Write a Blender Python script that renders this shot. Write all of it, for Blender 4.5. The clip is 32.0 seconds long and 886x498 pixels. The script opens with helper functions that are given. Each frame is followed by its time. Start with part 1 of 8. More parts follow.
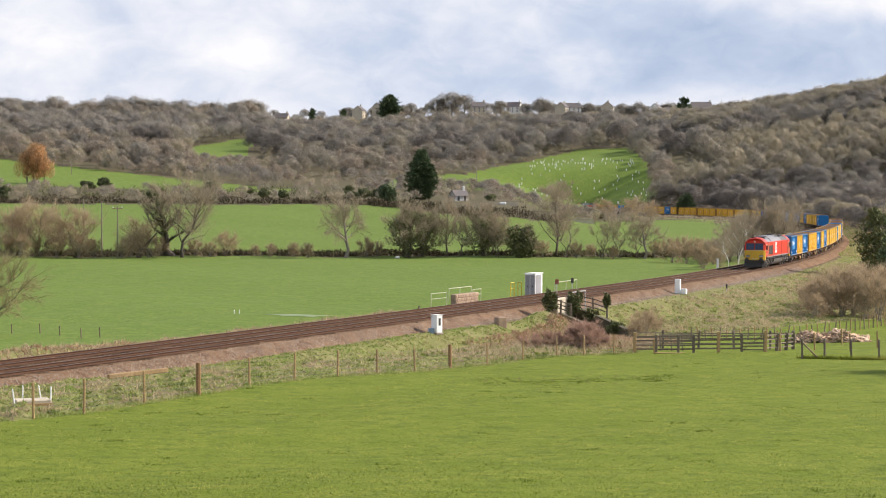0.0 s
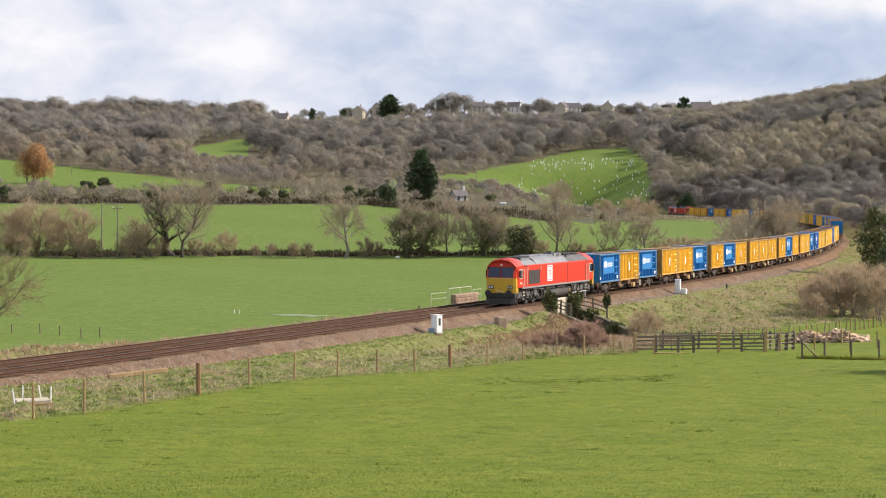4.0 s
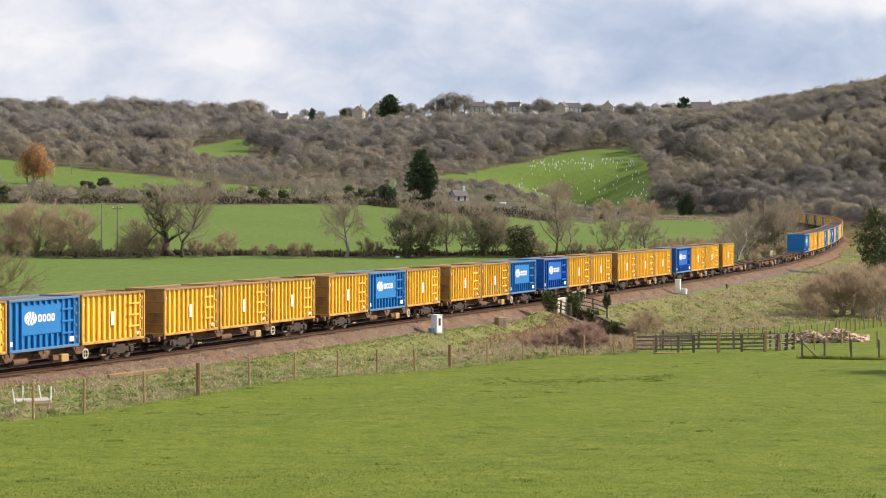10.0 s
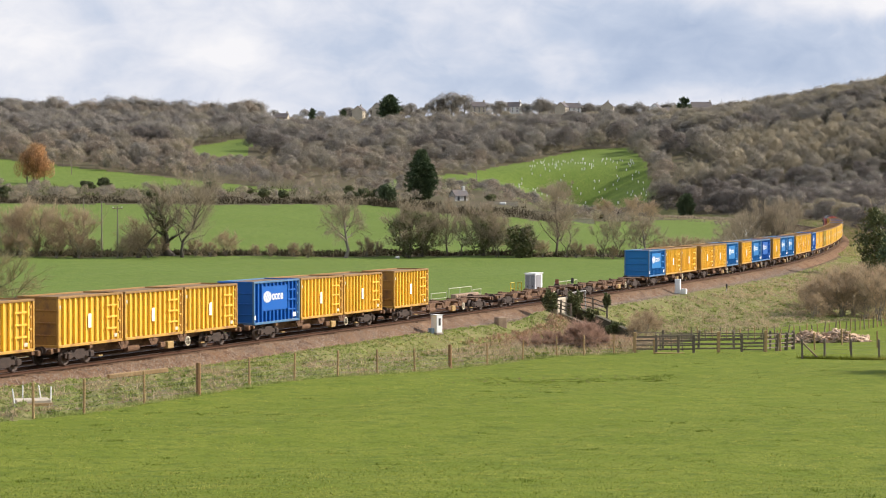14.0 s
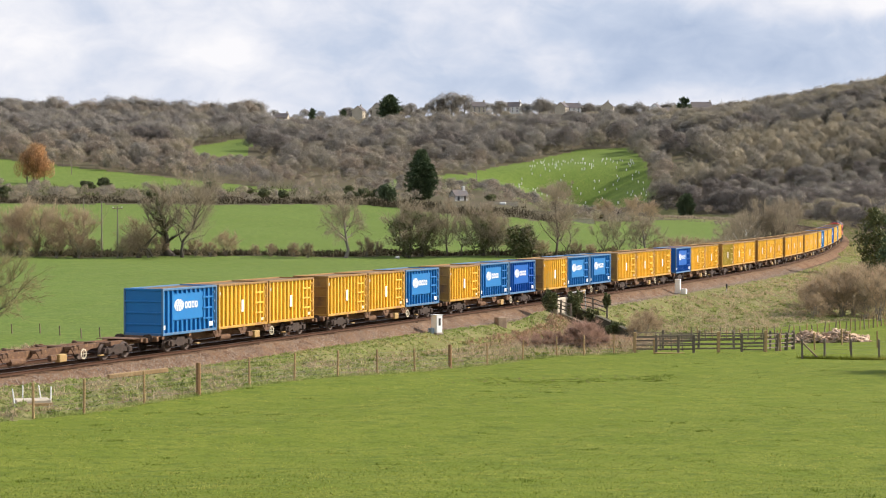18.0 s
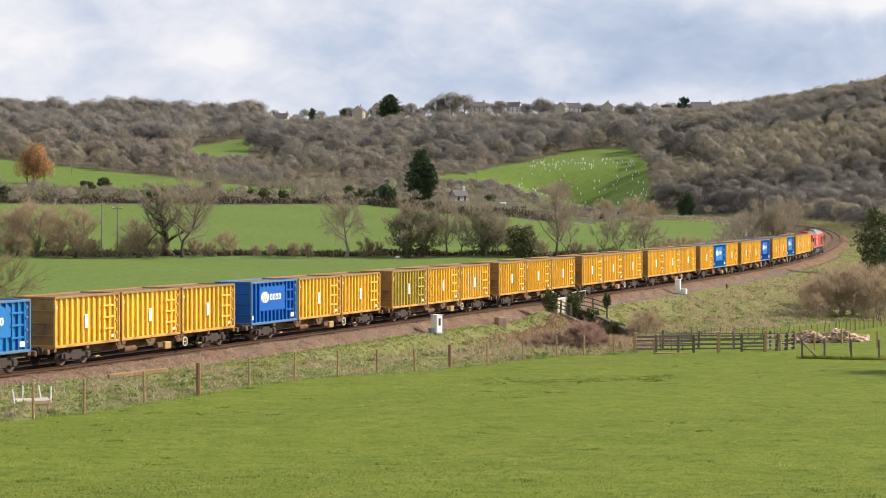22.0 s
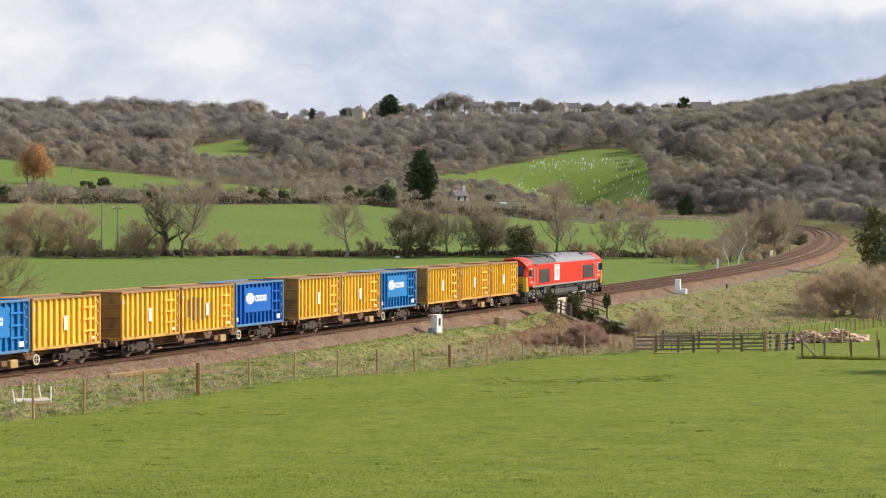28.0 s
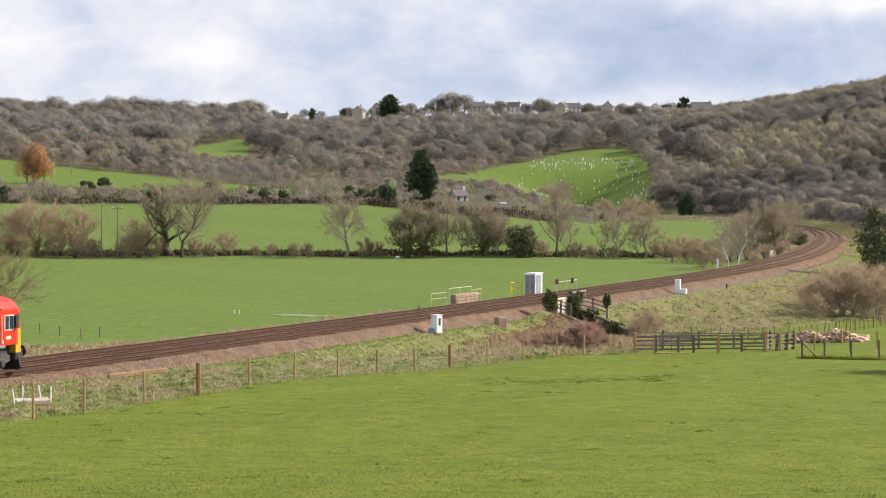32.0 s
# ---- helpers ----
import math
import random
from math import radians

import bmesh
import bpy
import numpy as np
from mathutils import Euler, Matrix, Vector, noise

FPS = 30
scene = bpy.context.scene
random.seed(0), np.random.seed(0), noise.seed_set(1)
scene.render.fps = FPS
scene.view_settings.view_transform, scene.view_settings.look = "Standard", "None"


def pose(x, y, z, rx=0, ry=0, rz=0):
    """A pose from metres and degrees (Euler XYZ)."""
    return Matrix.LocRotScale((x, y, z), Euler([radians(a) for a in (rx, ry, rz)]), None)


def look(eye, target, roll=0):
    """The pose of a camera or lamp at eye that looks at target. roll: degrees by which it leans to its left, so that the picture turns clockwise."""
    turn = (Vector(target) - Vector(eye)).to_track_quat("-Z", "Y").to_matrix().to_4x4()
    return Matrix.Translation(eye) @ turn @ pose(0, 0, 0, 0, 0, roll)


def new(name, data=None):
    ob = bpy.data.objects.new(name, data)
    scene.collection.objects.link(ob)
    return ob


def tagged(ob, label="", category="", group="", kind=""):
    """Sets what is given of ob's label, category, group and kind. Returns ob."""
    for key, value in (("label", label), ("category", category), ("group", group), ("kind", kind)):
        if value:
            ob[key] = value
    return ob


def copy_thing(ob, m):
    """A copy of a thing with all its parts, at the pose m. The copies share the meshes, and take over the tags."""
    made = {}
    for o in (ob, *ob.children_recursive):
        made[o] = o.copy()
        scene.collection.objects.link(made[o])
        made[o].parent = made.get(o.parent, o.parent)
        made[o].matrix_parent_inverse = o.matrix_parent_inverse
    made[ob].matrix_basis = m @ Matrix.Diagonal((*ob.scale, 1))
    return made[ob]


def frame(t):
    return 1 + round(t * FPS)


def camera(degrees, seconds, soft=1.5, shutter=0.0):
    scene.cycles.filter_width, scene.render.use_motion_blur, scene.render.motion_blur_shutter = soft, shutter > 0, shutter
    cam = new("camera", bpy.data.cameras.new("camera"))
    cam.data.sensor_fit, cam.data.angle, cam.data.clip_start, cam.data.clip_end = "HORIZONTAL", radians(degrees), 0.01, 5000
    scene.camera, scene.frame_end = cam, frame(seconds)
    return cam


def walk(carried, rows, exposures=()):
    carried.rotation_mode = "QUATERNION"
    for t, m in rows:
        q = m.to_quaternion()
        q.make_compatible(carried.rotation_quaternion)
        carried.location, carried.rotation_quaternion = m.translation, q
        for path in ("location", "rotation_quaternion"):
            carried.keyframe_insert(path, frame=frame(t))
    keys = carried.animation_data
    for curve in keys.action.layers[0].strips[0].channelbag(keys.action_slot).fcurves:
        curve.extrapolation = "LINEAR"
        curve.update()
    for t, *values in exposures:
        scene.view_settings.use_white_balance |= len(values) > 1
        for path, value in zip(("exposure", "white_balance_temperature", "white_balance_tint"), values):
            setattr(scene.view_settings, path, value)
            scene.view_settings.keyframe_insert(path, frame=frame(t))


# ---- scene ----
EYE = Vector((0.0, 0.0, 8.8))
cam = camera(24.509, 32.0, soft=1.1)
STAND = pose(EYE.x, EYE.y, EYE.z, 90 - 1.518, 0, 0)
LIGHT = [(t, stops, 6440, 14) for t, stops in ((0.0, 0.48), (3.0, 0.46), (6.0, 0.42), (12.0, 0.37), (15.0, 0.40), (18.0, 0.44), (21.0, 0.40), (24.0, 0.37), (30.0, 0.36), (32.0, 0.46))]
walk(cam, [(0.0, STAND), (32.0, STAND)], LIGHT)

# ---- light ----
SUN_AZ, SUN_EL = radians(13), radians(34)      # azimuth counted from +x towards +y
SUN_DIR = Vector((math.cos(SUN_AZ) * math.cos(SUN_EL), math.sin(SUN_AZ) * math.cos(SUN_EL), math.sin(SUN_EL)))
sun = new("sun", bpy.data.lights.new("sun", "SUN"))
sun.data.energy, sun.data.angle, sun.data.color = 4.8, radians(0.6), (1.0, 0.92, 0.81)
sun.matrix_world = look((0, 0, 60), Vector((0, 0, 60)) - SUN_DIR)

world = bpy.data.worlds.new("world")
scene.world = world
world.use_nodes = True
wn, wl = world.node_tree.nodes, world.node_tree.links
wn.clear()
sky = wn.new("ShaderNodeTexSky")
sky.sky_type, sky.sun_disc = "NISHITA", False
sky.sun_elevation, sky.sun_rotation = SUN_EL, math.pi / 2 - SUN_AZ
sky.altitude, sky.dust_density = 60, 1.5
bg = wn.new("ShaderNodeBackground")
bg.inputs["Strength"].default_value = 0.128
out = wn.new("ShaderNodeOutputWorld")
# broken cloud over the whole dome
wtc, wmap = wn.new("ShaderNodeTexCoord"), wn.new("ShaderNodeMapping")
wmap.inputs["Scale"].default_value = (2.2, 2.2, 6.0)
wnoise = wn.new("ShaderNodeTexNoise")
wnoise.inputs["Scale"].default_value, wnoise.inputs["Detail"].default_value = 1.3, 5
wramp = wn.new("ShaderNodeValToRGB")
wramp.color_ramp.elements[0].position, wramp.color_ramp.elements[1].position = 0.38, 0.62
wmix = wn.new("ShaderNodeMix")
wmix.data_type = "RGBA"
wmix.inputs[7].default_value = (6.0, 6.2, 6.6, 1)
wl.new(wtc.outputs["Generated"], wmap.inputs["Vector"])
wl.new(wmap.outputs["Vector"], wnoise.inputs["Vector"])
wl.new(wnoise.outputs["Fac"], wramp.inputs["Fac"])
wl.new(wramp.outputs["Color"], wmix.inputs[0])
wl.new(sky.outputs["Color"], wmix.inputs[6])
wl.new(wmix.outputs[2], bg.inputs["Color"])
wl.new(bg.outputs["Background"], out.inputs["Surface"])


# ---- the railway line ----
BEND = [0.001777, 0.000912, 0.000039, 0.00031, 0.001004, 0.001293, 0.000648, 0.000454, 0.000589, 0.000945, 0.001395,
        0.001764, 0.001845, 0.001614, 0.001271, 0.000922, 0.000573, 0.000224]
S_ALL = np.arange(-120.0, 742.0, 2.0)
_bend = np.interp(S_ALL, np.arange(18) * 50.0 - 120.0, BEND)
PSI = 1.088957 + np.concatenate([[0], np.cumsum(_bend[1:] + _bend[:-1])])
TX = -46.1373 + np.concatenate([[0], np.cumsum(np.cos(PSI[1:]) + np.cos(PSI[:-1]))])
TY = 47.3968 + np.concatenate([[0], np.cumsum(np.sin(PSI[1:]) + np.sin(PSI[:-1]))])
TZ = EYE.z - 8.802864 - 0.002512 * S_ALL + 0.074461 * (S_ALL / 100) ** 2
# straight on at both ends
for _end, _step in ((0, -1), (-1, 1)):
    _n = np.arange(1, 461) * 2.0 * _step
    _x, _y = TX[_end] + _n * math.cos(PSI[_end]), TY[_end] + _n * math.sin(PSI[_end])
    _s, _z, _p = S_ALL[_end] + _n, np.full(460, TZ[_end]), np.full(460, PSI[_end])
    if _step < 0:
        S_ALL, TX, TY, TZ, PSI = [np.concatenate([a[::-1], b]) for a, b in ((_s, S_ALL), (_x, TX), (_y, TY), (_z, TZ), (_p, PSI))]
    else:
        S_ALL, TX, TY, TZ, PSI = [np.concatenate([b, a]) for a, b in ((_s, S_ALL), (_x, TX), (_y, TY), (_z, TZ), (_p, PSI))]


def on_line(s, lat=0.0, up=0.0):
    """Points at the distance s along the line, lat metres to the camera's side of the near track, up above its rails."""
    p = np.interp(s, S_ALL, PSI)
    return (np.interp(s, S_ALL, TX) + lat * np.sin(p), np.interp(s, S_ALL, TY) - lat * np.cos(p), np.interp(s, S_ALL, TZ) + up)


def line_pose(s, lat=0.0, up=0.0, turn=0.0):
    """A pose on the line: local x against the count of s (the way the train goes), y to the camera's side."""
    x, y, z = on_line(s, lat, up)
    return pose(float(x), float(y), float(z), 0, 0, math.degrees(float(np.interp(s, S_ALL, PSI))) + 180 + turn)


SPEED = 23.143
DRIFT = (2.1493e-06, -3.9089e-05, -1.0333e-03, 3.6877e-03, 9.9575e-02, 1.5178e-01)      # small changes of pace, metres by powers of seconds


def train_s(u, t):
    """Where the point u metres behind the first container's front is at t seconds."""
    k = t - 16.0
    return u - 249.93 - SPEED * k - sum(c * k ** (5 - i) for i, c in enumerate(DRIFT))


def nearest_on_line(x, y):
    """Distance along the line, signed lateral distance and rail height for arrays of places."""
    i0, i1 = np.searchsorted(S_ALL, -760), np.searchsorted(S_ALL, 760)
    lx, ly = TX[i0:i1:2], TY[i0:i1:2]
    idx = np.empty(len(x), int)
    for k in range(0, len(x), 20000):
        d = (x[k:k + 20000, None] - lx) ** 2 + (y[k:k + 20000, None] - ly) ** 2
        idx[k:k + 20000] = d.argmin(1)
    j = idx * 2 + i0
    dx, dy = x - TX[j], y - TY[j]
    s = S_ALL[j] + dx * np.cos(PSI[j]) + dy * np.sin(PSI[j])
    lat = dx * np.sin(PSI[j]) - dy * np.cos(PSI[j])
    return s, lat, np.interp(s, S_ALL, TZ)


# ---- drifting cloud far behind the hills ----
def cloud_material():
    m = bpy.data.materials.new("cloud")
    m.use_nodes = True
    n, l = m.node_tree.nodes, m.node_tree.links
    n.clear()
    tc = n.new("ShaderNodeTexCoord")

    def math_node(op, a, b=None):
        x = n.new("ShaderNodeMath")
        x.operation = op
        for k, v in ((0, a), (1, b)):
            if v is None:
                continue
            if isinstance(v, (int, float)):
                x.inputs[k].default_value = v
            else:
                l.new(v, x.inputs[k])
        return x.outputs[0]

    def cloud_noise(scale, stretch, detail, rough, shift):
        mp = n.new("ShaderNodeMapping")
        mp.inputs["Scale"].default_value = (scale, scale, scale * stretch)
        mp.inputs["Location"].default_value = shift
        l.new(tc.outputs["Object"], mp.inputs["Vector"])
        t = n.new("ShaderNodeTexNoise")
        t.inputs["Scale"].default_value, t.inputs["Detail"].default_value, t.inputs["Roughness"].default_value = 1.0, detail, rough
        t.inputs["Distortion"].default_value = 0.4
        l.new(mp.outputs["Vector"], t.inputs["Vector"])
        return t.outputs["Fac"]

    def clump(x0, z0, rx, rz):
        """A bank of cloud round a place on the sheet."""
        sep = n.new("ShaderNodeSeparateXYZ")
        l.new(tc.outputs["Object"], sep.inputs[0])
        dx = math_node("DIVIDE", math_node("SUBTRACT", sep.outputs["X"], x0), rx)
        dz = math_node("DIVIDE", math_node("SUBTRACT", sep.outputs["Z"], z0), rz)
        r2 = math_node("ADD", math_node("MULTIPLY", dx, dx), math_node("MULTIPLY", dz, dz))
        return math_node("POWER", 2.718, math_node("MULTIPLY", r2, -1.0))

    broad = cloud_noise(1 / 420, 2.2, 4, 0.5, (0.3, 0, 0.2))
    fine = cloud_noise(1 / 110, 1.7, 6, 0.55, (1.7, 0, 0.6))
    f = math_node("ADD", math_node("MULTIPLY", broad, 0.75), math_node("MULTIPLY", fine, 0.5))
    for x0, z0, rx, rz, amp in ((-1000, 420, 560, 240, 0.20), (-455, 310, 110, 60, 0.24), (-320, 350, 300, 120, 0.02), (280, 285, 70, 50, 0.16), (960, 405, 420, 36, 0.30), (-200, 410, 500, 45, 0.10),
                                (520, 320, 420, 110, -0.16), (150, 250, 400, 40, -0.06), (300, 190, 900, 36, 0.16)):
        f = math_node("ADD", f, math_node("MULTIPLY", clump(x0, z0, rx, rz), amp))
    r = n.new("ShaderNodeValToRGB")
    e = r.color_ramp.elements
    e[0].position, e[0].color = 0.34, (0.44, 0.54, 0.695, 1)
    e[1].position, e[1].color = 0.95, (0.95, 0.96, 0.96, 1)
    k = e.new(0.55)
    k.color = (0.565, 0.655, 0.785, 1)
    k = e.new(0.72)
    k.color = (0.74, 0.79, 0.865, 1)
    l.new(f, r.inputs["Fac"])
    em, o = n.new("ShaderNodeEmission"), n.new("ShaderNodeOutputMaterial")
    l.new(r.outputs["Color"], em.inputs["Color"])
    em.inputs["Strength"].default_value = 0.74
    l.new(em.outputs["Emission"], o.inputs["Surface"])
    return m


_cv = []
for _a in np.linspace(-34, 34, 69):
    for _e in (-60, 200, 500, 900, 1600):
        _cv.append((4300 * math.sin(radians(_a)), 4300 * math.cos(radians(_a)), _e))
_cf = [(i * 5 + j, (i + 1) * 5 + j, (i + 1) * 5 + j + 1, i * 5 + j + 1) for i in range(68) for j in range(4)]
_me = bpy.data.meshes.new("cloud_backdrop")
_me.from_pydata(_cv, [], _cf)
_me.materials.append(cloud_material())
cloud_backdrop = tagged(new("backdrop", _me), "grey and white broken cloud drifting over pale blue sky", "sky", kind="structure")


# ---- materials ----
def material(name, base, rough=0.8, metal=0.0, second=None, third=None, scale=1.0, fine=8.0, bump=0.3, spread=0.0, dirt=None, dirt_at=0.55,
             coat=0.0, rand=0.0, grain_amt=0.45, coords="Object", spec=0.5, dirt_scale=0.4, detail=6):
    """A surface with two scales of variation: broad patches (second, third), fine grain in colour and relief, and dirt in patches."""
    m = bpy.data.materials.new(name)
    m.use_nodes = True
    n, l = m.node_tree.nodes, m.node_tree.links
    bsdf = n["Principled BSDF"]
    bsdf.inputs["Roughness"].default_value, bsdf.inputs["Metallic"].default_value = rough, metal
    bsdf.inputs["Coat Weight"].default_value = coat
    bsdf.inputs["Specular IOR Level"].default_value = spec
    if coords == "World":
        src = n.new("ShaderNodeNewGeometry").outputs["Position"]
    else:
        src = n.new("ShaderNodeTexCoord").outputs["Object"]

    def noise_at(sc, det=6, rgh=0.6):
        t = n.new("ShaderNodeTexNoise")
        t.inputs["Scale"].default_value, t.inputs["Detail"].default_value, t.inputs["Roughness"].default_value = sc, det, rgh
        l.new(src, t.inputs["Vector"])
        return t.outputs["Fac"]

    def ramp(fac, lo, hi):
        r = n.new("ShaderNodeMapRange")
        r.inputs["From Min"].default_value, r.inputs["From Max"].default_value = lo, hi
        l.new(fac, r.inputs["Value"])
        return r.outputs["Result"]

    def mix(fac, a, b, mode="MIX"):
        x = n.new("ShaderNodeMix")
        x.data_type, x.blend_type = "RGBA", mode
        if isinstance(fac, float):
            x.inputs[0].default_value = fac
        else:
            l.new(fac, x.inputs[0])
        for k, v in ((6, a), (7, b)):
            if isinstance(v, tuple):
                x.inputs[k].default_value = (*v, 1)
            else:
                l.new(v, x.inputs[k])
        return x.outputs[2]

    broad, grain = noise_at(scale, detail), noise_at(scale * fine, 8, 0.7)
    col = base
    if second:
        col = mix(ramp(broad, 0.38, 0.62), col, second)
    if third:
        col = mix(ramp(noise_at(scale * 3.1, 5), 0.52, 0.66), col, third)
    dark = tuple(c * (1 - grain_amt) for c in base)
    col = mix(ramp(grain, 0.62, 0.3), col if not isinstance(col, tuple) else col, dark) if spread == 0 else mix(ramp(grain, 0.75, 0.75 - spread), col, dark)
    if dirt:
        col = mix(ramp(noise_at(dirt_scale * 3, 7, 0.7), dirt_at, dirt_at + 0.18), col, dirt)
    if rand:
        info = n.new("ShaderNodeObjectInfo")
        h = n.new("ShaderNodeHueSaturation")
        r = n.new("ShaderNodeMapRange")
        r.inputs["To Min"].default_value, r.inputs["To Max"].default_value = 1 - rand, 1 + rand
        l.new(info.outputs["Random"], r.inputs["Value"])
        l.new(r.outputs["Result"], h.inputs["Value"])
        l.new(col, h.inputs["Color"])
        col = h.outputs["Color"]
    l.new(col, bsdf.inputs["Base Color"])
    if bump:
        b = n.new("ShaderNodeBump")
        b.inputs["Strength"].default_value = bump
        b.inputs["Distance"].default_value = 0.05
        l.new(grain, b.inputs["Height"])
        l.new(b.outputs["Normal"], bsdf.inputs["Normal"])
    return m


def island_shades(m, amount):
    """Varies the joined pieces of a material one by one."""
    n, l = m.node_tree.nodes, m.node_tree.links
    bsdf = n["Principled BSDF"]
    old = bsdf.inputs["Base Color"].links[0].from_socket
    h, r, g = n.new("ShaderNodeHueSaturation"), n.new("ShaderNodeMapRange"), n.new("ShaderNodeNewGeometry")
    r.inputs["To Min"].default_value, r.inputs["To Max"].default_value = 1 - amount, 1 + amount
    l.new(g.outputs["Random Per Island"], r.inputs["Value"])
    l.new(r.outputs["Result"], h.inputs["Value"])
    l.new(old, h.inputs["Color"])
    l.new(h.outputs["Color"], bsdf.inputs["Base Color"])
    return m


def see_through(m, amount=0.5):
    """Thin growth lets part of the light through."""
    n, l = m.node_tree.nodes, m.node_tree.links
    bsdf, o = n["Principled BSDF"], n["Material Output"]
    tr, mx = n.new("ShaderNodeBsdfTranslucent"), n.new("ShaderNodeMixShader")
    l.new(bsdf.inputs["Base Color"].links[0].from_socket, tr.inputs["Color"])
    mx.inputs[0].default_value = amount
    l.new(bsdf.outputs[0], mx.inputs[1])
    l.new(tr.outputs[0], mx.inputs[2])
    l.new(mx.outputs[0], o.inputs["Surface"])
    return m


M = {}
M["pasture"] = material("pasture", (0.142, 0.190, 0.017), 0.9, second=(0.195, 0.230, 0.031), third=(0.094, 0.138, 0.016), grain_amt=0.58, scale=0.42, fine=22, bump=0.6, coords="World", spec=0.1)
M["far_pasture"] = material("far_pasture", (0.128, 0.195, 0.034), 0.9, second=(0.172, 0.226, 0.048), third=(0.098, 0.152, 0.026), scale=0.45, fine=7, grain_amt=0.55, bump=0.7, coords="World", spec=0.1)
M["rough_grass"] = material("rough_grass", (0.175, 0.195, 0.055), 0.95, second=(0.26, 0.23, 0.11), third=(0.19, 0.15, 0.075), scale=0.6, fine=14, bump=0.8, coords="World", spec=0.1)
# Leaf litter, darkened so the colour holds the shade between the crowns.
M["scrub"] = material("scrub", (0.125, 0.10, 0.065), 0.95, second=(0.10, 0.10, 0.045), scale=0.12, fine=12, bump=0.8, coords="World", spec=0.1)
M["earth"] = material("earth", (0.12, 0.085, 0.05), 0.95, second=(0.17, 0.12, 0.07), scale=0.4, fine=12, bump=0.8, coords="World", spec=0.1)
M["ballast"] = material("ballast", (0.19, 0.115, 0.068), 0.95, second=(0.27, 0.18, 0.115), third=(0.105, 0.062, 0.04), scale=0.35, fine=14, bump=1.0, coords="World", spec=0.05)
M["sleeper"] = material("sleeper", (0.20, 0.13, 0.08), 0.95, second=(0.125, 0.08, 0.05), scale=2.0, rand=0.25, spec=0.1)
M["rail_rust"] = material("rail_rust", (0.095, 0.046, 0.025), 0.9, 0.0, second=(0.07, 0.035, 0.02), scale=2.0, spec=0.2)
M["rail_top"] = material("rail_top", (0.36, 0.33, 0.30), 0.4, 1.0, scale=3.0, bump=0.05)
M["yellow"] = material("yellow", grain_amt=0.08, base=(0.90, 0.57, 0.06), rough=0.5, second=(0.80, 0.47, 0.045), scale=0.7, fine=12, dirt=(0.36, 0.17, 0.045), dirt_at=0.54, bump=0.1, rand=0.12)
# Wall between the ribs: rib shadow put into the yellow, along with grime.
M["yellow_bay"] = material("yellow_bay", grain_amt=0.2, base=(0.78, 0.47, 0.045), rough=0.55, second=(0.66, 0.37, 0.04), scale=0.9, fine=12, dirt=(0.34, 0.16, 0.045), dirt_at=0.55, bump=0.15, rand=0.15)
M["worn_blue"] = material("worn_blue", grain_amt=0.2, base=(0.05, 0.17, 0.33), rough=0.6, second=(0.10, 0.17, 0.25), scale=1.3, fine=10, dirt=(0.16, 0.12, 0.09), dirt_at=0.56, bump=0.15)
M["worn_yellow"] = material("worn_yellow", grain_amt=0.2, base=(0.58, 0.33, 0.05), rough=0.6, second=(0.42, 0.22, 0.05), scale=1.3, fine=10, dirt=(0.20, 0.09, 0.04), dirt_at=0.50, bump=0.2)
# End faces: darker, browner yellow with their shade in the colour, plus grime patches.
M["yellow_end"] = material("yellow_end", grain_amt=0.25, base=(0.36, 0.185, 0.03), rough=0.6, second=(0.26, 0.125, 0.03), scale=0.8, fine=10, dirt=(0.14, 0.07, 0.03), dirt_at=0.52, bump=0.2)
M["yellow_green"] = material("yellow_green", grain_amt=0.08, base=(0.52, 0.38, 0.04), rough=0.55, second=(0.33, 0.30, 0.10), scale=0.7, fine=12, dirt=(0.25, 0.20, 0.10), dirt_at=0.55, bump=0.15)
M["blue"] = material("blue", grain_amt=0.08, spec=0.25, base=(0.017, 0.180, 0.45), rough=0.5, second=(0.02, 0.155, 0.39), scale=0.8, fine=10, dirt=(0.06, 0.10, 0.17), dirt_at=0.66, bump=0.05, rand=0.03)
M["royal"] = material("royal", grain_amt=0.08, spec=0.25, base=(0.007, 0.108, 0.42), rough=0.5, second=(0.008, 0.095, 0.37), scale=0.8, fine=10, dirt=(0.05, 0.09, 0.2), dirt_at=0.68, bump=0.05, rand=0.03)
M["net"] = material("net", grain_amt=0.25, base=(0.16, 0.095, 0.04), rough=0.95, second=(0.25, 0.175, 0.09), third=(0.10, 0.06, 0.03), scale=0.9, bump=0.5)
M["rail_dirty"] = material("rail_dirty", grain_amt=0.3, base=(0.34, 0.19, 0.05), rough=0.75, second=(0.23, 0.125, 0.045), scale=0.9, fine=10, dirt=(0.18, 0.10, 0.05), dirt_at=0.52, bump=0.2)
M["faded_white"] = material("faded_white", grain_amt=0.2, base=(0.64, 0.58, 0.44), rough=0.7, second=(0.52, 0.44, 0.28), scale=2.5, bump=0.05)
M["white"] = material("white", grain_amt=0.08, base=(0.80, 0.80, 0.78), rough=0.5, second=(0.72, 0.72, 0.70), scale=1.5, bump=0.05)
M["rust"] = material("rust", (0.165, 0.085, 0.042), 0.9, second=(0.10, 0.055, 0.032), third=(0.32, 0.18, 0.08), scale=1.6, bump=0.4)
M["bogie"] = material("bogie", (0.045, 0.031, 0.023), 0.9, second=(0.08, 0.05, 0.034), scale=2.5, bump=0.3)
M["wheel"] = material("wheel", (0.075, 0.052, 0.04), 0.8, 0.0, second=(0.12, 0.08, 0.058), scale=3.0, bump=0.2)
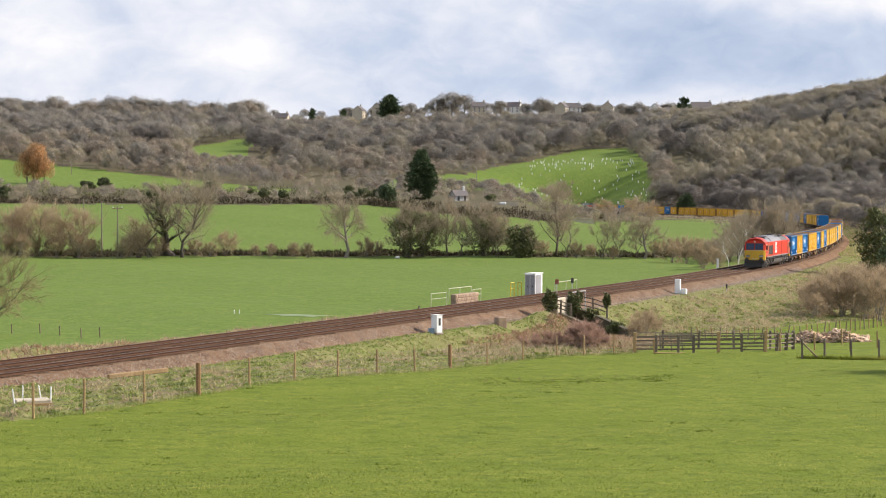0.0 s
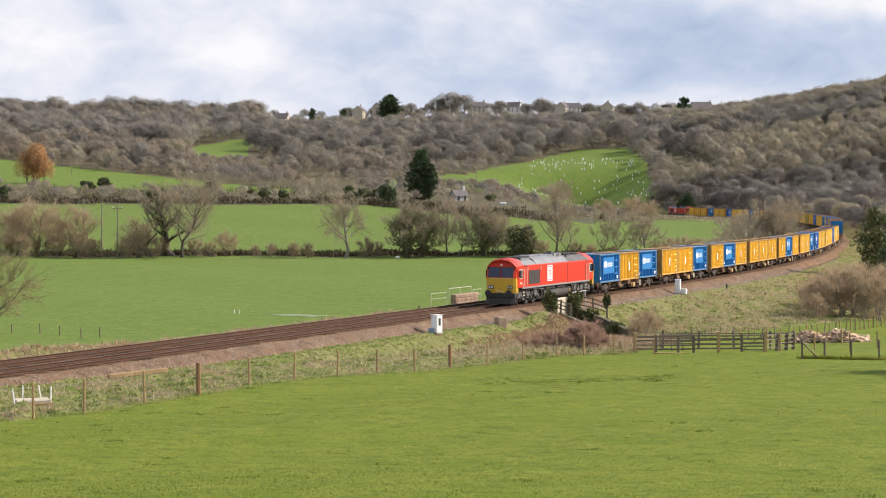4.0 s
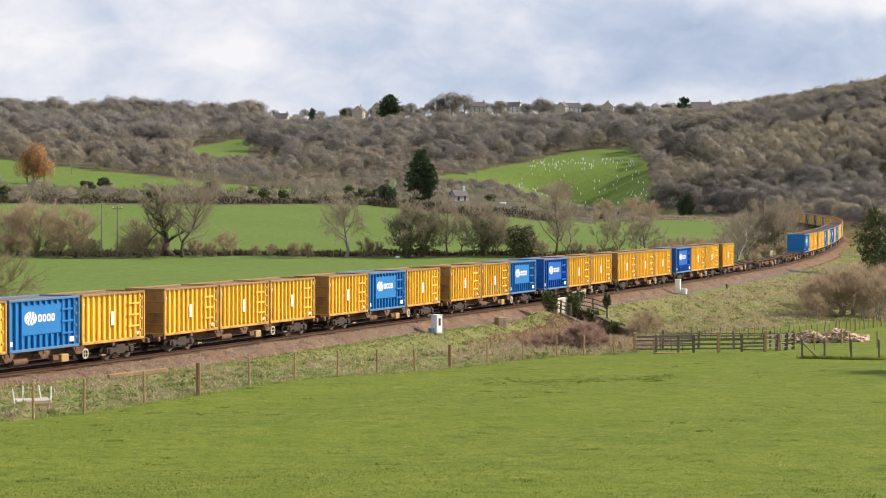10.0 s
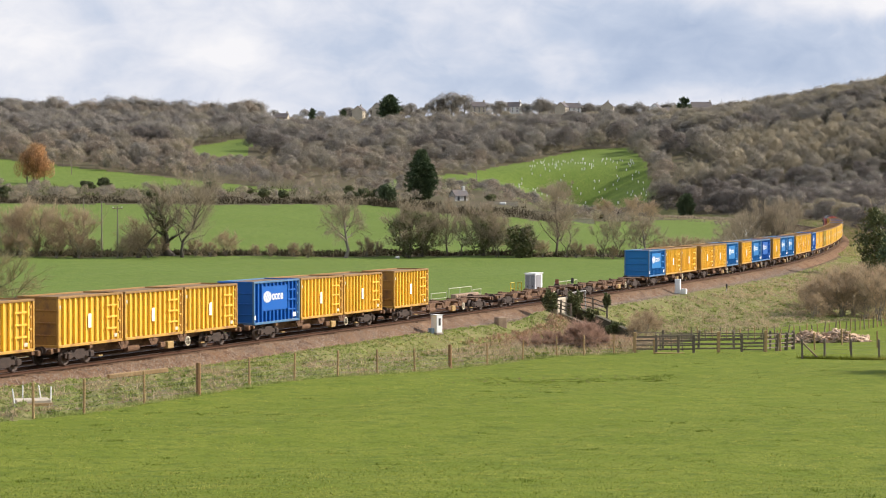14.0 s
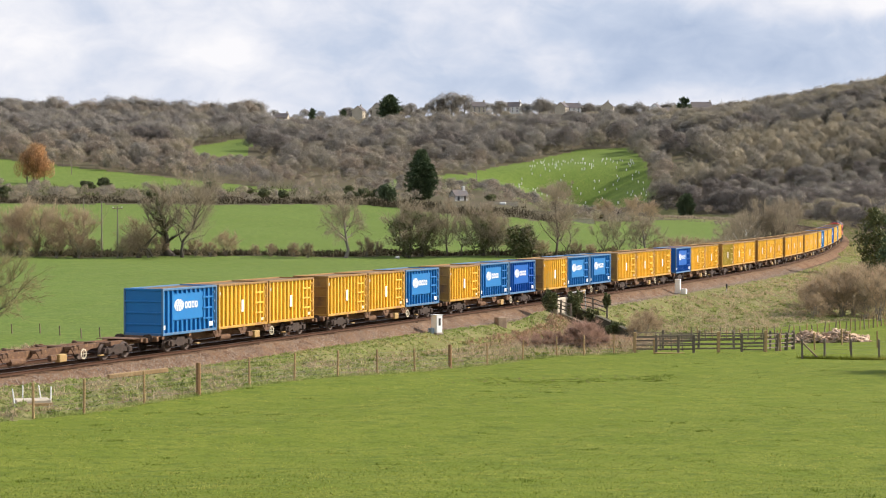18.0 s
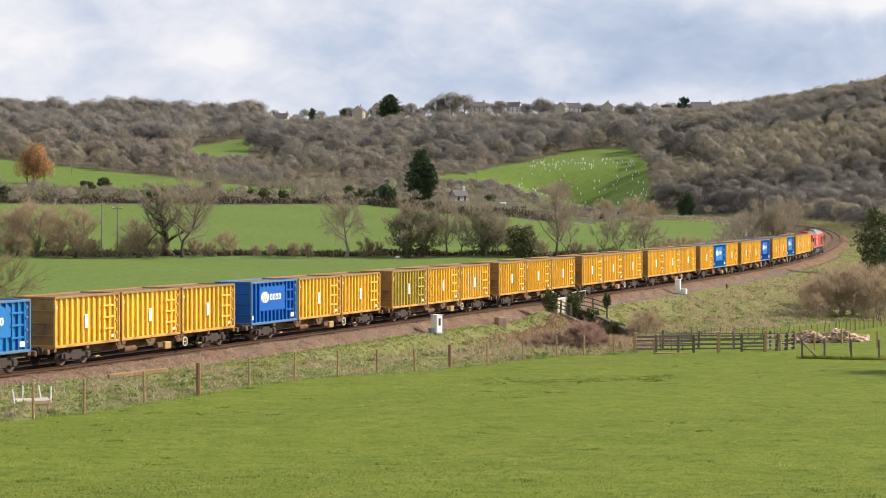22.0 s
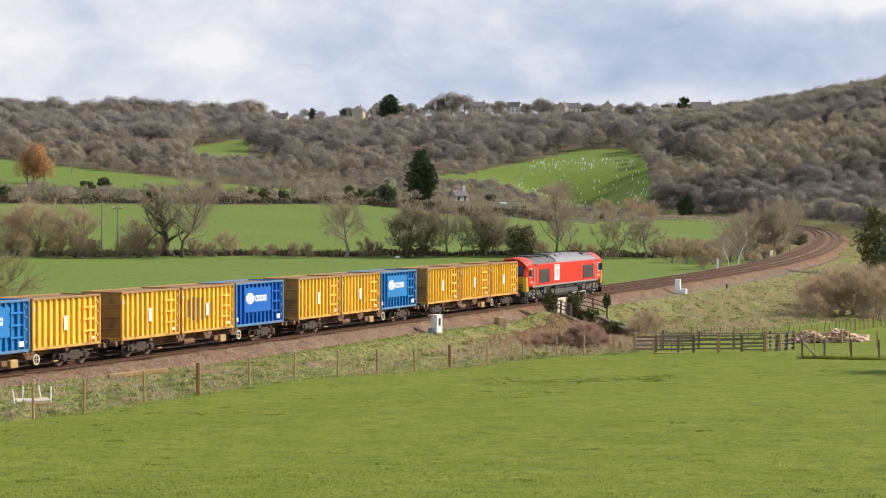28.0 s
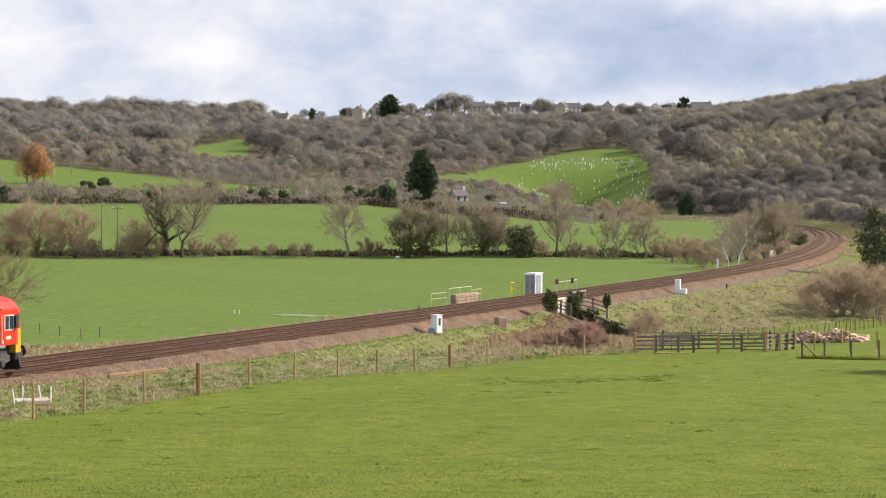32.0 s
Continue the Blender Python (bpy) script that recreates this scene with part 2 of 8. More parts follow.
M["buff"] = material("buff", (0.50, 0.34, 0.12), 0.7, second=(0.36, 0.22, 0.08), scale=2.0)
M["red"] = material("red", grain_amt=0.08, base=(0.52, 0.030, 0.011), rough=0.5, second=(0.48, 0.034, 0.014), scale=0.5, bump=0.03, spec=0.2)
M["cab_yellow"] = material("cab_yellow", grain_amt=0.08, base=(0.55, 0.33, 0.012), rough=0.45, second=(0.47, 0.28, 0.012), scale=1.2, dirt=(0.25, 0.15, 0.03), dirt_at=0.6, bump=0.05)
M["grey_roof"] = material("grey_roof", grain_amt=0.08, base=(0.19, 0.195, 0.21), rough=0.6, second=(0.15, 0.15, 0.155), scale=0.9, dirt=(0.085, 0.07, 0.062), dirt_at=0.56, bump=0.08)
M["grey_line"] = material("grey_line", grain_amt=0.08, base=(0.215, 0.21, 0.21), rough=0.7, scale=1.0, bump=0.05)
M["black"] = material("black", (0.025, 0.024, 0.023), 0.6, second=(0.04, 0.036, 0.032), scale=2.0, bump=0.15)
M["underframe"] = material("underframe", (0.034, 0.031, 0.029), 0.75, second=(0.06, 0.05, 0.043), third=(0.022, 0.021, 0.02), scale=1.6, bump=0.3)
M["tank_grey"] = material("tank_grey", (0.05, 0.046, 0.042), 0.6, second=(0.085, 0.078, 0.07), scale=0.9, dirt=(0.11, 0.095, 0.08), dirt_at=0.56, bump=0.1)
M["roof_sooty"] = material("roof_sooty", grain_amt=0.2, base=(0.085, 0.082, 0.083), rough=0.75, second=(0.13, 0.125, 0.125), scale=0.8, dirt=(0.05, 0.042, 0.038), dirt_at=0.5, bump=0.1)
M["screen"] = material("screen", grain_amt=0.08, base=(0.022, 0.034, 0.07), rough=0.1, scale=1.0, bump=0.0, spec=0.35)
M["bogie_grey"] = material("bogie_grey", (0.105, 0.096, 0.086), 0.9, second=(0.055, 0.05, 0.045), third=(0.17, 0.15, 0.13), scale=1.8, bump=0.3)
M["dark_mesh"] = material("dark_mesh", (0.04, 0.033, 0.03), 0.8, second=(0.06, 0.048, 0.042), scale=2.0, fine=20, bump=0.5)
M["sun_red"] = material("sun_red", grain_amt=0.08, base=(0.50, 0.035, 0.018), rough=0.5, second=(0.46, 0.045, 0.026), scale=0.7, bump=0.03)
M["glass"] = material("glass", grain_amt=0.08, base=(0.02, 0.025, 0.035), rough=0.06, scale=1.0, bump=0.0, spec=0.7)
M["chrome"] = material("chrome", grain_amt=0.08, base=(0.6, 0.6, 0.6), rough=0.35, metal=0.9, scale=3.0, bump=0.05)
M["concrete"] = material("concrete", (0.36, 0.31, 0.24), 0.9, second=(0.28, 0.23, 0.17), scale=1.2, bump=0.4, dirt=(0.15, 0.13, 0.09), dirt_at=0.58)
M["brick"] = material("brick", (0.27, 0.17, 0.11), 0.9, second=(0.33, 0.25, 0.17), scale=0.9, fine=6, bump=0.4, rand=0.3)
M["timber"] = material("timber", (0.24, 0.18, 0.12), 0.9, second=(0.17, 0.13, 0.09), scale=1.6, bump=0.5, rand=0.2)
M["new_timber"] = material("new_timber", (0.42, 0.28, 0.13), 0.85, second=(0.34, 0.22, 0.10), scale=1.6, bump=0.4, rand=0.15)
M["post_brown"] = material("post_brown", (0.30, 0.165, 0.07), 0.85, second=(0.22, 0.12, 0.05), scale=1.6, bump=0.4)
M["wire"] = material("wire", (0.30, 0.30, 0.29), 0.5, 0.7, scale=5.0, bump=0.0)
M["bark"] = material("bark", (0.155, 0.125, 0.09), 0.95, second=(0.105, 0.085, 0.062), scale=1.0, bump=0.5)
M["dark_bark"] = material("dark_bark", (0.085, 0.07, 0.052), 0.95, second=(0.055, 0.046, 0.035), scale=1.0, bump=0.8)
M["pale_bark"] = material("pale_bark", (0.27, 0.23, 0.175), 0.9, second=(0.20, 0.17, 0.13), scale=1.0, bump=0.3)
M["twig"] = island_shades(material("twig", (0.42, 0.35, 0.245), 0.95, second=(0.36, 0.30, 0.21), scale=0.2, bump=0.0, coords="World", spec=0.1), 0.3)
M["twig_red"] = island_shades(material("twig_red", (0.55, 0.42, 0.275), 0.95, second=(0.48, 0.37, 0.245), scale=0.4, bump=0.0, coords="World", spec=0.1), 0.3)
M["twig_olive"] = island_shades(material("twig_olive", (0.42, 0.36, 0.19), 0.95, second=(0.35, 0.32, 0.16), scale=0.4, bump=0.0, coords="World", spec=0.1), 0.3)
M["evergreen"] = island_shades(material("evergreen", (0.085, 0.12, 0.058), 0.8, second=(0.105, 0.14, 0.065), scale=0.5, bump=0.0, coords="World", spec=0.2), 0.35)
M["ivy"] = island_shades(material("ivy", (0.115, 0.14, 0.05), 0.7, second=(0.20, 0.18, 0.075), scale=1.0, bump=0.0, coords="World", spec=0.3), 0.35)
M["blade"] = island_shades(material("blade", (0.158, 0.207, 0.025), 0.8, second=(0.225, 0.258, 0.044), third=(0.118, 0.165, 0.023), scale=0.5, bump=0.0, coords="World", spec=0.2), 0.5)
M["straw"] = island_shades(material("straw", (0.58, 0.48, 0.32), 0.9, second=(0.50, 0.39, 0.22), third=(0.40, 0.28, 0.17), scale=0.45, bump=0.0, coords="World", spec=0.1), 0.35)
M["stone_pale"] = material("stone_pale", (0.55, 0.48, 0.36), 0.9, second=(0.48, 0.41, 0.30), scale=0.3, bump=0.1)
M["render_white"] = material("render_white", grain_amt=0.08, base=(0.78, 0.77, 0.73), rough=0.8, second=(0.70, 0.68, 0.63), scale=0.3, bump=0.05)
M["slate"] = material("slate", (0.11, 0.10, 0.10), 0.7, second=(0.15, 0.12, 0.10), scale=0.5, bump=0.2)
M["rubble"] = island_shades(material("rubble", (0.52, 0.36, 0.24), 0.95, second=(0.62, 0.47, 0.33), third=(0.40, 0.25, 0.16), scale=0.8, bump=0.5, coords="World"), 0.2)
M["sign_yellow"] = material("sign_yellow", grain_amt=0.08, base=(0.70, 0.52, 0.04), rough=0.5, scale=2.0, bump=0.0)
M["light_wool"] = material("light_wool", (0.75, 0.74, 0.70), 0.9, scale=3.0, bump=0.2)
for key in ("twig", "twig_olive", "twig_red", "blade", "straw"):
    see_through(M[key], 0.45)


# ---- mesh helpers ----
class Build:
    """Collects vertices and faces of one mesh."""

    def __init__(self):
        self.v, self.f = [], []

    def add(self, v, f):
        k = len(self.v)
        self.v.extend([tuple(p) for p in v])
        self.f.extend([tuple(i + k for i in q) for q in f])
        return self

    def box(self, x0, x1, y0, y1, z0, z1):
        v = [(x, y, z) for x in (x0, x1) for y in (y0, y1) for z in (z0, z1)]
        return self.add(v, [(0, 1, 3, 2), (4, 6, 7, 5), (0, 4, 5, 1), (2, 3, 7, 6), (0, 2, 6, 4), (1, 5, 7, 3)])

    def cbox(self, x0, x1, y0, y1, z0, z1, c=0.02):
        """A box with chamfered edges."""
        c = min(c, (x1 - x0) * 0.45, (y1 - y0) * 0.45, (z1 - z0) * 0.45)
        lo, hi = (x0, y0, z0), (x1, y1, z1)
        v, index = [], {}
        for sx in (0, 1):
            for sy in (0, 1):
                for sz in (0, 1):
                    s = (sx, sy, sz)
                    for ax in range(3):
                        p = [(hi[k] - c if s[k] else lo[k] + c) if k != ax else (hi[k] if s[k] else lo[k]) for k in range(3)]
                        index[s, ax] = len(v)
                        v.append(tuple(p))
        f = []
        for ax in range(3):
            a, b = [k for k in range(3) if k != ax]
            for side in (0, 1):
                q = []
                for da, db in ((0, 0), (1, 0), (1, 1), (0, 1)):
                    s = [0, 0, 0]
                    s[ax], s[a], s[b] = side, da, db
                    q.append(index[tuple(s), ax])
                f.append(tuple(q))
        for ax in range(3):
            a, b = [k for k in range(3) if k != ax]
            for sa in (0, 1):
                for sb in (0, 1):
                    q = []
                    for e, w in ((0, a), (1, a), (1, b), (0, b)):
                        s = [0, 0, 0]
                        s[ax], s[a], s[b] = e, sa, sb
                        q.append(index[tuple(s), w])
                    f.append(tuple(q))
        for sx in (0, 1):
            for sy in (0, 1):
                for sz in (0, 1):
                    f.append(tuple(index[(sx, sy, sz), k] for k in range(3)))
        return self.add(v, f)

    def prism(self, outline, axis, a, b):
        """An outline of pairs, drawn out along an axis from a to b."""
        n = len(outline)
        put = {"x": lambda p, h: (h, p[0], p[1]), "y": lambda p, h: (p[0], h, p[1]), "z": lambda p, h: (p[0], p[1], h)}[axis]
        v = [put(p, a) for p in outline] + [put(p, b) for p in outline]
        f = [tuple(range(n))[::-1], tuple(range(n, 2 * n))] + [(i, (i + 1) % n, n + (i + 1) % n, n + i) for i in range(n)]
        return self.add(v, f)

    def rod(self, a, b, r, r2=None, n=8, caps=True):
        """A round bar from a to b."""
        a, b = Vector(a), Vector(b)
        r2 = r if r2 is None else r2
        w = (b - a).normalized()
        u = w.orthogonal().normalized()
        t = w.cross(u)
        v = []
        for c, q in ((a, r), (b, r2)):
            v += [c + (u * math.cos(k * 2 * math.pi / n) + t * math.sin(k * 2 * math.pi / n)) * q for k in range(n)]
        f = [(i, (i + 1) % n, n + (i + 1) % n, n + i) for i in range(n)]
        if caps:
            f += [tuple(range(n))[::-1], tuple(range(n, 2 * n))]
        return self.add(v, f)

    def lathe(self, profile, n=16, axis="z", at=(0, 0, 0)):
        """A turned shape: pairs of radius and height."""
        v = []
        for r, h in profile:
            for k in range(n):
                c, s = r * math.cos(2 * math.pi * k / n), r * math.sin(2 * math.pi * k / n)
                p = {"z": (c, s, h), "y": (c, h, s), "x": (h, c, s)}[axis]
                v.append((p[0] + at[0], p[1] + at[1], p[2] + at[2]))
        m = len(profile)
        f = [(j * n + i, j * n + (i + 1) % n, (j + 1) * n + (i + 1) % n, (j + 1) * n + i) for j in range(m - 1) for i in range(n)]
        f += [tuple(range(n))[::-1], tuple(range((m - 1) * n, m * n))]
        return self.add(v, f)

    def mesh(self, name, mat, smooth=False):
        me = bpy.data.meshes.new(name)
        me.from_pydata(self.v, [], self.f)
        bm = bmesh.new()
        bm.from_mesh(me)
        bmesh.ops.recalc_face_normals(bm, faces=bm.faces)
        bm.to_mesh(me)
        bm.free()
        for m in (mat if isinstance(mat, (list, tuple)) else [mat]):
            me.materials.append(m)
        if smooth:
            me.polygons.foreach_set("use_smooth", [True] * len(me.polygons))
        return me


def part(name, shape, mat, parent, label="", m=None, smooth=False):
    """One mesh as a part under a thing or a part."""
    me = shape.mesh(name, mat, smooth) if isinstance(shape, Build) else shape
    ob = new(name, me)
    ob.parent = parent
    if m is not None:
        ob.matrix_basis = m
    if label:
        ob["label"] = label
    return ob


def thing(name, label, category, group="", kind="", shape=None, mat=None, m=None, smooth=False):
    """A top-level thing: an empty, or one mesh when it has no parts."""
    ob = new(name, shape.mesh(name, mat, smooth) if shape is not None else None)
    if shape is None:
        ob.empty_display_size = 0.2
    if m is not None:
        ob.matrix_basis = m
    return tagged(ob, label, category, group, kind)


def raw_mesh(name, verts, faces, mat):
    """A large mesh from arrays: verts n x 3, faces m x 3 or m x 4."""
    me = bpy.data.meshes.new(name)
    verts, faces = np.asarray(verts, np.float32), np.asarray(faces, np.int32)
    n, k = faces.shape
    me.vertices.add(len(verts))
    me.vertices.foreach_set("co", verts.ravel())
    me.loops.add(n * k)
    me.loops.foreach_set("vertex_index", faces.ravel())
    me.polygons.add(n)
    me.polygons.foreach_set("loop_start", np.arange(n, dtype=np.int32) * k)
    for m in (mat if isinstance(mat, (list, tuple)) else [mat]):
        me.materials.append(m)
    me.update(calc_edges=True)
    return me


# ---- the lie of the land ----
RISE_Y = [-700, 0, 20, 40, 70, 100, 135, 165, 220, 360, 460, 560, 640, 720, 800, 900, 1000, 1150, 1350, 1500, 2700]
RISE_Z = [7.1, 7.1, 4.9, 2.4, 1.1, -0.2, -1.7, -2.4, -2.3, -2.0, 1.5, 6.0, 8.0, 10.0, 14.0, 23.0, 32.0, 44.0, 58.0, 63.0, 70.0]
_ry = np.arange(-700.0, 2701.0, 4.0)
_rz = np.convolve(np.pad(np.interp(_ry, RISE_Y, RISE_Z), 4, mode="edge"), np.ones(9) / 9, mode="valid")


def smooth(a, lo, hi):
    t = np.clip((a - lo) / (hi - lo), 0, 1)
    return t * t * (3 - 2 * t)


BRIDGE_S = 8.8


def natural(x, y):
    """The height of the land without the railway."""
    z = np.interp(y, _ry, _rz)
    flat = smooth(x, 12, 50) * smooth(y, 380, 430) * (1 - smooth(y, 730, 820))
    z = z * (1 - flat) + 0.0 * flat
    z = z + 10 * np.exp(-0.5 * (((x + 200) / 85) ** 2 + ((y - 830) / 110) ** 2))
    z = z + 30 * np.exp(-0.5 * (((x - 260) / 80) ** 2 + ((y - 930) / 190) ** 2))
    z = z + 3.0 * np.sin(x / 61.0 + 1.0) * smooth(y, 850, 1100)
    z = z + 0.10 * np.sin(x / 7.0 + y / 11.0) * smooth(y, 36, 60) + 0.07 * np.sin(x / 3.1 - y / 4.3)
    return z


# line of the field fence on the camera's side
FENCE = [(-24.0, 52.0), (-14.5, 72.0), (-13.2, 74.8), (-11.7, 79.7), (-10.1, 84.0), (-8.5, 89.4), (-6.9, 94.5), (-5.1, 98.5), (-3.3, 102.0), (-1.5, 108.0), (0.4, 115.0), (2.6, 119.6),
         (4.9, 125.0), (7.2, 128.8), (9.0, 130.0), (11.0, 131.0), (12.5, 133.0), (20.5, 160.0), (40.0, 184.0), (90.0, 215.0)]
FX, FY = np.array([p[0] for p in FENCE]), np.array([p[1] for p in FENCE])


def land(x, y):
    """The height of the ground, with cutting, embankment and the track under the bridge, and its place by the line."""
    x, y = np.asarray(x, float), np.asarray(y, float)
    s, lat, zr = nearest_on_line(x.ravel(), y.ravel())
    s, lat, zr = s.reshape(x.shape), lat.reshape(x.shape), zr.reshape(x.shape)
    zn = natural(x, y)
    zf = zr - 0.75
    out_near, out_far = np.maximum(lat - 3.4, 0), np.maximum(-lat - 7.0, 0)
    away = out_near + out_far
    fall = np.where(lat > 0, 2.6 + 5.0 * smooth(s, 24, 60), 2.2)
    z = np.where(zn < zf, np.maximum(zn, zf - away / fall), np.minimum(zn, zf + away / 2.2))
    off = smooth(s, 690, 725)
    z = z * (1 - off) + zn * off
    # humps and hollows of the grown-over bank
    rough = smooth(lat, 3.6, 5.5) * (1 - smooth(y, 215, 250)) * smooth(y - np.interp(x, FX, FY), 0.0, 1.2)
    z = z + rough * (0.13 * np.sin(x * 1.7 + 0.6 * y + 1.3 * np.sin(y * 0.43)) * np.sin(y * 0.83 - 0.5 * x) + 0.10 * np.sin(x * 3.9 - y * 1.1 + 2.0) * np.sin(y * 1.9 + x * 0.7) + 0.05 * np.sin(x * 7.3 + y * 3.1))
    # low spoil bank beyond the line
    z = z + (0.75 + 0.08 * np.sin(s * 0.5) + 0.06 * np.sin(s * 1.3)) * np.exp(-((lat + 8.7) / 1.2) ** 2) * smooth(s, -110, -95) * (1 - smooth(s, 2, 10))
    # sunken way under the bridge
    z = z + 0.75 * np.exp(-((s - BRIDGE_S + 4.5) / 3.0) ** 2) * smooth(lat, 3.0, 4.2) * (1 - smooth(lat, 5.5, 8.5))
    deep = (1 - smooth(np.abs(s - BRIDGE_S - 8.2 * smooth(-lat, -2, 8) + 0.55 * np.maximum(lat - 4, 0)), 1.5, 2.5)) * (1 - smooth(lat, 9, 13)) * (1 - smooth(-lat, 14, 22))
    z = z * (1 - deep) + np.minimum(z, zr - 3.1) * deep
    return z, s, lat


def land_at(x, y):
    return float(land(np.array([x]), np.array([y]))[0][0])


def inside(x, y, poly):
    """Which of the places lie inside a polygon."""
    hit = np.zeros(x.shape, bool)
    for (x0, y0), (x1, y1) in zip(poly, poly[1:] + poly[:1]):
        if y0 != y1:
            hit ^= ((y0 > y) != (y1 > y)) & (x < (x1 - x0) * (y - y0) / (y1 - y0) + x0)
    return hit


MEADOWS = {
    "near_slope": [(-260, 690), (-60, 672), (-48, 700), (-80, 735), (-135, 768), (-190, 806), (-300, 838)],
    "strip": [(-26, 745), (6, 722), (36, 730), (66, 748), (84, 800), (86, 860), (86, 945), (62, 945), (40, 900), (8, 835), (-22, 790)],
    "clearing": [(-107, 872), (-86, 890), (-97, 1040), (-100, 1138), (-113, 1112), (-124, 1040), (-122, 980)],
    "upper": [(88, 1040), (112, 1050), (112, 1110), (94, 1100)],
    "upper_mid": [(24, 1050), (40, 1060), (38, 1110), (26, 1100)],
}

_rows = np.concatenate([np.arange(-560, 30, 12.0), np.arange(30, 60, 1.2), np.arange(60, 240, 0.6), np.arange(240, 430, 2.5), np.arange(430, 745, 3.5), np.arange(745, 1440, 7.0), np.arange(1440, 2700, 60.0)])
_cols = np.concatenate([-np.geomspace(6, 0.27, 26), np.linspace(-0.262, 0.262, 250), np.geomspace(0.27, 6, 26)])
GX = _cols[None, :] * np.maximum(_rows + 40, 80)[:, None]
GY = np.repeat(_rows[:, None], len(_cols), 1)
GZ, GS, GLAT = land(GX, GY)
_nr, _nc = GX.shape
_i = (np.arange(_nr - 1)[:, None] * _nc + np.arange(_nc - 1)).ravel()
_faces = np.stack([_i, _i + 1, _i + _nc + 1, _i + _nc], 1)
cx, cy = [(a[:-1, :-1] + a[1:, 1:]).ravel() / 2 for a in (GX, GY)]
cs, clat = [(a[:-1, :-1] + a[1:, 1:]).ravel() / 2 for a in (GS, GLAT)]
wob = 1.2 * np.sin(cx * 0.9 + cy * 0.31) + 0.8 * np.sin(cy * 0.77 - cx * 0.4)
zone = np.full(len(cx), 3)                                            # scrub
zone[(cy < 356 + wob) & (clat < 0)] = 1                                # water meadow beyond the line
zone[(cy > 366 + wob) & (cy < 562 - 62 * smooth(cx, -22, 8) + 2 * wob) & (cx < 40)] = 1
zone[(cy > 372 + wob) & (cy < 520 + 2 * wob) & (cx >= 40) & (clat > 12)] = 1
zone[(cy > 372 + wob) & (cy < 655) & (cx >= 30) & (clat < -15 + wob) & (cx < 105)] = 1
for poly in MEADOWS.values():
    zone[inside(cx, cy, poly)] = 1
camera_side = cy < np.interp(cx, FX, FY) - 0.2
zone[camera_side & (clat > 0)] = 0
zone[~camera_side & (clat > 0) & (cy < 330)] = 2
zone[(clat > -11.0 + 0.9 * wob) & (clat <= 0) & (cy < 330)] = 2
zone[(clat > -7.2) & (clat < np.where(cs < -8, 2.8, 3.5)) & (cs < 690)] = 4
zone[(cy >= 330) & (np.abs(clat + 1.7) < 13) & (cs < 690)] = 2
zone[(cy >= 330) & (np.abs(clat + 1.7) < 4.7) & (cs < 690)] = 4
zone[(clat > 3) & (clat < 15) & (np.abs(cs - BRIDGE_S + 0.55 * np.maximum(clat - 4, 0)) < 2.2)] = 4
ground_mesh = raw_mesh("ground", np.stack([GX, GY, GZ], 2).reshape(-1, 3), _faces, [M["pasture"], M["far_pasture"], M["rough_grass"], M["scrub"], M["earth"]])
ground_mesh.polygons.foreach_set("material_index", zone.astype(np.int32))
ground_mesh.polygons.foreach_set("use_smooth", np.ones(len(_faces), bool))
ground = tagged(new("ground", ground_mesh), "green pasture, rough grass banks and brown scrub rising to hills", "ground", kind="structure")


def swept(profile, lat0, s_rows, up=0.0, close=False):
    """A profile of (lateral, height) pairs drawn along the line."""
    v = []
    for lat, h in profile:
        x, y, z = on_line(s_rows, lat0 + lat, up + h)
        v.append(np.stack([x, y, z], 1))
    v = np.stack(v, 1)
    n, k = v.shape[:2]
    c = k if close else k - 1
    a = (np.arange(n - 1)[:, None] * k + np.arange(c)).ravel()
    b = (np.arange(n - 1)[:, None] * k + (np.arange(c) + 1) % k).ravel()
    return v.reshape(-1, 3), np.stack([a, b, b + k, a + k], 1)


# ---- permanent way: ballast, two tracks ----
S_BED = np.concatenate([np.arange(-700.0, -130.0, 5.0), np.arange(-130.0, 695.0, 0.5)])
_v, _f = swept([(-6.9, -0.80), (-5.3, -0.23), (-4.7, -0.20), (-2.2, -0.21), (-1.7, -0.26), (-1.2, -0.21), (1.2, -0.20), (1.85, -0.23), (2.95, -0.80)], 0, S_BED)
_v = _v + np.random.default_rng(3).normal(0, 0.02, _v.shape)
tagged(new("track_bed", raw_mesh("track_bed", _v, _f, M["ballast"])), "brown rust-stained stone ballast under two tracks", "ballast", kind="structure")
RAIL = [(-0.07, -0.16), (-0.07, -0.145), (-0.012, -0.12), (-0.012, -0.045), (-0.036, -0.035), (-0.036, -0.004), (0.036, -0.004), (0.036, -0.035), (0.012, -0.045), (0.012, -0.12), (0.07, -0.145), (0.07, -0.16)]
S_RAIL = np.arange(-700.0, 695.0, 2.0)
for centre in (0.0, -3.4):
    track = thing("railway_track", "rusty steel running rails on concrete sleepers", "railway track", group="running lines", kind="structure")
    for side in (-0.753, 0.753):
        _v, _f = swept(RAIL, centre + side, S_RAIL, 0.0, True)
        rail = part("rail", raw_mesh("rail", _v, _f, M["rail_rust"]), None, track)
        _v, _f = swept([(-0.034, 0.0), (0.034, 0.0)], centre + side, S_RAIL)
        part("rail_head", raw_mesh("rail_head", _v, _f, M["rail_top"]), None, rail, "polished running surface")


# ---- train: containers, wagons, locomotives ----
CL, CW, CH = 6.06, 2.5, 2.59


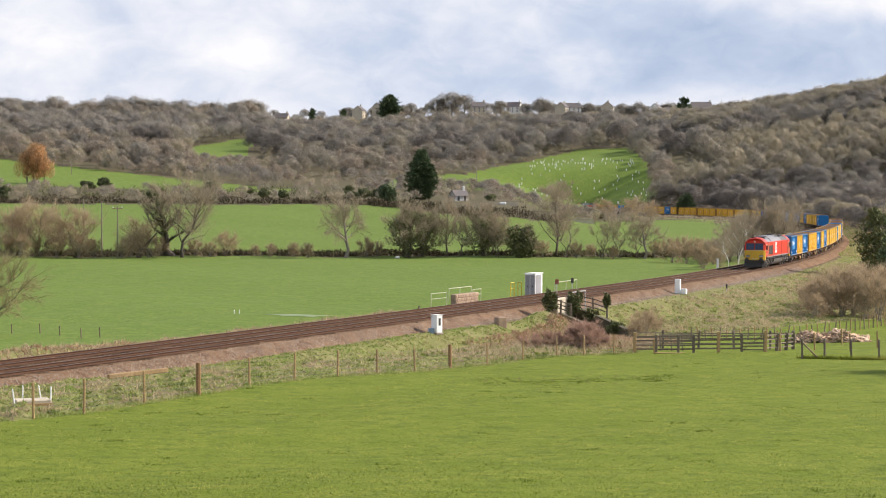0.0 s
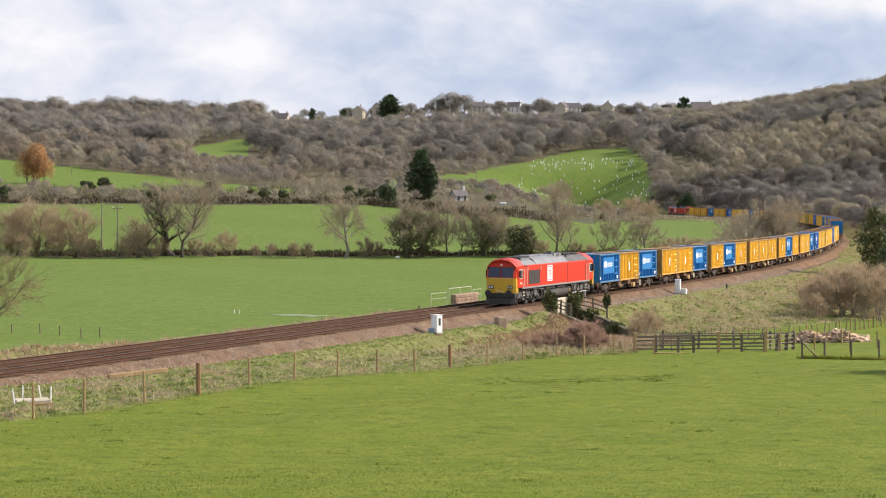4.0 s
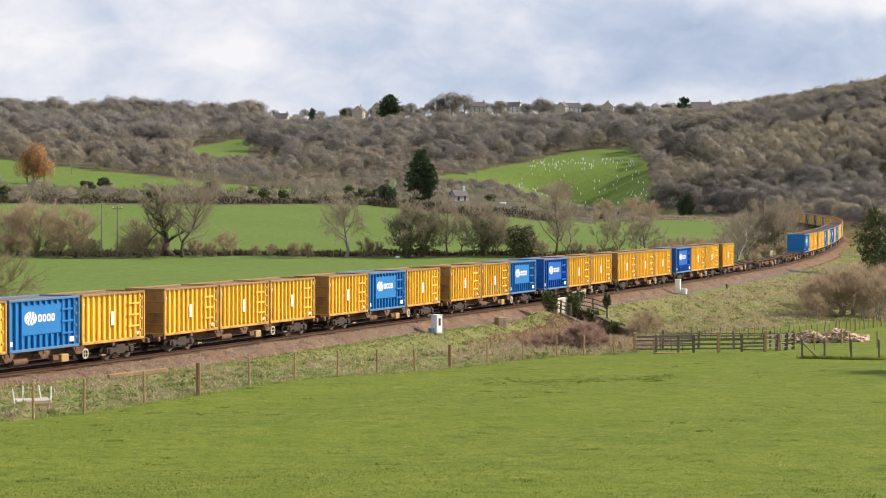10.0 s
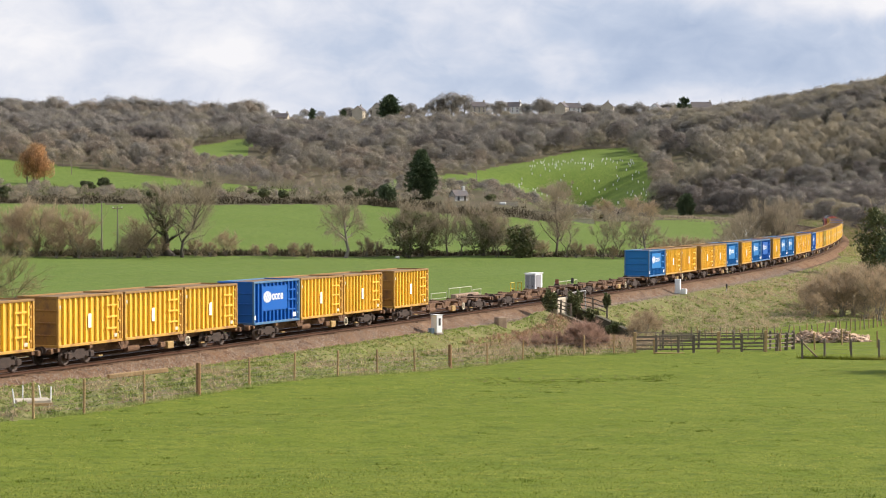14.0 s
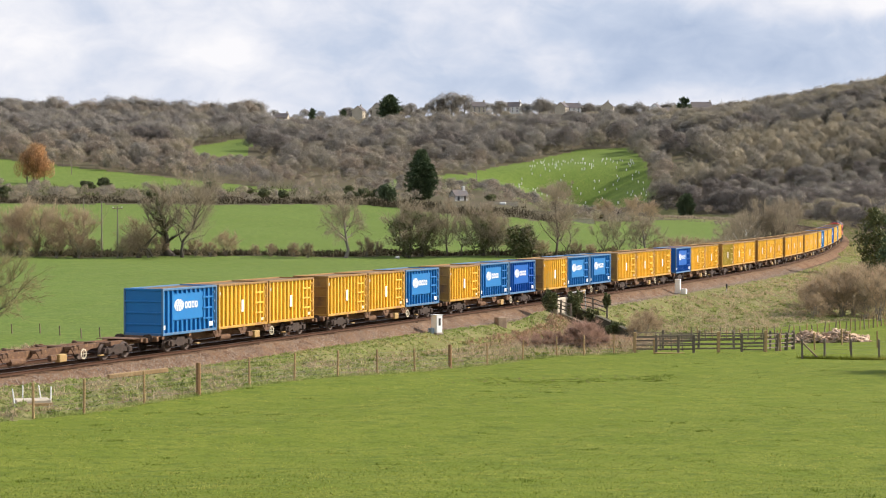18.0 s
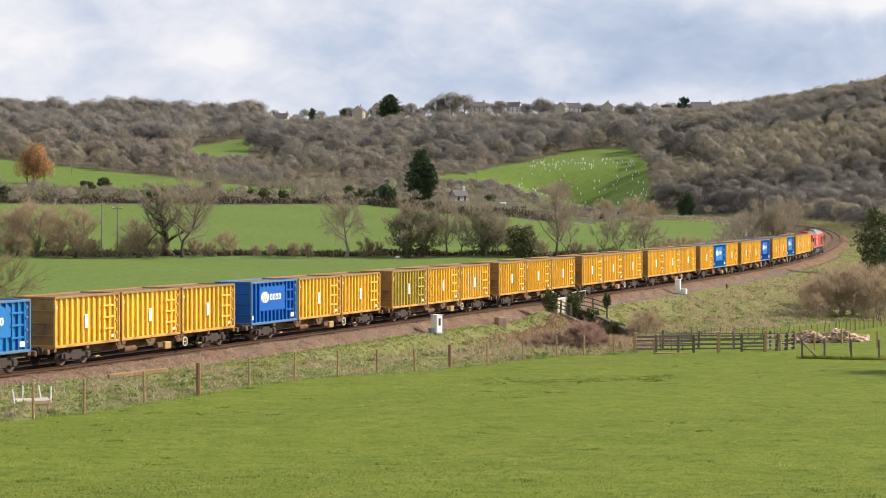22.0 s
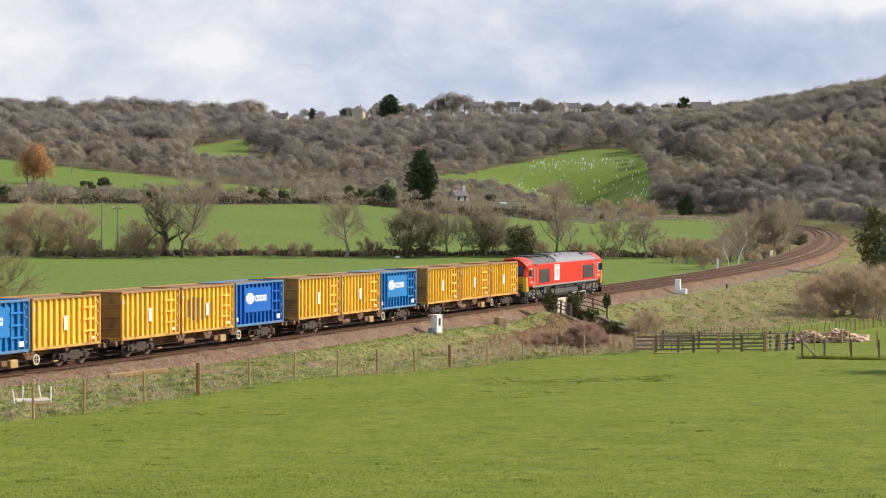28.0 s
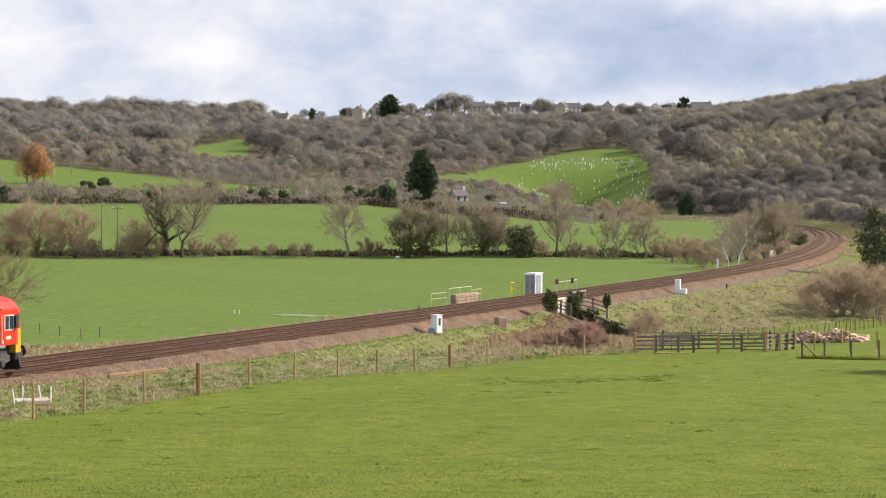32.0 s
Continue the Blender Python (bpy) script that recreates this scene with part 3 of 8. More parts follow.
def make_container(colour, label):
    """An open-topped waste container: ribbed sides, top rails, end doors, netted load. Local x is the way it travels."""
    mat = M[colour]
    blue = colour in ("blue", "royal")
    c = thing("waste_container", label, "container", group="containers of the train")
    hx, hy = CL / 2, CW / 2
    worn = M["worn_blue"] if blue else M["worn_yellow"]
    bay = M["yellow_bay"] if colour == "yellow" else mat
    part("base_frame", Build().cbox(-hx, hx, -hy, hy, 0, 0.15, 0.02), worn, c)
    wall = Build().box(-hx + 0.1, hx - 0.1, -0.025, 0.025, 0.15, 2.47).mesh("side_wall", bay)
    rail = Build().cbox(-hx, hx, -0.06, 0.06, 2.46, CH, 0.02).mesh("top_rail", worn if blue else M["rail_dirty"])
    rib_full = Build().cbox(-0.045, 0.045, -0.065, 0.065, 0.15, 2.46, 0.012).mesh("rib", mat)
    rib_low = Build().cbox(-0.045, 0.045, -0.065, 0.065, 0.15, 0.78, 0.012).mesh("rib", mat)
    for side in (-1, 1):
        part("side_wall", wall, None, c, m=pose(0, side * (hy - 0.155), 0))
        part("top_rail", rail, None, c, m=pose(0, side * (hy - 0.06), 0))
        row = Build()
        for k in range(11):
            x = hx - 0.55 - k * 0.5
            low = blue and 2 <= k <= 7
            if side < 0:
                row.box(x - 0.045, x + 0.045, -hy, -hy + 0.13, 0.15, 0.78 if low else 2.46)
            else:
                part("rib", rib_low if low else rib_full, None, c, m=pose(x, hy - 0.065, 0))
                if low:
                    row.box(x - 0.045, x + 0.045, hy - 0.13, hy, 2.25, 2.46)
        if row.v:
            part("ribbing", row, mat, c)["kind"] = "stuff"
        strap = Build().cbox(-hx + 0.65, -hx + 1.65, side * hy - 0.03, side * hy + 0.03, -0.05, 0.05, 0.012).mesh("strap", mat)
        for z in (0.75, 1.35, 1.95):
            part("strap", strap, None, c, m=pose(0, 0, z))
        if blue:
            part("panel", Build().cbox(-1.47, 1.92, -0.05, 0.05, 0.80, 2.27, 0.008), mat, c, m=pose(0, side * (hy - 0.10), 0))
            # plain white emblem of a grooved disc, and four blocks for the lettering
            disc = Build().prism([(0.52 * math.cos(k * 0.2244), 0.34 * math.sin(k * 0.2244)) for k in range(28)], "y", -0.006, 0.006)
            emblem = part("emblem", disc, M["white"], c, "plain white round emblem", m=pose(1.22, side * (hy - 0.042), 1.62))
            for off, tall in ((0.24, 0.27), (0.0, 0.36), (-0.24, 0.27)):
                sweep = Build()
                for k in range(10):
                    (x0, z0), (x1, z1) = [(off - side * 0.10 * math.sin((u - 0.5) * 2.0 * math.pi), tall * (2 * u - 1)) for u in (k / 10, (k + 1) / 10)]
                    sweep.add([(x0 - 0.035, 0, z0), (x0 + 0.035, 0, z0), (x1 + 0.035, 0, z1), (x1 - 0.035, 0, z1)], [(0, 1, 2, 3)])
                part("emblem_groove", sweep, mat, emblem, m=pose(0, side * 0.011, 0))
            for x, w in ((0.42, 0.30), (0.04, 0.31), (-0.34, 0.31), (-0.71, 0.28)):
                o, q = [], []
                for k in range(12):
                    ca, sa = math.cos(k * math.pi / 6), math.sin(k * math.pi / 6)
                    ex = math.copysign(abs(ca) ** 0.45, ca)
                    ez = math.copysign(abs(sa) ** 0.45, sa)
                    o.append((ex * w / 2, 0.006, ez * 0.19))
                    q.append((ex * (w / 2 - 0.085), 0.006, ez * 0.10))
                part("plain_block", Build().add(o + q, [(k, (k + 1) % 12, 12 + (k + 1) % 12, 12 + k) for k in range(12)]), M["white"], c, m=pose(x, side * (hy - 0.05), 1.60, 0, 0, 0 if side > 0 else 180))
            part("notice", Build().cbox(-0.2, 0.2, -0.01, 0.01, -0.13, 0.13, 0.004), M["white"], c, m=pose(-hx + 0.75, side * (hy + 0.005), 0.42))
            part("notice", Build().cbox(-0.09, 0.09, -0.01, 0.01, -0.12, 0.12, 0.004), M["white"], c, m=pose(hx - 0.14, side * (hy + 0.005), 0.45))
        else:
            part("notice", Build().cbox(-0.14, 0.14, -0.01, 0.01, -0.36, 0.36, 0.004), M["white"], c, "faded white data panel", m=pose(0.18, side * (hy + 0.006), 1.25))
            part("notice", Build().cbox(-0.07, 0.07, -0.01, 0.01, -0.09, 0.09, 0.004), M["faded_white"], c, m=pose(hx - 0.16, side * (hy + 0.006), 2.05))
            part("notice", Build().cbox(-0.14, 0.14, -0.01, 0.01, -0.09, 0.09, 0.004), M["faded_white"], c, m=pose(-hx + 0.75, side * (hy + 0.006), 0.36))
        for x in (-hx + 0.06, hx - 0.06):
            part("corner_post", Build().cbox(-0.06, 0.06, -0.06, 0.06, 0.0, 2.47, 0.015), worn, c, m=pose(x, side * (hy - 0.06), 0))
        # hinge gear of the tail door
        gear = Build().rod((0, 0, 0.2), (0, 0, 2.35), 0.035, n=6)
        for z in (0.5, 1.1, 1.7, 2.2):
            gear.cbox(-0.02, 0.18, -0.05, 0.05, z - 0.06, z + 0.06, 0.015)
        part("hinge_gear", gear, worn, c, m=pose(-hx + 0.3, side * hy, 0))
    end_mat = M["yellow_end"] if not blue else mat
    front = Build().box(hx - 0.1, hx - 0.06, -hy + 0.1, hy - 0.1, 0.15, 2.5)
    for z in (0.62, 1.25, 1.88):
        front.cbox(hx - 0.06, hx - 0.005, -hy + 0.1, hy - 0.1, z - 0.04, z + 0.04, 0.012)
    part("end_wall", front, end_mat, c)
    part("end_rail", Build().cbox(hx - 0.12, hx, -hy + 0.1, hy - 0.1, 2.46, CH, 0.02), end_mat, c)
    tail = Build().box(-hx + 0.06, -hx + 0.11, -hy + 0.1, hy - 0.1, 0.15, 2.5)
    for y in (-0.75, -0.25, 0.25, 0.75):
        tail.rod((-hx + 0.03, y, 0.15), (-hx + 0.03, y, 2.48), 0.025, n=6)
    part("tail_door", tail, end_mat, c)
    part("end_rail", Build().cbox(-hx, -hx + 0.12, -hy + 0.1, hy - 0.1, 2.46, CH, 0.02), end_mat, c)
    # netted cover, slack between the top rails
    rng = random.Random(len(colour))
    net, nx, ny = Build(), 14, 7
    vs = []
    for i in range(nx + 1):
        for j in range(ny + 1):
            x, y = -hx + 0.12 + (CL - 0.24) * i / nx, -hy + 0.12 + (CW - 0.24) * j / ny
            edge = min(i, nx - i, 3) / 3 * min(j, ny - j, 3) / 3
            vs.append((x, y, 2.52 - 0.10 * edge + rng.uniform(-0.03, 0.06) * edge))
    net.add(vs, [(i * (ny + 1) + j, (i + 1) * (ny + 1) + j, (i + 1) * (ny + 1) + j + 1, i * (ny + 1) + j + 1) for i in range(nx) for j in range(ny)])
    part("cover_net", net, M["net"], c, "slack brown net over the load", smooth=True)
    return c


def wheel_mesh(r, name="wheel", mat="wheel"):
    b = Build().lathe([(0.09, -0.07), (0.12, -0.07), (0.13, -0.03), (r - 0.09, -0.02), (r - 0.07, -0.06), (r, -0.055), (r + 0.005, 0.05), (r + 0.03, 0.055), (r + 0.03, 0.075), (r - 0.07, 0.075), (r - 0.09, 0.03), (0.13, 0.04), (0.09, 0.08)], 24, "y")
    return b.mesh(name, M[mat], True)


def make_wagon():
    """A 60 foot container flat: twin spine beams, cross members, two bogies, brake gear."""
    w = thing("container_wagon", "rust-brown skeletal container flat wagon", "wagon", group="wagons of the train")
    half = 9.75
    for y in (-0.48, 0.48):
        beam = Build().prism([(-9.6, 0.92), (9.6, 0.92), (9.6, 0.66), (5.4, 0.66), (4.6, 0.50), (-4.6, 0.50), (-5.4, 0.66), (-9.6, 0.66)], "y", y - 0.07, y + 0.07)
        part("main_beam", beam, M["rust"], w)
    for x in (-9.2, -6.25, -3.25, -2.85, 0.0, 2.85, 3.25, 6.25, 9.2):
        arm = Build().cbox(x - 0.13, x + 0.13, -1.22, 1.22, 0.76, 0.935, 0.02)
        for y in (-1.13, 1.13):
            arm.cbox(x - 0.09, x + 0.09, y - 0.09, y + 0.09, 0.935, 0.985, 0.02)
        part("cross_member", arm, M["rust"], w)
    gus = Build().prism([(-0.55, 0.90), (0.55, 0.90), (0.25, 0.55), (-0.25, 0.55)], "y", -0.03, 0.03).mesh("side_bracket", M["rust"])
    for x in (-3.05, 0.0, 3.05):
        for y in (-1.15, 1.15):
            part("side_bracket", gus, None, w, m=pose(x, y, 0))
    for e in (-1, 1):
        part("headstock", Build().cbox(e * half - 0.12, e * half + 0.12, -1.2, 1.2, 0.68, 0.94, 0.03), M["rust"], w)
        part("coupling", Build().cbox(min(e * half, e * 10.28), max(e * half, e * 10.28), -0.08, 0.08, 0.80, 0.92, 0.03), M["bogie"], w)
        part("end_platform", Build().cbox(min(e * 8.4, e * 9.7), max(e * 8.4, e * 9.7), -1.15, 1.15, 0.945, 0.97, 0.005), M["rust"], w)
        for y in (-0.87, 0.87):
            buf = part("buffer", Build().rod((e * half, y, 0.88), (e * 10.12, y, 0.88), 0.09, n=10), M["bogie"], w)
            part("buffer_head", Build().lathe([(0.05, -0.03), (0.22, -0.02), (0.23, 0.02), (0.05, 0.04)], 16, "x", (e * 10.15, y, 0.88)), M["bogie"], buf)
        bogie = part("bogie", Build().cbox(e * 7.1 - 0.25, e * 7.1 + 0.25, -1.0, 1.0, 0.42, 0.70, 0.04), M["bogie"], w)
        frame_side = Build().prism([(-1.35, 0.40), (-1.30, 0.62), (-0.95, 0.70), (-0.55, 0.62), (-0.35, 0.78), (0.35, 0.78), (0.55, 0.62), (0.95, 0.70), (1.30, 0.62), (1.35, 0.40), (0.95, 0.33), (0.5, 0.42), (0.35, 0.30), (-0.35, 0.30), (-0.5, 0.42), (-0.95, 0.33)], "y", -0.07, 0.07).mesh("side_frame", M["bogie"])
        for y in (-1.02, 1.02):
            part("side_frame", frame_side, None, bogie, m=pose(e * 7.1, y, 0))
            for ax in (-1.0, 1.0):
                xx = e * 7.1 + ax
                boxes = Build()
                boxes.cbox(xx - 0.17, xx + 0.17, y * 1.04 - 0.12, y * 1.04 + 0.12, 0.30, 0.64, 0.05)
                boxes.lathe([(0.075, 0), (0.09, 0.03), (0.07, 0.06), (0.09, 0.09), (0.07, 0.12), (0.09, 0.15), (0.075, 0.18)], 10, "z", (e * 7.1 + ax * 0.80, y * 1.02, 0.60))
                part("axle_box", boxes, M["bogie"], bogie)
        for ax in (-1.0, 1.0):
            for y in (-0.78, 0.78):
                part("wheel", WAGON_WHEEL, None, bogie, m=pose(e * 7.1 + ax, y, 0.42, 0, 0, 0 if y < 0 else 180))
            part("axle", Build().rod((e * 7.1 + ax, -0.75, 0.42), (e * 7.1 + ax, 0.75, 0.42), 0.07, n=8), M["bogie"], bogie)
    # brake gear
    part("air_tank", Build().rod((1.0, 0.75, 0.45), (2.2, 0.75, 0.45), 0.17, n=12), M["rust"], w)
    part("brake_box", Build().cbox(-2.2, -1.55, 0.85, 1.15, 0.22, 0.62, 0.03), M["buff"], w, "buff painted brake box")
    part("brake_box", Build().cbox(-1.3, -0.8, 0.90, 1.15, 0.34, 0.62, 0.03), M["rust"], w)
    rim = []
    for k in range(16):
        a = k * math.pi / 8
        rim += [(r * math.cos(a), y, r * math.sin(a)) for r, y in ((0.27, -0.025), (0.27, 0.025), (0.215, 0.025), (0.215, -0.025))]
    ring = Build()
    ring.add(rim, [(k * 4 + e, k * 4 + (e + 1) % 4, ((k + 1) % 16) * 4 + (e + 1) % 4, ((k + 1) % 16) * 4 + e) for k in range(16) for e in range(4)])
    brake = part("hand_wheel", ring, M["faded_white"], w, "off-white spoked parking-brake wheel", m=pose(-3.6, 1.2, 0.52))
    spoke = Build().rod((-0.24, 0, 0), (0.24, 0, 0), 0.018, n=4).mesh("spoke", M["faded_white"])
    for a in (0, 90):
        part("spoke", spoke, None, brake, m=pose(0, 0, 0, 0, a, 0))
    for x in (-5.3, 5.3):
        part("step", Build().cbox(x - 0.2, x + 0.2, 1.05, 1.2, 0.30, 0.36, 0.01), M["buff"], w)
    return w


def loft(sections):
    b = Build()
    n = len(sections[0])
    v = [p for sec in sections for p in sec]
    f = [(j * n + i, j * n + (i + 1) % n, (j + 1) * n + (i + 1) % n, (j + 1) * n + i) for j in range(len(sections) - 1) for i in range(n)]
    f += [tuple(range(n))[::-1], tuple(range((len(sections) - 1) * n, len(sections) * n))]
    return b.add(v, f)


def ring_at(x, zb, half):
    """A closed cross-section at x from half its outline: pairs of (y, z) from the bottom up to the crown."""
    right = [(x, y, z) for y, z in half]
    left = [(x, -y, z) for y, z in half[::-1] if y > 0]
    return right + left


def make_loco():
    """A six-axle diesel freight locomotive with a cab at each end."""
    L = thing("diesel_locomotive", "red diesel freight locomotive with yellow cab ends and grey roof", "locomotive", group="locomotives of the train")
    dark, frame_grey = M["underframe"], M["bogie_grey"]
    flank = [(1.32, 1.42), (1.32, 3.10), (1.29, 3.17), (0.0, 3.20)]
    part("body", loft([ring_at(x, 0, flank) for x in (-8.35, 8.35)]), M["red"], L)
    low = [(1.30, 3.12), (1.27, 3.19), (0.98, 3.46), (0.62, 3.66), (0.0, 3.74)]
    high = [(y, z + (0.10 if z > 3.3 else 0.02)) for y, z in low]
    part("roof", loft([ring_at(x, 0, low) for x in (5.3, 8.3)]), M["grey_roof"], L, "weathered grey roof")
    part("roof", loft([ring_at(x, 0, high) for x in (-2.6, 5.3)]), M["grey_roof"], L, "weathered grey roof")
    part("roof", loft([ring_at(x, 0, low) for x in (-8.3, -2.6)]), M["roof_sooty"], L, "soot-darkened grey roof")
    part("sole_bar", Build().cbox(-8.7, 8.7, -1.335, 1.335, 1.28, 1.42, 0.02), M["grey_line"], L, "pale grey sole bar")
    part("frame", Build().cbox(-9.7, 9.7, -0.95, 0.95, 0.92, 1.28, 0.04), dark, L)
    # body joints, sockets and door lines
    seam = Build().box(-0.014, 0.014, -0.008, 0.008, 1.44, 3.12).mesh("panel_seam", M["black"])
    for x in (-7.55, -2.6, 4.45, 7.55):
        for y in (-1.322, 1.322):
            part("panel_seam", seam, None, L, m=pose(x, y, 0))
    for x, z in ((4.25, 2.85), (7.45, 2.9)):
        for y in (-1.335, 1.335):
            part("lamp_bracket", Build().cbox(x - 0.06, x + 0.06, y - 0.02, y + 0.02, z - 0.14, z + 0.14, 0.01), M["faded_white"], L)

    def grille(x0, x1, y, panes, framed=False):
        g = part("grille", Build().box(x0, x1, y - 0.012, y + 0.012, 1.62, 2.72), M["dark_mesh"], L, "black mesh air intake")
        slat = Build().box(x0 + 0.04, x1 - 0.04, -0.014, 0.014, -0.016, 0.016).mesh("louvre", M["dark_mesh"])
        for k in range(12):
            part("louvre", slat, None, g, m=pose(0, y * 1.010, 1.68 + k * 0.089))
        for k in range(panes + 1):
            x = x0 + (x1 - x0) * k / panes
            part("grille_bar", Build().box(x - 0.03, x + 0.03, y * 1.012 - 0.015, y * 1.012 + 0.015, 1.6, 2.74), M["sun_red"] if framed and k in (0, panes) else M["black"], g)

    grille(4.65, 7.15, 1.326, 2)
    grille(4.5, 7.1, -1.326, 2)
    grille(-7.0, -4.5, -1.326, 1, True)
    for y in (-1.33, 1.33):
        x = 2.0 if y > 0 else -2.6
        corner = [(math.copysign(0.66 - 0.10 + 0.10 * abs(math.cos(a)), math.cos(a)), math.copysign(0.66 - 0.10 + 0.10 * abs(math.sin(a)), math.sin(a))) for a in [(k + 0.5) * math.pi / 8 for k in range(16)]]
        e = part("emblem", Build().prism([(x + p, 2.35 + q) for p, q in corner], "y", y - 0.008, y + 0.008), M["white"], L, "plain white square emblem")
        part("emblem_frame", Build().prism([(x + p * 0.88, 2.35 + q * 0.88) for p, q in corner], "y", y * 1.005 - 0.006, y * 1.005 + 0.006), M["red"], e)
        part("emblem_field", Build().prism([(x + p * 0.80, 2.35 + q * 0.80) for p, q in corner], "y", y * 1.009 - 0.006, y * 1.009 + 0.006), M["white"], e)
        for bx in (x - 0.19, x + 0.19):
            o = [(bx + 0.15 * u, 2.35 + 0.30 * w) for u, w in ((-0.5, -1), (0.5, -1), (1, -0.6), (1, 0.6), (0.5, 1), (-0.5, 1), (-1, 0.6), (-1, -0.6))]
            n_ = [(bx + 0.065 * u, 2.35 + 0.21 * w) for u, w in ((-0.5, -1), (0.5, -1), (1, -0.6), (1, 0.6), (0.5, 1), (-0.5, 1), (-1, 0.6), (-1, -0.6))]
            ring = Build().add([(p, 0, q) for p, q in o + n_], [(k, (k + 1) % 8, 8 + (k + 1) % 8, 8 + k) for k in range(8)])
            part("plain_block", ring, M["red"], e, m=pose(0, y * 1.015, 0))
    # roof gear
    well = part("roof_grille", Build().cbox(5.75, 7.75, -0.80, 0.80, 3.52, 3.79, 0.02), M["black"], L, "black roof intake")
    part("grille_kerb", Build().cbox(5.7, 7.8, -0.86, -0.80, 3.46, 3.70, 0.02), M["grey_roof"], well)
    part("grille_kerb", Build().cbox(5.7, 7.8, 0.80, 0.86, 3.46, 3.70, 0.02), M["grey_roof"], well)
    for x0, x1 in ((2.9, 5.1), (0.5, 2.7), (-2.0, 0.2)):
        part("roof_hatch", Build().cbox(x0, x1, -0.62, 0.62, 3.6, 3.862, 0.02), M["grey_roof"], L)
    part("silencer", Build().cbox(-3.9, -1.0, -0.42, 0.42, 3.6, 3.95, 0.05), dark, L, "sooty exhaust silencer")
    for x in (-1.3, -3.6):
        pts = [(x, 0.86 * math.cos(a), 3.55 + 0.36 * math.sin(a)) for a in [k * math.pi / 8 for k in range(9)]]
        hoop = Build()
        for a, b in zip(pts, pts[1:]):
            hoop.rod(a, b, 0.06, n=6)
        part("roof_hoop", hoop, dark, L)
    part("radiator_fan", Build().lathe([(0.72, 0), (0.72, 0.10), (0.62, 0.14), (0.1, 0.10)], 20, "z", (-5.0, 0, 3.70)), dark, L)
    part("radiator_fan", Build().lathe([(0.72, 0), (0.72, 0.10), (0.62, 0.14), (0.1, 0.10)], 20, "z", (-6.8, 0, 3.70)), dark, L)
    part("exhaust", Build().lathe([(0.16, 0), (0.18, 0.12), (0.13, 0.14), (0.11, 0.02)], 14, "z", (-1.6, 0, 3.93)), dark, L)
    for x, y in ((-2.2, 0.62), (-0.9, 0.62)):
        part("roof_box", Build().cbox(x - 0.25, x + 0.25, y - 0.16, y + 0.16, 3.6, 3.86, 0.03), M["grey_line"], L)
    for e in (1, -1):
        turn = pose(0, 0, 0, 0, 0, 0 if e > 0 else 180)
        arch = [(1.32, 1.42), (1.32, 3.10), (1.28, 3.18), (0.98, 3.47), (0.62, 3.67), (0.0, 3.76)]
        cab = part("cab", loft([ring_at(8.3, 0, arch), ring_at(9.55, 0, [(y * 0.99, z - 0.01) for y, z in arch]), ring_at(9.72, 0, [(y * 0.975, z - 0.04) for y, z in arch])]), M["red"], L, m=turn)
        part("cab_roof", loft([ring_at(x, 0, [(1.30, 3.16), (0.995, 3.475), (0.625, 3.685), (0.0, 3.775)]) for x in (8.28, 9.56)]), M["sun_red"], cab, "sun-faded red cab roof")
        # the nose: level rings from the buffer beam up to the brow
        plan = [(9.55, 1.29), (10.0, 1.26), (10.17, 1.05), (10.22, 0.0), (10.17, -1.05), (10.0, -1.26), (9.55, -1.29)]
        part("front_panel", loft([[(x, y, z) for x, y in plan] for z in (1.0, 2.18)]), M["cab_yellow"], cab, "dusty yellow warning panel")
        part("upper_front", loft([[(9.55 if x < 9.6 else x - back, y * nar, z) for x, y in plan] for z, back, nar in ((2.18, 0, 1), (2.24, 0.0, 1), (3.08, 0.25, 0.97), (3.36, 0.33, 0.80))]), M["red"], cab)
        part("front_line", Build().box(10.175, 10.225, -1.03, 1.03, 2.17, 2.21), M["faded_white"], cab)
        # brow over the windscreens
        brow = Build()
        edge = [(1.29, 2.95), (1.27, 3.15), (0.97, 3.45), (0.62, 3.65), (0.0, 3.74), (-0.62, 3.65), (-0.97, 3.45), (-1.27, 3.15), (-1.29, 2.95)]
        for (y0, z0), (y1, z1) in zip(edge, edge[1:]):
            f0, f1 = [9.98 - 0.16 * max(0, 3.4 - z) for z in (z0, z1)]
            brow.add([(9.6, y0, z0), (f0, y0 * 0.98, z0 - 0.05), (f1, y1 * 0.98, z1 - 0.05), (9.6, y1, z1), (9.6, y0 * 0.93, z0 - 0.09), (f0, y0 * 0.92, z0 - 0.12), (f1, y1 * 0.92, z1 - 0.12), (9.6, y1 * 0.93, z1 - 0.09)],
                     [(0, 1, 2, 3), (4, 7, 6, 5), (1, 5, 6, 2), (0, 4, 5, 1), (3, 2, 6, 7)])
        part("brow", brow, M["sun_red"], cab, "arched red brow above the windscreens")
        tilt = math.atan2(0.25, 0.84)
        for y in (-0.55, 0.55):
            lean = Matrix.Translation((10.085, y, 2.66)) @ Matrix.Rotation(math.copysign(radians(2.5), y), 4, "Z") @ Matrix.Rotation(-tilt, 4, "Y")
            ws = part("windscreen", Build().cbox(-0.02, 0.02, -0.47, 0.47, -0.38, 0.38, 0.01), M["screen"], cab, "blue-tinted windscreen", m=lean)
            rim = Build()
            for y0, y1, z0, z1 in ((-0.51, 0.51, 0.37, 0.41), (-0.51, 0.51, -0.41, -0.37), (-0.51, -0.47, -0.41, 0.41), (0.47, 0.51, -0.41, 0.41)):
                rim.box(-0.02, 0.03, y0, y1, z0, z1)
            part("screen_seal", rim, M["black"], ws)
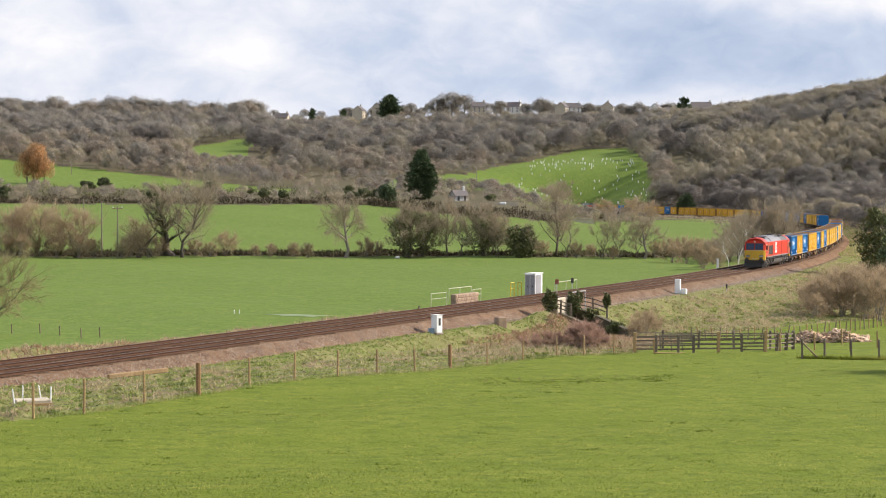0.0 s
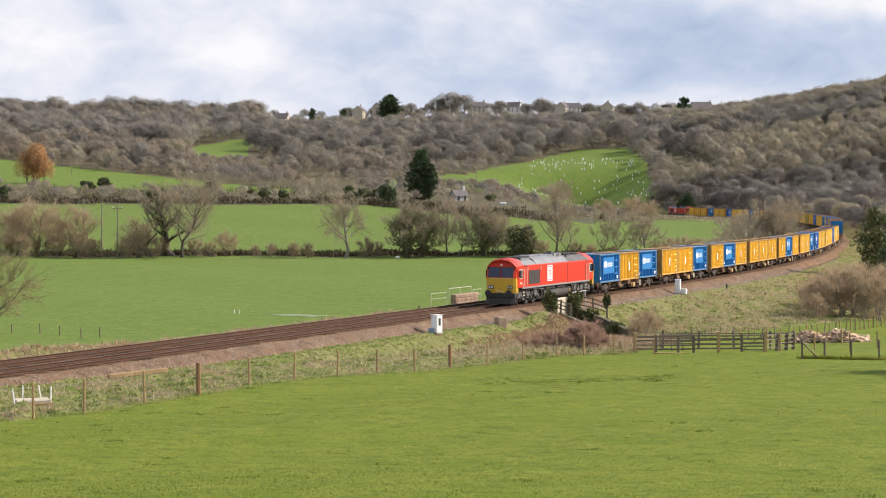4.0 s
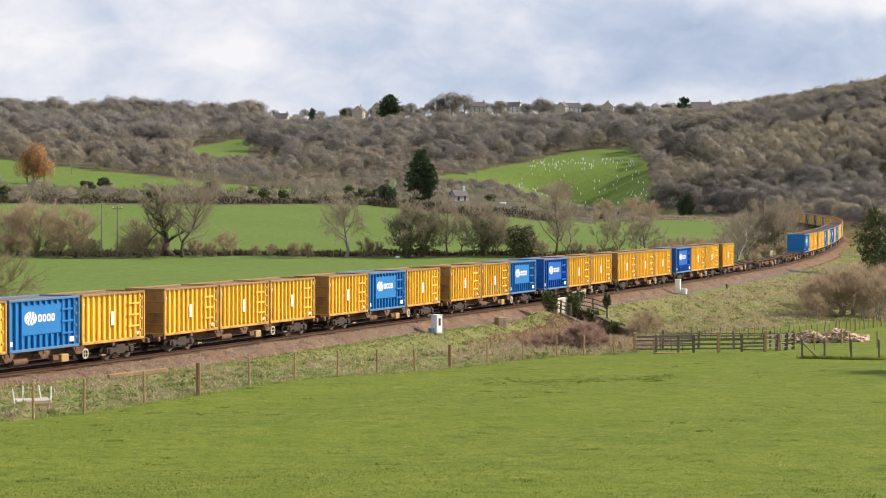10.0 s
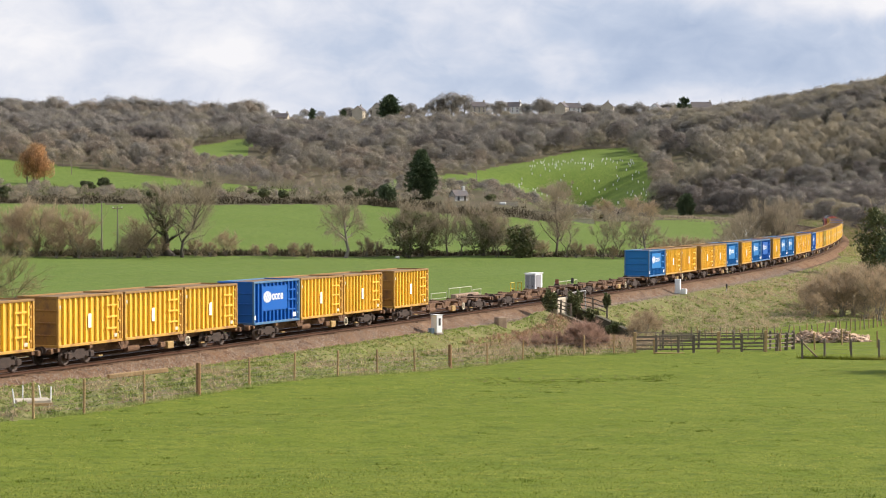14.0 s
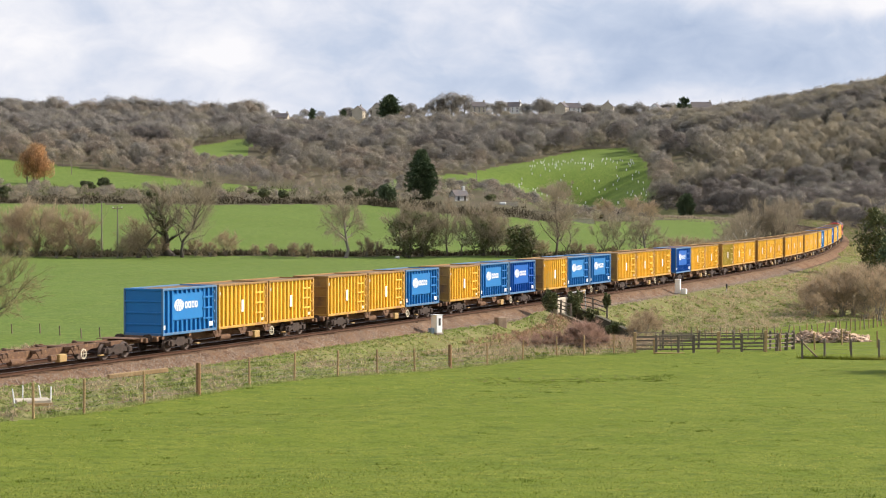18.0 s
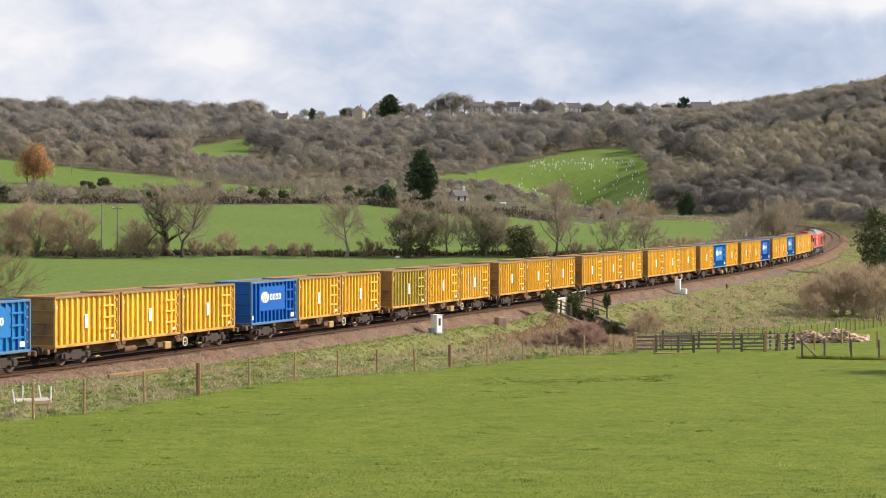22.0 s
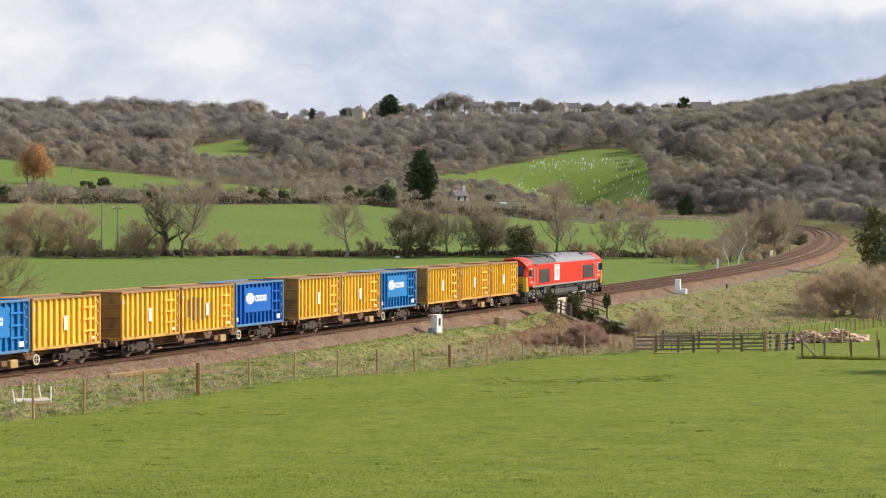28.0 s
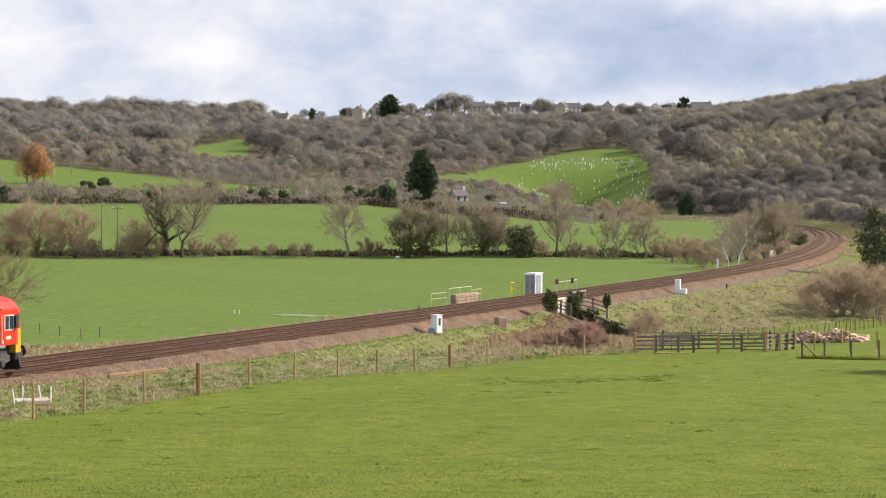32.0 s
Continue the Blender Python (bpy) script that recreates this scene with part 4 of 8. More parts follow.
            part("wiper", Build().box(0.03, 0.05, -0.02, 0.02, -0.3, 0.15), M["black"], ws, m=pose(0, -0.1, 0, 25, 0, 0))
        for y in (-1.315, 1.315):
            sg = 1 if y > 0 else -1
            sw = part("side_window", Build().cbox(8.62, 9.36, y - 0.012, y + 0.014, 2.10, 2.86, 0.01), M["faded_white"], cab, "pale-framed sliding side window")
            for x0, x1 in ((8.68, 8.97), (9.01, 9.30)):
                part("pane", Build().cbox(x0, x1, y * 1.006 - 0.012, y * 1.006 + 0.012, 2.16, 2.80, 0.005), M["screen"], sw)
            part("mirror", Build().cbox(9.42, 9.50, y + sg * 0.02, y + sg * 0.16, 2.25, 2.75, 0.02), M["black"], cab)
            part("cab_door", Build().box(7.72, 8.30, y - 0.010, y + 0.006, 1.44, 3.02), M["sun_red"], cab, "recessed red cab door")
            for x in (7.62, 8.36):
                part("hand_rail", Build().rod((x, y * 1.035, 1.55), (x, y * 1.035, 2.85), 0.026, n=6), M["faded_white"], cab)
            part("door_hood", Build().rod((7.62, y * 1.01, 3.08), (8.36, y * 1.01, 3.16), 0.04, n=6), M["black"], cab)
            part("notice", Build().cbox(8.42, 8.54, y * 1.006 - 0.006, y * 1.006 + 0.006, 1.50, 1.66, 0.003), M["faded_white"], cab)
            steps = Build()
            for z in (0.42, 0.70, 0.98):
                steps.cbox(7.76, 8.24, sg * 1.08 - 0.14, sg * 1.08 + 0.14, z, z + 0.045, 0.01)
            part("cab_step", steps, M["faded_white"], cab, "white-edged cab steps")
            part("step_hanger", Build().box(7.74, 7.78, sg * 1.12 - 0.02, sg * 1.12 + 0.02, 0.36, 1.3).box(8.22, 8.26, sg * 1.12 - 0.02, sg * 1.12 + 0.02, 0.36, 1.3), frame_grey, cab)
            if e > 0 or y > 0:
                part("plain_bar", Build().cbox(8.75, 9.15, y * 1.004 - 0.006, y * 1.004 + 0.006, 1.68, 1.84, 0.003), M["faded_white"], cab, "plain white bar")
        for y in (-0.80, 0.80):
            lamp = part("headlight_cluster", Build().cbox(10.15, 10.24, y - 0.24, y + 0.24, 1.34, 1.60, 0.03), M["black"], cab)
            for k in (-0.11, 0.11):
                part("lamp_lens", Build().lathe([(0.08, 0), (0.075, 0.02), (0.02, 0.03)], 12, "x", (10.24, y + k, 1.47)), M["chrome"], lamp)
        part("top_lamp", Build().lathe([(0.10, 0), (0.09, 0.05), (0.03, 0.07)], 12, "x", (9.93, 0, 3.22)), M["faded_white"], cab)
        part("jumper_cable", Build().rod((10.23, -0.35, 1.22), (10.26, 0.0, 1.10), 0.03, n=6).rod((10.26, 0.0, 1.10), (10.23, 0.3, 1.2), 0.03, n=6), M["faded_white"], cab)
        part("buffer_beam", Build().cbox(9.6, 10.24, -1.24, 1.24, 0.62, 1.0, 0.05), M["black"], L, m=turn)
        part("snow_plough", Build().prism([(10.05, -1.2), (10.30, -0.95), (10.42, 0.0), (10.30, 0.95), (10.05, 1.2), (9.95, 1.2), (9.95, -1.2)], "z", 0.14, 0.62), M["black"], L, m=turn)
        for y in (-0.87, 0.87):
            buf = part("buffer", Build().rod((10.2, y, 1.02), (10.6, y, 1.02), 0.12, n=12), M["black"], L, m=turn)
            part("buffer_head", Build().lathe([(0.06, -0.04), (0.26, -0.02), (0.27, 0.03), (0.06, 0.06)], 18, "x", (10.62, y, 1.02)), M["black"], buf)
        part("coupling_hook", Build().cbox(10.2, 10.5, -0.06, 0.06, 0.9, 1.05, 0.03), dark, L, m=turn)
        for sg in (-1, 1):
            pipe = Build()
            pts = [(9.75, sg * 1.2, 0.95), (9.80, sg * 1.28, 0.65), (9.88, sg * 1.28, 0.40), (10.1, sg * 1.24, 0.24)]
            for a, b in zip(pts, pts[1:]):
                pipe.rod(a, b, 0.05, n=6)
            part("sand_pipe", pipe, frame_grey, L, m=turn)
        # three-axle bogie with humped side frames
        bg = part("bogie", Build().cbox(4.0, 8.9, -0.85, 0.85, 0.50, 0.88, 0.06), dark, L, m=turn)
        fr = [(4.35, 0.98), (4.75, 1.08), (5.3, 1.10), (5.75, 0.98), (6.2, 0.95), (6.9, 1.04), (7.3, 1.06), (7.7, 0.96), (8.3, 1.02), (8.9, 1.02), (9.25, 0.88), (9.25, 0.62), (8.9, 0.52), (8.5, 0.60), (7.95, 0.62), (7.4, 0.50), (6.9, 0.46), (6.4, 0.58), (5.9, 0.56), (5.5, 0.46), (5.1, 0.60), (4.6, 0.62), (4.35, 0.78)]
        for y in (-1.08, 1.08):
            sg = 1 if y > 0 else -1
            part("side_frame", Build().prism(fr, "y", y - 0.09, y + 0.09), frame_grey, bg)
            for x in (4.75, 6.5, 8.55):
                part("axle_box", Build().cbox(x - 0.25, x + 0.25, y - 0.12, y + 0.17, 0.30, 0.80, 0.08), frame_grey, bg)
                part("axle_cap", Build().lathe([(0.17, 0), (0.17, 0.05), (0.09, 0.08)], 14, "y", (x, y + (0.16 if y > 0 else -0.22), 0.53)), dark, bg)
                part("damper", Build().rod((x - 0.38, y + sg * 0.13, 0.55), (x - 0.12, y + sg * 0.13, 1.05), 0.05, n=8), dark, bg)
            for x in (5.62, 7.5):
                part("spring", Build().lathe([(0.13, 0), (0.16, 0.05), (0.12, 0.1), (0.16, 0.15), (0.12, 0.2), (0.16, 0.25), (0.13, 0.3)], 12, "z", (x, y + sg * 0.06, 0.78)), dark, bg)
                part("brake_cylinder", Build().rod((x - 0.28, y + sg * 0.16, 0.66), (x + 0.22, y + sg * 0.16, 0.72), 0.11, n=10), frame_grey, bg)
                part("brake_shoe", Build().cbox(x - 0.06, x + 0.06, y - 0.1, y + 0.08, 0.30, 0.62, 0.03), dark, bg)
        for x in (4.75, 6.5, 8.55):
            for y in (-0.78, 0.78):
                part("wheel", LOCO_WHEEL, None, bg, m=pose(x, y, 0.53, 0, 0, 0 if y < 0 else 180))
    part("fuel_tank", Build().prism([(-1.16, 0.42), (-1.26, 0.62), (-1.26, 0.96), (1.26, 0.96), (1.26, 0.62), (1.16, 0.42), (0.95, 0.28), (-0.95, 0.28)], "x", -2.9, 3.2), M["tank_grey"], L)
    part("equipment_box", Build().cbox(-3.75, -2.95, -1.24, 1.24, 0.42, 1.0, 0.04), dark, L)
    for sg in (-1, 1):
        for x in (-3.65, -3.25):
            part("filler_plate", Build().cbox(x - 0.06, x + 0.06, sg * 1.25 - 0.02, sg * 1.25 + 0.02, 0.6, 0.88, 0.01), M["buff"], L, "buff painted label plate")
        for x, w in ((-2.0, 0.55), (-0.9, 0.6), (0.6, 0.5), (1.8, 0.6)):
            part("air_reservoir", Build().rod((x - w, sg * 1.02, 1.12), (x + w, sg * 1.02, 1.12), 0.15, n=10), dark, L)
        for x, w, z in ((-6.8, 1.4, 1.2), (-4.6, 0.8, 1.15), (3.6, 0.6, 1.1), (5.4, 1.2, 1.18), (6.9, 0.8, 1.2)):
            part("underframe_pipe", Build().rod((x - w, sg * 1.18, z), (x + w, sg * 1.18, z + 0.04), 0.05, n=8), frame_grey, L)
        hose = Build()
        pts = [(3.9, sg * 1.18, 1.1), (3.7, sg * 1.24, 0.7), (4.0, sg * 1.24, 0.42), (4.3, sg * 1.2, 0.45)]
        for a, b in zip(pts, pts[1:]):
            hose.rod(a, b, 0.05, n=6)
        part("flexible_hose", hose, frame_grey, L)
    return L


WAGON_WHEEL, LOCO_WHEEL = wheel_mesh(0.42), wheel_mesh(0.53, mat="bogie_grey")
PITCH, GAP = 20.61, 2.03
TRAIN = ["byb", "yyb", "yby", "yyy", "yby", "ygb", "Byy", "yyy", "Byy", "y--", "---", "---", "byy", "yyb", "ybB",
         "gbb", "yyy", "Byy", "Gyw", "yyy", "yyy", "yyr", "yby", "yrB", "yyb", "yyy"]
MOVERS = []      # (thing, its centre in the train's own metres, half the distance of its pivots, height, offset along)


def add_patch(c, colour, x0, x1, z0, z1, seed):
    """Old spray paint between the ribs of a side."""
    rng = random.Random(seed)
    n = int((x1 - x0) / 0.5)
    for k in range(n):
        a, b = x0 + k * (x1 - x0) / n + 0.04, x0 + (k + 1) * (x1 - x0) / n - 0.04
        lo, hi = z0 + rng.uniform(-0.1, 0.25), z1 - rng.uniform(-0.1, 0.3)
        pts = [(a, lo), ((a + b) / 2, lo + rng.uniform(-0.12, 0.12)), (b, lo + rng.uniform(-0.1, 0.1)), (b, hi), ((a + b) / 2, hi + rng.uniform(-0.15, 0.15)), (a, hi + rng.uniform(-0.1, 0.1))]
        part("spray_paint", Build().prism(pts, "y", CW / 2 - 0.126, CW / 2 - 0.120), colour, c, "faded spray paint")


M["spray_grey"] = material("spray_grey", (0.55, 0.50, 0.40), 0.7, second=(0.45, 0.36, 0.22), scale=2.0, bump=0.05)
M["spray_dark"] = material("spray_dark", (0.16, 0.10, 0.12), 0.7, second=(0.30, 0.18, 0.10), scale=2.0, bump=0.05)
yellow_box = make_container("yellow", "yellow ribbed waste container with netted open top")
green_box = make_container("yellow_green", "faded greenish-yellow ribbed waste container")
blue_box = make_container("blue", "blue waste container with a plain white emblem")
royal_box = make_container("royal", "royal blue waste container with a plain white emblem")
wagon_0 = make_wagon()
first = {"y": yellow_box, "b": blue_box, "G": green_box, "B": royal_box, "w": wagon_0}
used = set()


def fresh(key):
    ob = first[key]
    if key in used:
        return copy_thing(ob, Matrix())
    used.add(key)
    return ob


for k, load in enumerate(TRAIN):
    mid = k * PITCH + (PITCH - GAP) / 2
    MOVERS.append((fresh("w"), mid, 7.1, 0.0, 0.0))
for k, load in enumerate(TRAIN):
    mid = k * PITCH + (PITCH - GAP) / 2
    for j, key in enumerate(load):
        if key == "-":
            continue
        kind = {"g": "y", "w": "y", "r": "y"}.get(key, key)
        c = fresh(kind)
        MOVERS.append((c, mid, 7.1, 0.95, (1 - j) * 6.26))
        if key in "gwr" and k not in (10, 11):
            c["label"] = "yellow ribbed waste container marked with spray paint"
for c, mid, piv, up, dx in list(MOVERS):
    if c.get("label", "").endswith("spray paint"):
        k = int(mid // PITCH)
        if k == 18:
            add_patch(c, M["spray_grey"], -1.7, 1.8, 0.5, 2.1, k)
        elif k == 15:
            add_patch(c, M["spray_grey"], -1.7, 2.3, 0.2, 1.5, k)
        elif k == 5:
            add_patch(c, M["spray_grey"], -1.7, 1.7, 0.2, 1.1, k)
        elif k == 23:
            add_patch(c, M["spray_dark"], -0.4, 2.4, 0.6, 1.9, k)
        else:
            add_patch(c, M["spray_dark"], -0.6, 0.5, 0.2, 1.0, k)
loco = make_loco()
MOVERS.append((loco, -11.95, 6.4, 0.0, 0.0))
tail_loco = copy_thing(loco, Matrix())
MOVERS.append((tail_loco, 26 * PITCH - GAP + 11.95, -6.4, 0.0, 0.0))


def vehicle_pose(mid, piv, up, dx, t):
    """Both pivots lie on the line; a negative pivot distance turns the vehicle round."""
    s = train_s(mid, t)
    a = Vector([float(v) for v in on_line(s - abs(piv))])
    b = Vector([float(v) for v in on_line(s + abs(piv))])
    d = a - b
    yaw = math.degrees(math.atan2(d.y, d.x)) + (180 if piv < 0 else 0)
    pitch_deg = -math.degrees(math.atan2(d.z, math.hypot(d.x, d.y))) * (-1 if piv < 0 else 1)
    c = (a + b) / 2
    return pose(c.x, c.y, c.z, 0, pitch_deg, yaw) @ Matrix.Translation((dx, 0, up))


# ---- sleepers ----
SLEEPER = Build().prism([(-0.13, -0.30), (-0.13, -0.20), (-0.09, -0.165), (0.09, -0.165), (0.13, -0.20), (0.13, -0.30)], "y", -1.25, 1.25).mesh("sleeper", M["sleeper"])
tracks = [o for o in scene.objects if o.name.startswith("railway_track")]
for track, centre in zip(tracks, (0.0, -3.4)):
    for s in np.arange(-64.0, 33.5, 0.65):
        part("sleeper", SLEEPER, None, track, m=line_pose(s, centre))
    far = np.concatenate([np.arange(-128.0, -64.3, 0.65), np.arange(33.7, 560.0, 0.65)])
    base = np.array([v.co[:] for v in SLEEPER.vertices])
    px, py, pz = on_line(far, centre)
    ang = np.interp(far, S_ALL, PSI)
    ca, sa = np.cos(ang)[:, None], np.sin(ang)[:, None]
    vv = np.stack([px[:, None] + base[:, 0] * ca - base[:, 1] * sa, py[:, None] + base[:, 0] * sa + base[:, 1] * ca, pz[:, None] + base[:, 2]], 2).reshape(-1, 3)
    quads = np.array([p.vertices[:] for p in SLEEPER.polygons if len(p.vertices) == 4])
    ff = (quads[None] + (np.arange(len(far)) * len(base))[:, None, None]).reshape(-1, 4)
    o = part("sleepers", raw_mesh("sleepers", vv, ff, M["sleeper"]), None, track)
    o["kind"] = "stuff"

# loose ballast stones along the shoulder
_rng = np.random.default_rng(11)
_n = 32000
_s = _rng.uniform(-75, 120, _n)
_lat = np.where(_rng.random(_n) < 0.75, _rng.normal(2.3, 0.45, _n) + 0.6 * smooth(_s, -25, 0), _rng.uniform(-5.0, 2.2, _n))
_bx, _by, _ = on_line(_s, _lat)
_bz, _, _ = land(_bx, _by)
_bed = np.interp(_lat, [-6.9, -5.3, 1.85, 2.95], [-0.80, -0.23, -0.23, -0.80]) + np.interp(_s, S_ALL, TZ)
_bz = np.maximum(_bz, np.where(np.abs(_lat + 1.7) < 5.2, _bed, -99)) + 0.01
_r = _rng.uniform(0.02, 0.06, _n)
_oct = np.array([(1, 0, -0.4), (-0.5, 0.87, -0.4), (-0.5, -0.87, -0.4), (0, 0, 1.0)], float)
_ov = _oct[None] * _r[:, None, None] * _rng.uniform(0.6, 1.3, (_n, 4, 1)) + np.stack([_bx, _by, _bz], 1)[:, None]
_of = np.array([(0, 1, 3), (1, 2, 3), (2, 0, 3)])
M["stone"] = island_shades(material("stone", (0.28, 0.22, 0.165), 0.95, second=(0.17, 0.122, 0.09), scale=1.0, bump=0.2, coords="World"), 0.45)
tagged(new("loose_ballast", raw_mesh("loose_ballast", _ov.reshape(-1, 3), (_of[None] + (np.arange(_n) * 4)[:, None, None]).reshape(-1, 3), M["stone"])), "loose brown and grey ballast stones beside the rails", "stones", kind="stuff")


# ---- bridge over the cattle creep ----
def at_line(s, lat):
    x, y, z = on_line(s, lat)
    return float(x), float(y), float(z)


M["stone_brown"] = material("stone_brown", (0.40, 0.29, 0.195), 0.95, second=(0.30, 0.21, 0.14), scale=1.4, bump=0.5, dirt=(0.15, 0.11, 0.075), dirt_at=0.56, rand=0.2)
bridge = thing("underbridge", "small stone railway underbridge over a sunken cattle creep", "bridge", kind="structure", m=line_pose(BRIDGE_S))
part("deck", Build().cbox(-2.2, 2.2, -7.2, 4.1, -1.3, -0.86, 0.05), M["concrete"], bridge)
for e in (-1, 1):
    part("abutment", Build().box(min(e * 1.5, e * 2.2), max(e * 1.5, e * 2.2), -7.2, 4.1, -3.6, -1.31), M["brick"], bridge)
SKEW = 8.2
part("parapet", Build().cbox(-2.6 - SKEW, 2.7 - SKEW, -7.75, -7.25, -1.1, 0.36, 0.04), M["stone_brown"], bridge, "low weathered stone parapet")
for k in range(13):
    for j in range(3):
        x = -2.55 + k * 0.4 + (0.2 if j % 2 else 0)
        if x + 0.36 < 2.7:
            part("stone", Build().cbox(x - SKEW, x + 0.37 - SKEW, -7.77, -7.2, -0.55 + j * 0.3, -0.28 + j * 0.3, 0.03), M["stone_brown"], bridge)
part("parapet", Build().cbox(-2.0, 2.3, 4.15, 4.55, -1.3, 0.62, 0.06), M["stone_pale"], bridge, "low weathered stone parapet")
# wing wall falling away towards the field
# Dark overgrowth colour that also has the shade of the wall faces painted in.
M["wing_shade"] = material("wing_shade", (0.10, 0.085, 0.055), 0.95, second=(0.07, 0.075, 0.035), scale=1.0, bump=0.5)
for (x0, y0, z0), (x1, y1, z1) in (((-2.2, 4.6, -0.3), (-0.7, 7.5, -1.05)), ((-0.7, 7.5, -1.05), (1.7, 10.6, -1.9))):
    ln = math.hypot(x1 - x0, y1 - y0)
    part("wing_wall", Build().prism([(0, -3.8), (ln, -3.8), (ln, z1), (0, z0)], "y", -0.2, 0.2), M["wing_shade"], bridge, "overgrown wing wall with shade in its dark colour", m=pose(x0, y0, 0, 0, 0, math.degrees(math.atan2(y1 - y0, x1 - x0))))
part("wing_wall", Build().prism([(0, -3.8), (2.6, -3.8), (2.6, -1.3), (0, -0.5)], "y", -0.2, 0.2), M["wing_shade"], bridge, "overgrown wing wall with shade in its dark colour", m=pose(1.9, 4.6, 0, 0, 0, 75))


def post_rail(name, label, spots, post_h, rails, mat, thick=0.09, rail_r=0.04, base_z=None, group="lineside fences"):
    """A fence of posts and rails between the spots."""
    f = thing(name, label, "fence", group=group)
    pts = []
    for x, y in spots:
        z = land_at(x, y) if base_z is None else base_z[len(pts)] if isinstance(base_z, tuple) else base_z
        pts.append(Vector((x, y, z)))
        part("post", Build().cbox(-thick / 2, thick / 2, -thick / 2, thick / 2, -0.25, post_h, 0.015), mat, f, m=pose(x, y, z, random.uniform(-2, 2), random.uniform(-2, 2), 20))
    for a, b in zip(pts, pts[1:]):
        for h in rails:
            part("rail", Build().rod(a + Vector((0, 0, h)), b + Vector((0, 0, h)), rail_r, n=6), mat, f)
    return f


M["old_timber"] = material("old_timber", (0.165, 0.13, 0.095), 0.9, second=(0.22, 0.175, 0.13), scale=1.6, bump=0.5, rand=0.2)


def lat_spots(pairs):
    return [at_line(s, la)[:2] for s, la in pairs]


M["rail_cream"] = material("rail_cream", (0.60, 0.60, 0.42), 0.6, second=(0.50, 0.50, 0.36), scale=2.0, bump=0.05)
M["galvanised"] = material("galvanised", (0.55, 0.55, 0.53), 0.5, 0.4, second=(0.45, 0.45, 0.43), scale=2.0, bump=0.05)
post_rail("handrail", "cream painted tubular handrail above the stone bridge parapet", lat_spots([(BRIDGE_S + 5.5, -7.9), (BRIDGE_S + 8.1, -7.9), (BRIDGE_S + 10.8, -7.9)]), 0.95, (0.92,), M["rail_cream"], 0.05, 0.03, -0.1)
post_rail("handrail", "cream painted tubular handrail at the bridge end", lat_spots([(BRIDGE_S + 11.2, -7.9), (BRIDGE_S + 13.4, -8.0)]), 1.05, (0.55, 1.0), M["rail_cream"], 0.05, 0.025, -0.5)
post_rail("handrail", "cream painted tubular handrail beside the bridge", lat_spots([(BRIDGE_S + 1.8, -8.0), (BRIDGE_S + 5.0, -7.9)]), 1.05, (0.55, 1.0), M["rail_cream"], 0.05, 0.025, -0.45)
post_rail("handrail", "low cream handrail along the far side of the line", lat_spots([(BRIDGE_S + 34.5, -8.2), (BRIDGE_S + 38, -8.2), (BRIDGE_S + 41.5, -8.2)]), 1.1, (1.05,), M["rail_cream"], 0.06, 0.04, -0.85)
post_rail("handrail", "grey metal handrail over the creep, near side", lat_spots([(BRIDGE_S + 3.9, 3.4), (BRIDGE_S + 6.1, 3.4), (BRIDGE_S + 8.3, 3.4)]), 1.55, (0.95, 1.5), M["galvanised"], 0.07, 0.035, -0.75)
post_rail("timber_fence", "weathered timber post and rail fence by the creep", lat_spots([(BRIDGE_S - 2.7, 4.1), (BRIDGE_S - 2.3, 4.8), (BRIDGE_S - 1.9, 5.5)]), 1.25, (0.55, 0.85, 1.15), M["old_timber"], 0.13, 0.05, (-0.5, -0.75, -1.05))
post_rail("timber_fence", "weathered timber post and rail fence by the creep", lat_spots([(BRIDGE_S + 4.2, 4.2), (BRIDGE_S + 3.6, 5.6), (BRIDGE_S + 2.9, 7.0)]), 1.35, (0.5, 0.85, 1.2), M["old_timber"], 0.12, 0.05, (-0.7, -0.9, -1.2))
post_rail("timber_fence", "dark timber fence sloping to the creep beyond the line", lat_spots([(BRIDGE_S + 0.6, -8.6), (BRIDGE_S + 2.2, -9.4), (BRIDGE_S + 4.6, -9.8)]), 1.1, (0.5, 1.0), M["timber"], 0.10, 0.04)


# ---- cabinets, signs, markers ----
M["box_blue"] = material("box_blue", (0.25, 0.36, 0.45), 0.6, second=(0.20, 0.29, 0.37), scale=2.0, bump=0.05)


def cabinet(x, y, turn):
    z = land_at(x, y)
    c = thing("signal_cabinet", "white lineside equipment cabinet with a dark slot", "cabinet", m=pose(x, y, z - 0.03, 0, 0, turn))
    part("body", Build().cbox(-0.30, 0.30, -0.27, 0.27, 0.12, 1.30, 0.03), M["white"], c)
    part("roof", Build().cbox(-0.34, 0.34, -0.31, 0.31, 1.30, 1.36, 0.02), M["white"], c)
    part("plinth", Build().cbox(-0.36, 0.36, -0.33, 0.33, 0.0, 0.12, 0.02), M["concrete"], c)
    part("slot", Build().cbox(0.295, 0.312, -0.10, 0.10, 0.62, 1.12, 0.01), M["black"], c, "dark window slot")
    part("meter_box", Build().cbox(-0.28, 0.12, -0.56, -0.30, 0.04, 0.46, 0.04), M["box_blue"], c, "small blue-grey box at its foot")
    return c


